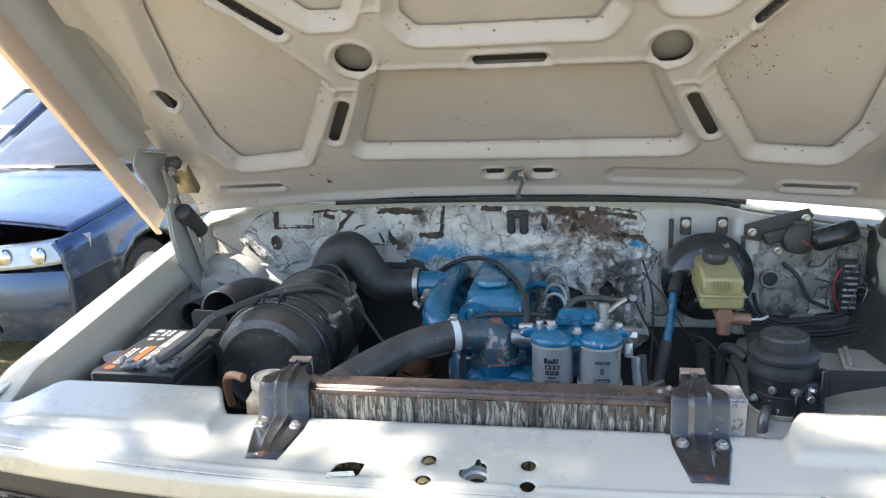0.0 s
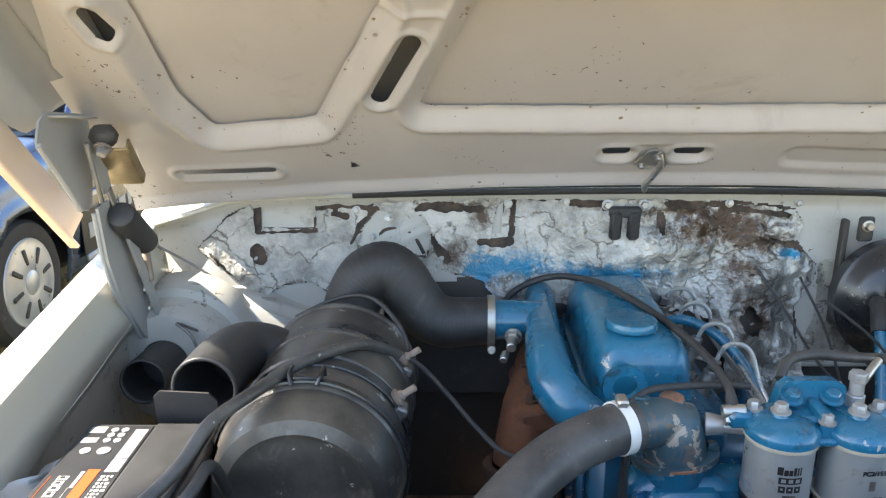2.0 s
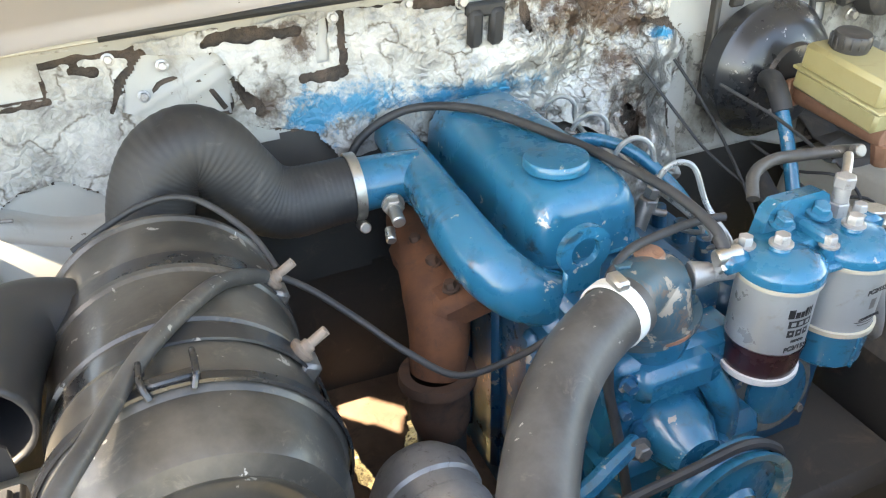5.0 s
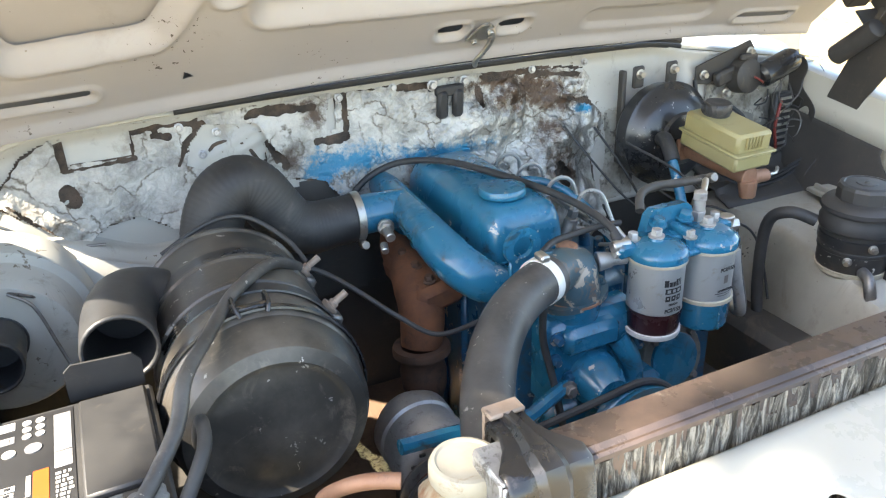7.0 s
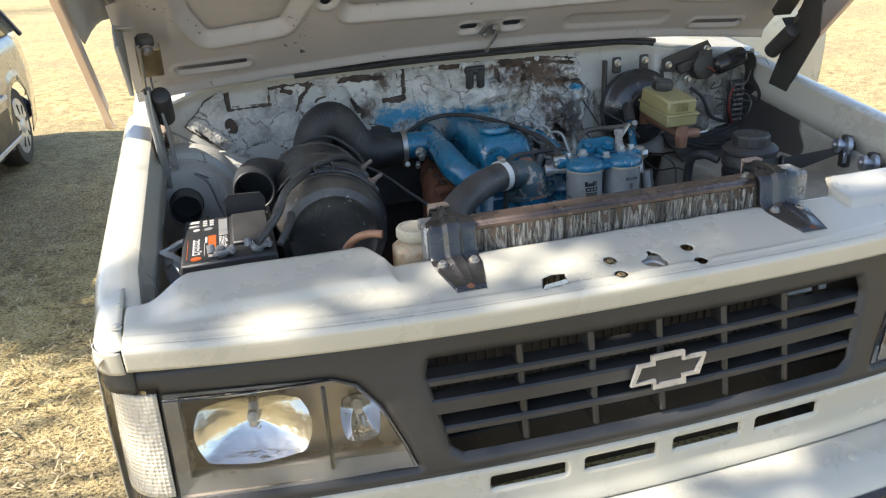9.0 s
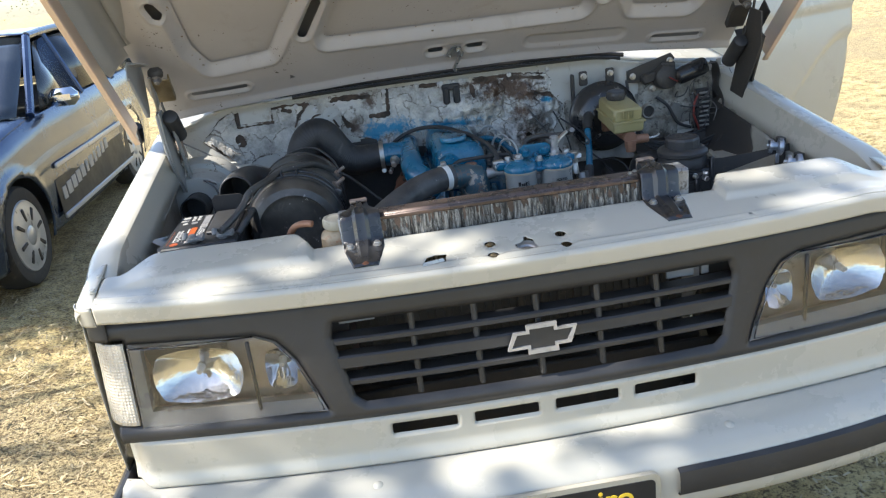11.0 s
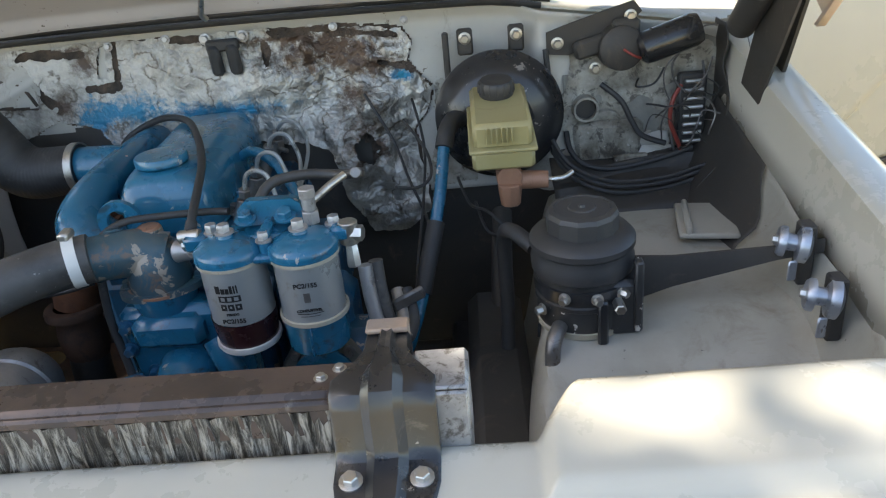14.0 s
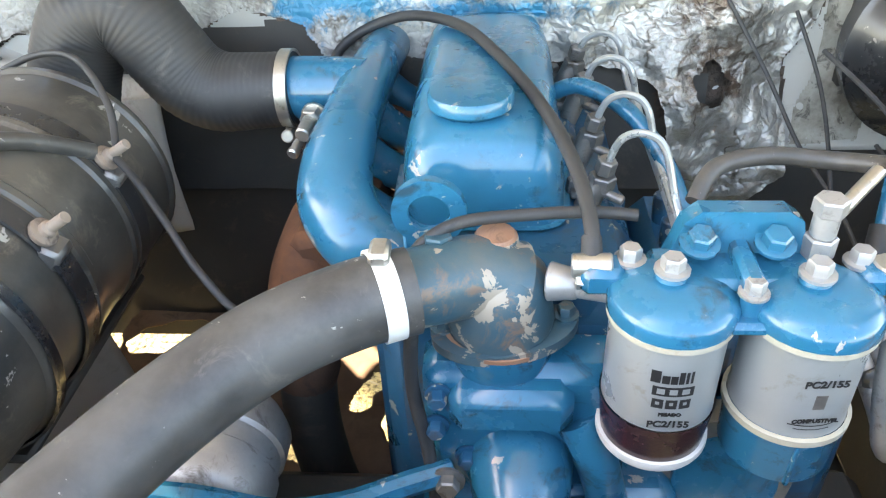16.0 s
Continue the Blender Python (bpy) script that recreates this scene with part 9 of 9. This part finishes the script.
    bp = part("front_bumper", Geo().sheet(np.array(rows)), paint, t, sharp=40, thick=0.006)
    for u in (-0.72, 0.72):
        g = Geo().lathe([(0, -0.01), (0.045, -0.008), (0.055, 0.0), (0.06, 0.012)], P(W + 0.80 * u, 0.04, 0.33), (-0.2 if u > 0 else 0.2, -1, 0), 22)
        part("fog_lamp", g, m_chrome, bp)
        part("fog_recess", Geo().box(P(W + 0.78 * u, 0.075, 0.33), (0.26, 0.06, 0.12), 0.03), m_trim, bp)
    part("intake", Geo().box(P(W, -0.045, 0.30), (0.7, 0.03, 0.12), 0.02), m_trim, bp)
    part("front_grille", Geo().box(P(W, 0.03, 0.60), (0.55, 0.05, 0.10), 0.015), m_trim, t)
    for sg in (-1, 1):
        X, Z = np.meshgrid(np.linspace(0, 1, 16), np.linspace(0, 1, 8), indexing="ij")
        aa = 0.30 + 0.50 * X
        zz = 0.595 + (0.130 + 0.01 * X) * Z + 0.025 * X
        yy = -0.03 + 0.20 * X ** 3 + 0.03 * Z
        lp = part("headlamp", Geo().sheet(np.stack([ox - W - sg * aa, oy + yy, oz + zz], -1)), m_carlamp, t, "clear glass headlamp", thick=0.01)
        for q in (0.25, 0.6):
            k = 0.30 + 0.50 * q
            part("lamp_bowl", Geo().lathe([(0, 0.02), (0.03, 0.012), (0.045, 0.0)], (ox - W - sg * k, oy - 0.03 + 0.20 * q ** 3, oz + 0.67), (0, -1, 0.1), 18), m_chrome, lp)
    # wheels
    for sx, sy in ((0.085, 0.66), (0.085, 3.13), (2 * W - 0.085, 0.66), (2 * W - 0.085, 3.13)):
        outw = 1 if sx < W else -1
        c = P(sx, sy, 0.31)
        w = part("wheel", Geo().lathe([(0.19, -0.085), (0.285, -0.09), (0.305, -0.07), (0.312, 0.0), (0.305, 0.07), (0.290, 0.088), (0.235, 0.092), (0.215, 0.085)], c, (outw, 0, 0), 48), m_tyre, t,
                 "black tyre with a silver wheel cover")
        n2 = 44
        v, f = [], []
        rings = [(0.222, 0.080), (0.214, 0.092), (0.198, 0.090), (0.17, 0.098), (0.085, 0.105), (0.06, 0.100), (0.05, 0.108), (0.0, 0.110)]
        cover = part("rim", Geo().lathe(rings, c, (outw, 0, 0), n2), m_wheel, w)
        for k in range(8):
            an = 2 * math.pi * k / 8 + 0.2
            g = Geo()
            cen = Vector(c) + Vector((outw * 0.101, 0.135 * math.cos(an), 0.135 * math.sin(an)))
            rot = Euler((an, 0, 0)).to_matrix()
            g.box(cen, (0.012, 0.085, 0.026), 0.006, rot)
            part("wheel_slot", g, m_chassis, cover)
    if with_decal:
        part("side_decal", Geo().box(P(-0.029, 2.05, 0.40), (0.006, 1.75, 0.24), 0.002), m_ink, t, "black door decal")
        part("sill_strip", Geo().box(P(-0.034, 2.05, 0.265), (0.02, 1.72, 0.035), 0.006), m_wheel, t, "silver sill strip")
        part("rubbing_strip", Geo().box(P(-0.042, 2.0, 0.60), (0.016, 1.55, 0.035), 0.006), m_wheel, t)
        for i, wd in enumerate((0.07, 0.085, 0.085, 0.085, 0.085, 0.05, 0.08, 0.05, 0.07, 0.06, 0.07)):
            part("bar", Geo().box(P(-0.034, 1.28 + i * 0.105, 0.405 + 0.012 * i), (0.006, wd, 0.085), 0.002), m_white, t)
    mr = part("mirror", Geo().box(P(-0.10, 1.55, 1.00), (0.20, 0.10, 0.12), 0.04), m_chrome, t, "chrome door mirror")
    part("underbody", Geo().box(P(W, 2.1, 0.30), (1.45, 3.9, 0.22), 0.05), m_chassis, t)
    part("cabin", Geo().box(P(W, 2.7, 0.72), (1.35, 2.3, 0.40), 0.08), m_chassis, t, "dark seats and interior")
    return t


build_car((-2.42, 2.56, 0.09), "parked_car", "dark blue hatchback wagon with silver wheel covers, parked", m_carpaint, True)
build_car((-5.6, 6.4, 0.09), "parked_car", "white hatchback parked farther back on the grass", m_whitecar, False)


# ---- trees that shade the spot ----
def build_tree(at, height, spread, leaves, seed, keep, label):
    rs = random.Random(seed)
    t = thing("tree", at, label, "tree")
    g = Geo()
    base = Vector(at)
    top = base + Vector((rs.uniform(-0.5, 0.5), rs.uniform(-0.5, 0.5), height * 0.62))
    g.tube([base + Vector((0, 0, -0.1)), base + (top - base) * 0.3 + Vector((0.1, 0.05, 0)), base + (top - base) * 0.7, top], [0.24, 0.18, 0.14, 0.09], 12, 5)
    part("trunk", g, m_bark, t)
    g = Geo()
    tips = []
    for k in range(16):
        p = base + (top - base) * rs.uniform(0.4, 1.0)
        an, el = 2 * math.pi * k / 16 + rs.uniform(-0.3, 0.3), rs.uniform(0.1, 0.8)
        L = spread * rs.uniform(0.6, 1.0)
        q = p + Vector((math.cos(an) * math.cos(el), math.sin(an) * math.cos(el), math.sin(el))) * L
        g.tube([p, p + (q - p) * 0.5 + Vector((0, 0, 0.15)), q], [0.020, 0.012, 0.006], 7, 4)
        tips += [p + (q - p) * f for f in (0.45, 0.6, 0.75, 0.9, 1.0)]
    part("limbs", g, m_bark, t)
    v, f = [], []

    def leaf(d):
        n = Vector((rs.gauss(0, 0.6), rs.gauss(0, 0.6), 1)).normalized()
        a = n.orthogonal().normalized()
        a.rotate(Matrix.Rotation(rs.uniform(0, 6.28), 3, n))
        b = n.cross(a)
        ln, wd = rs.uniform(0.032, 0.055), rs.uniform(0.016, 0.026)
        k = len(v)
        v.extend([d - a * ln, d + b * wd, d + a * ln, d - b * wd])
        f.append((k, k + 1, k + 2, k + 3))

    if keep is None:
        while len(f) < leaves:
            c = Vector(rs.choice(tips)) + Vector((rs.gauss(0, 0.55), rs.gauss(0, 0.55), rs.gauss(0, 0.4)))
            for q in range(9):
                leaf(c + Vector((rs.gauss(0, 0.16), rs.gauss(0, 0.16), rs.gauss(0, 0.10))))
    else:
        # a wide, flat crown with many small gaps, as its dappled shade shows
        cen = Vector((top.x, top.y, 0))
        while len(f) < leaves:
            r, an = spread * math.sqrt(rs.random()), rs.uniform(0, 6.28)
            z = height * rs.uniform(0.80, 1.0) - 0.9 * (r / spread) ** 2
            d = Vector((cen.x + r * math.cos(an), cen.y + r * math.sin(an), z))
            if keep(d):
                leaf(d)
    me = Geo()
    me.v, me.f = [tuple(p) for p in v], f
    tagged(part("crown", me, m_leaf, t, recalc=False), kind="stuff")


def shade_keep(c):
    """Gaps in the crown, small and gathered in groups; thinner towards its front and its left rim."""
    q = c - to_sun * ((c.z - 1.05) / to_sun.z)
    fine = noise.noise(Vector((q.x * 15.2 + q.y * 7.4, q.y * 15.2 - q.x * 7.4 + 0.37, 3.45)))
    broad = noise.noise(Vector((q.x * 1.7, q.y * 1.7, 9.1)))
    thin = 0.14 * (1 - float(sm(np.array(q.y), 0.25, 0.9))) + 0.75 * float(sm(np.array(-q.x), 1.2, 1.8)) * (1 - float(sm(np.array(q.y), 1.6, 2.6)))
    # openings set to let sun onto the left fender and the cowl ends
    if math.hypot((q.x + 1.0) * 1.25, q.y - 0.98) < 0.55 or math.hypot((q.x - 0.97) / 0.30, (q.y - 1.38) / 0.11) < 1 or math.hypot((q.x + 0.62) / 0.28, (q.y - 1.36) / 0.10) < 1:
        return False
    # kept closed to hold sun off the right inner fender
    if q.x > 0.55 and 0.40 < q.y < 1.2:
        return True
    return fine + 0.42 * broad < 0.15 - thin


anchor = Vector((-0.45, 2.2, 1.05)) + to_sun * (5.6 / to_sun.z)
build_tree((anchor.x - 0.5, anchor.y - 0.8, 0.0), 7.2, 2.9, 90000, 11, shade_keep, "broad leafy shade tree beside the parking place")

for i, (x, y, h, sp) in enumerate(((-9, 26, 6, 3.0), (-2, 30, 7, 3.4), (7, 28, 6, 3.2), (15, 24, 7, 3.4), (-17, 22, 7, 3.4), (-16, 8, 6, 3.0), (20, 12, 6, 3.0))):
    build_tree((x, y, 0.0), h, sp, 4000, 30 + i, None, "leafy tree at the far edge of the field")


# ---- loose straw and stones ----
def build_litter():
    rs = random.Random(9)
    v, f = [], []
    for k in range(26000):
        near = rs.random() < 0.75
        x = rs.uniform(-3.2, 3.6) if near else rs.uniform(-6, 6)
        y = rs.uniform(-1.2, 4.5) if near else rs.uniform(-3, 9)
        if abs(x) < 0.9 and y > 0.1 and rs.random() < 0.7:
            continue
        a, ln, wd = rs.uniform(0, 6.28), rs.uniform(0.006, 0.028), rs.uniform(0.001, 0.004)
        z = 0.004 + (0.10 if x < -2.1 else 0.10 * float(sm(np.array(-x), 1.4, 2.1))) + rs.uniform(0, 0.008)
        ca, sa, up = math.cos(a), math.sin(a), rs.uniform(-0.012, 0.016)
        q = len(v)
        v += [(x - ca * ln - sa * wd, y - sa * ln + ca * wd, z), (x - ca * ln + sa * wd, y - sa * ln - ca * wd, z),
              (x + ca * ln + sa * wd, y + sa * ln - ca * wd, z + up), (x + ca * ln - sa * wd, y + sa * ln + ca * wd, z + up)]
        f.append((q, q + 1, q + 2, q + 3))
    g = Geo()
    g.v, g.f = v, f
    ob = part("dry_grass_litter", g, m_straw, None, recalc=False)
    tagged(ob, "loose dry straw and leaf litter on the ground", "dry grass", kind="stuff")


build_litter()
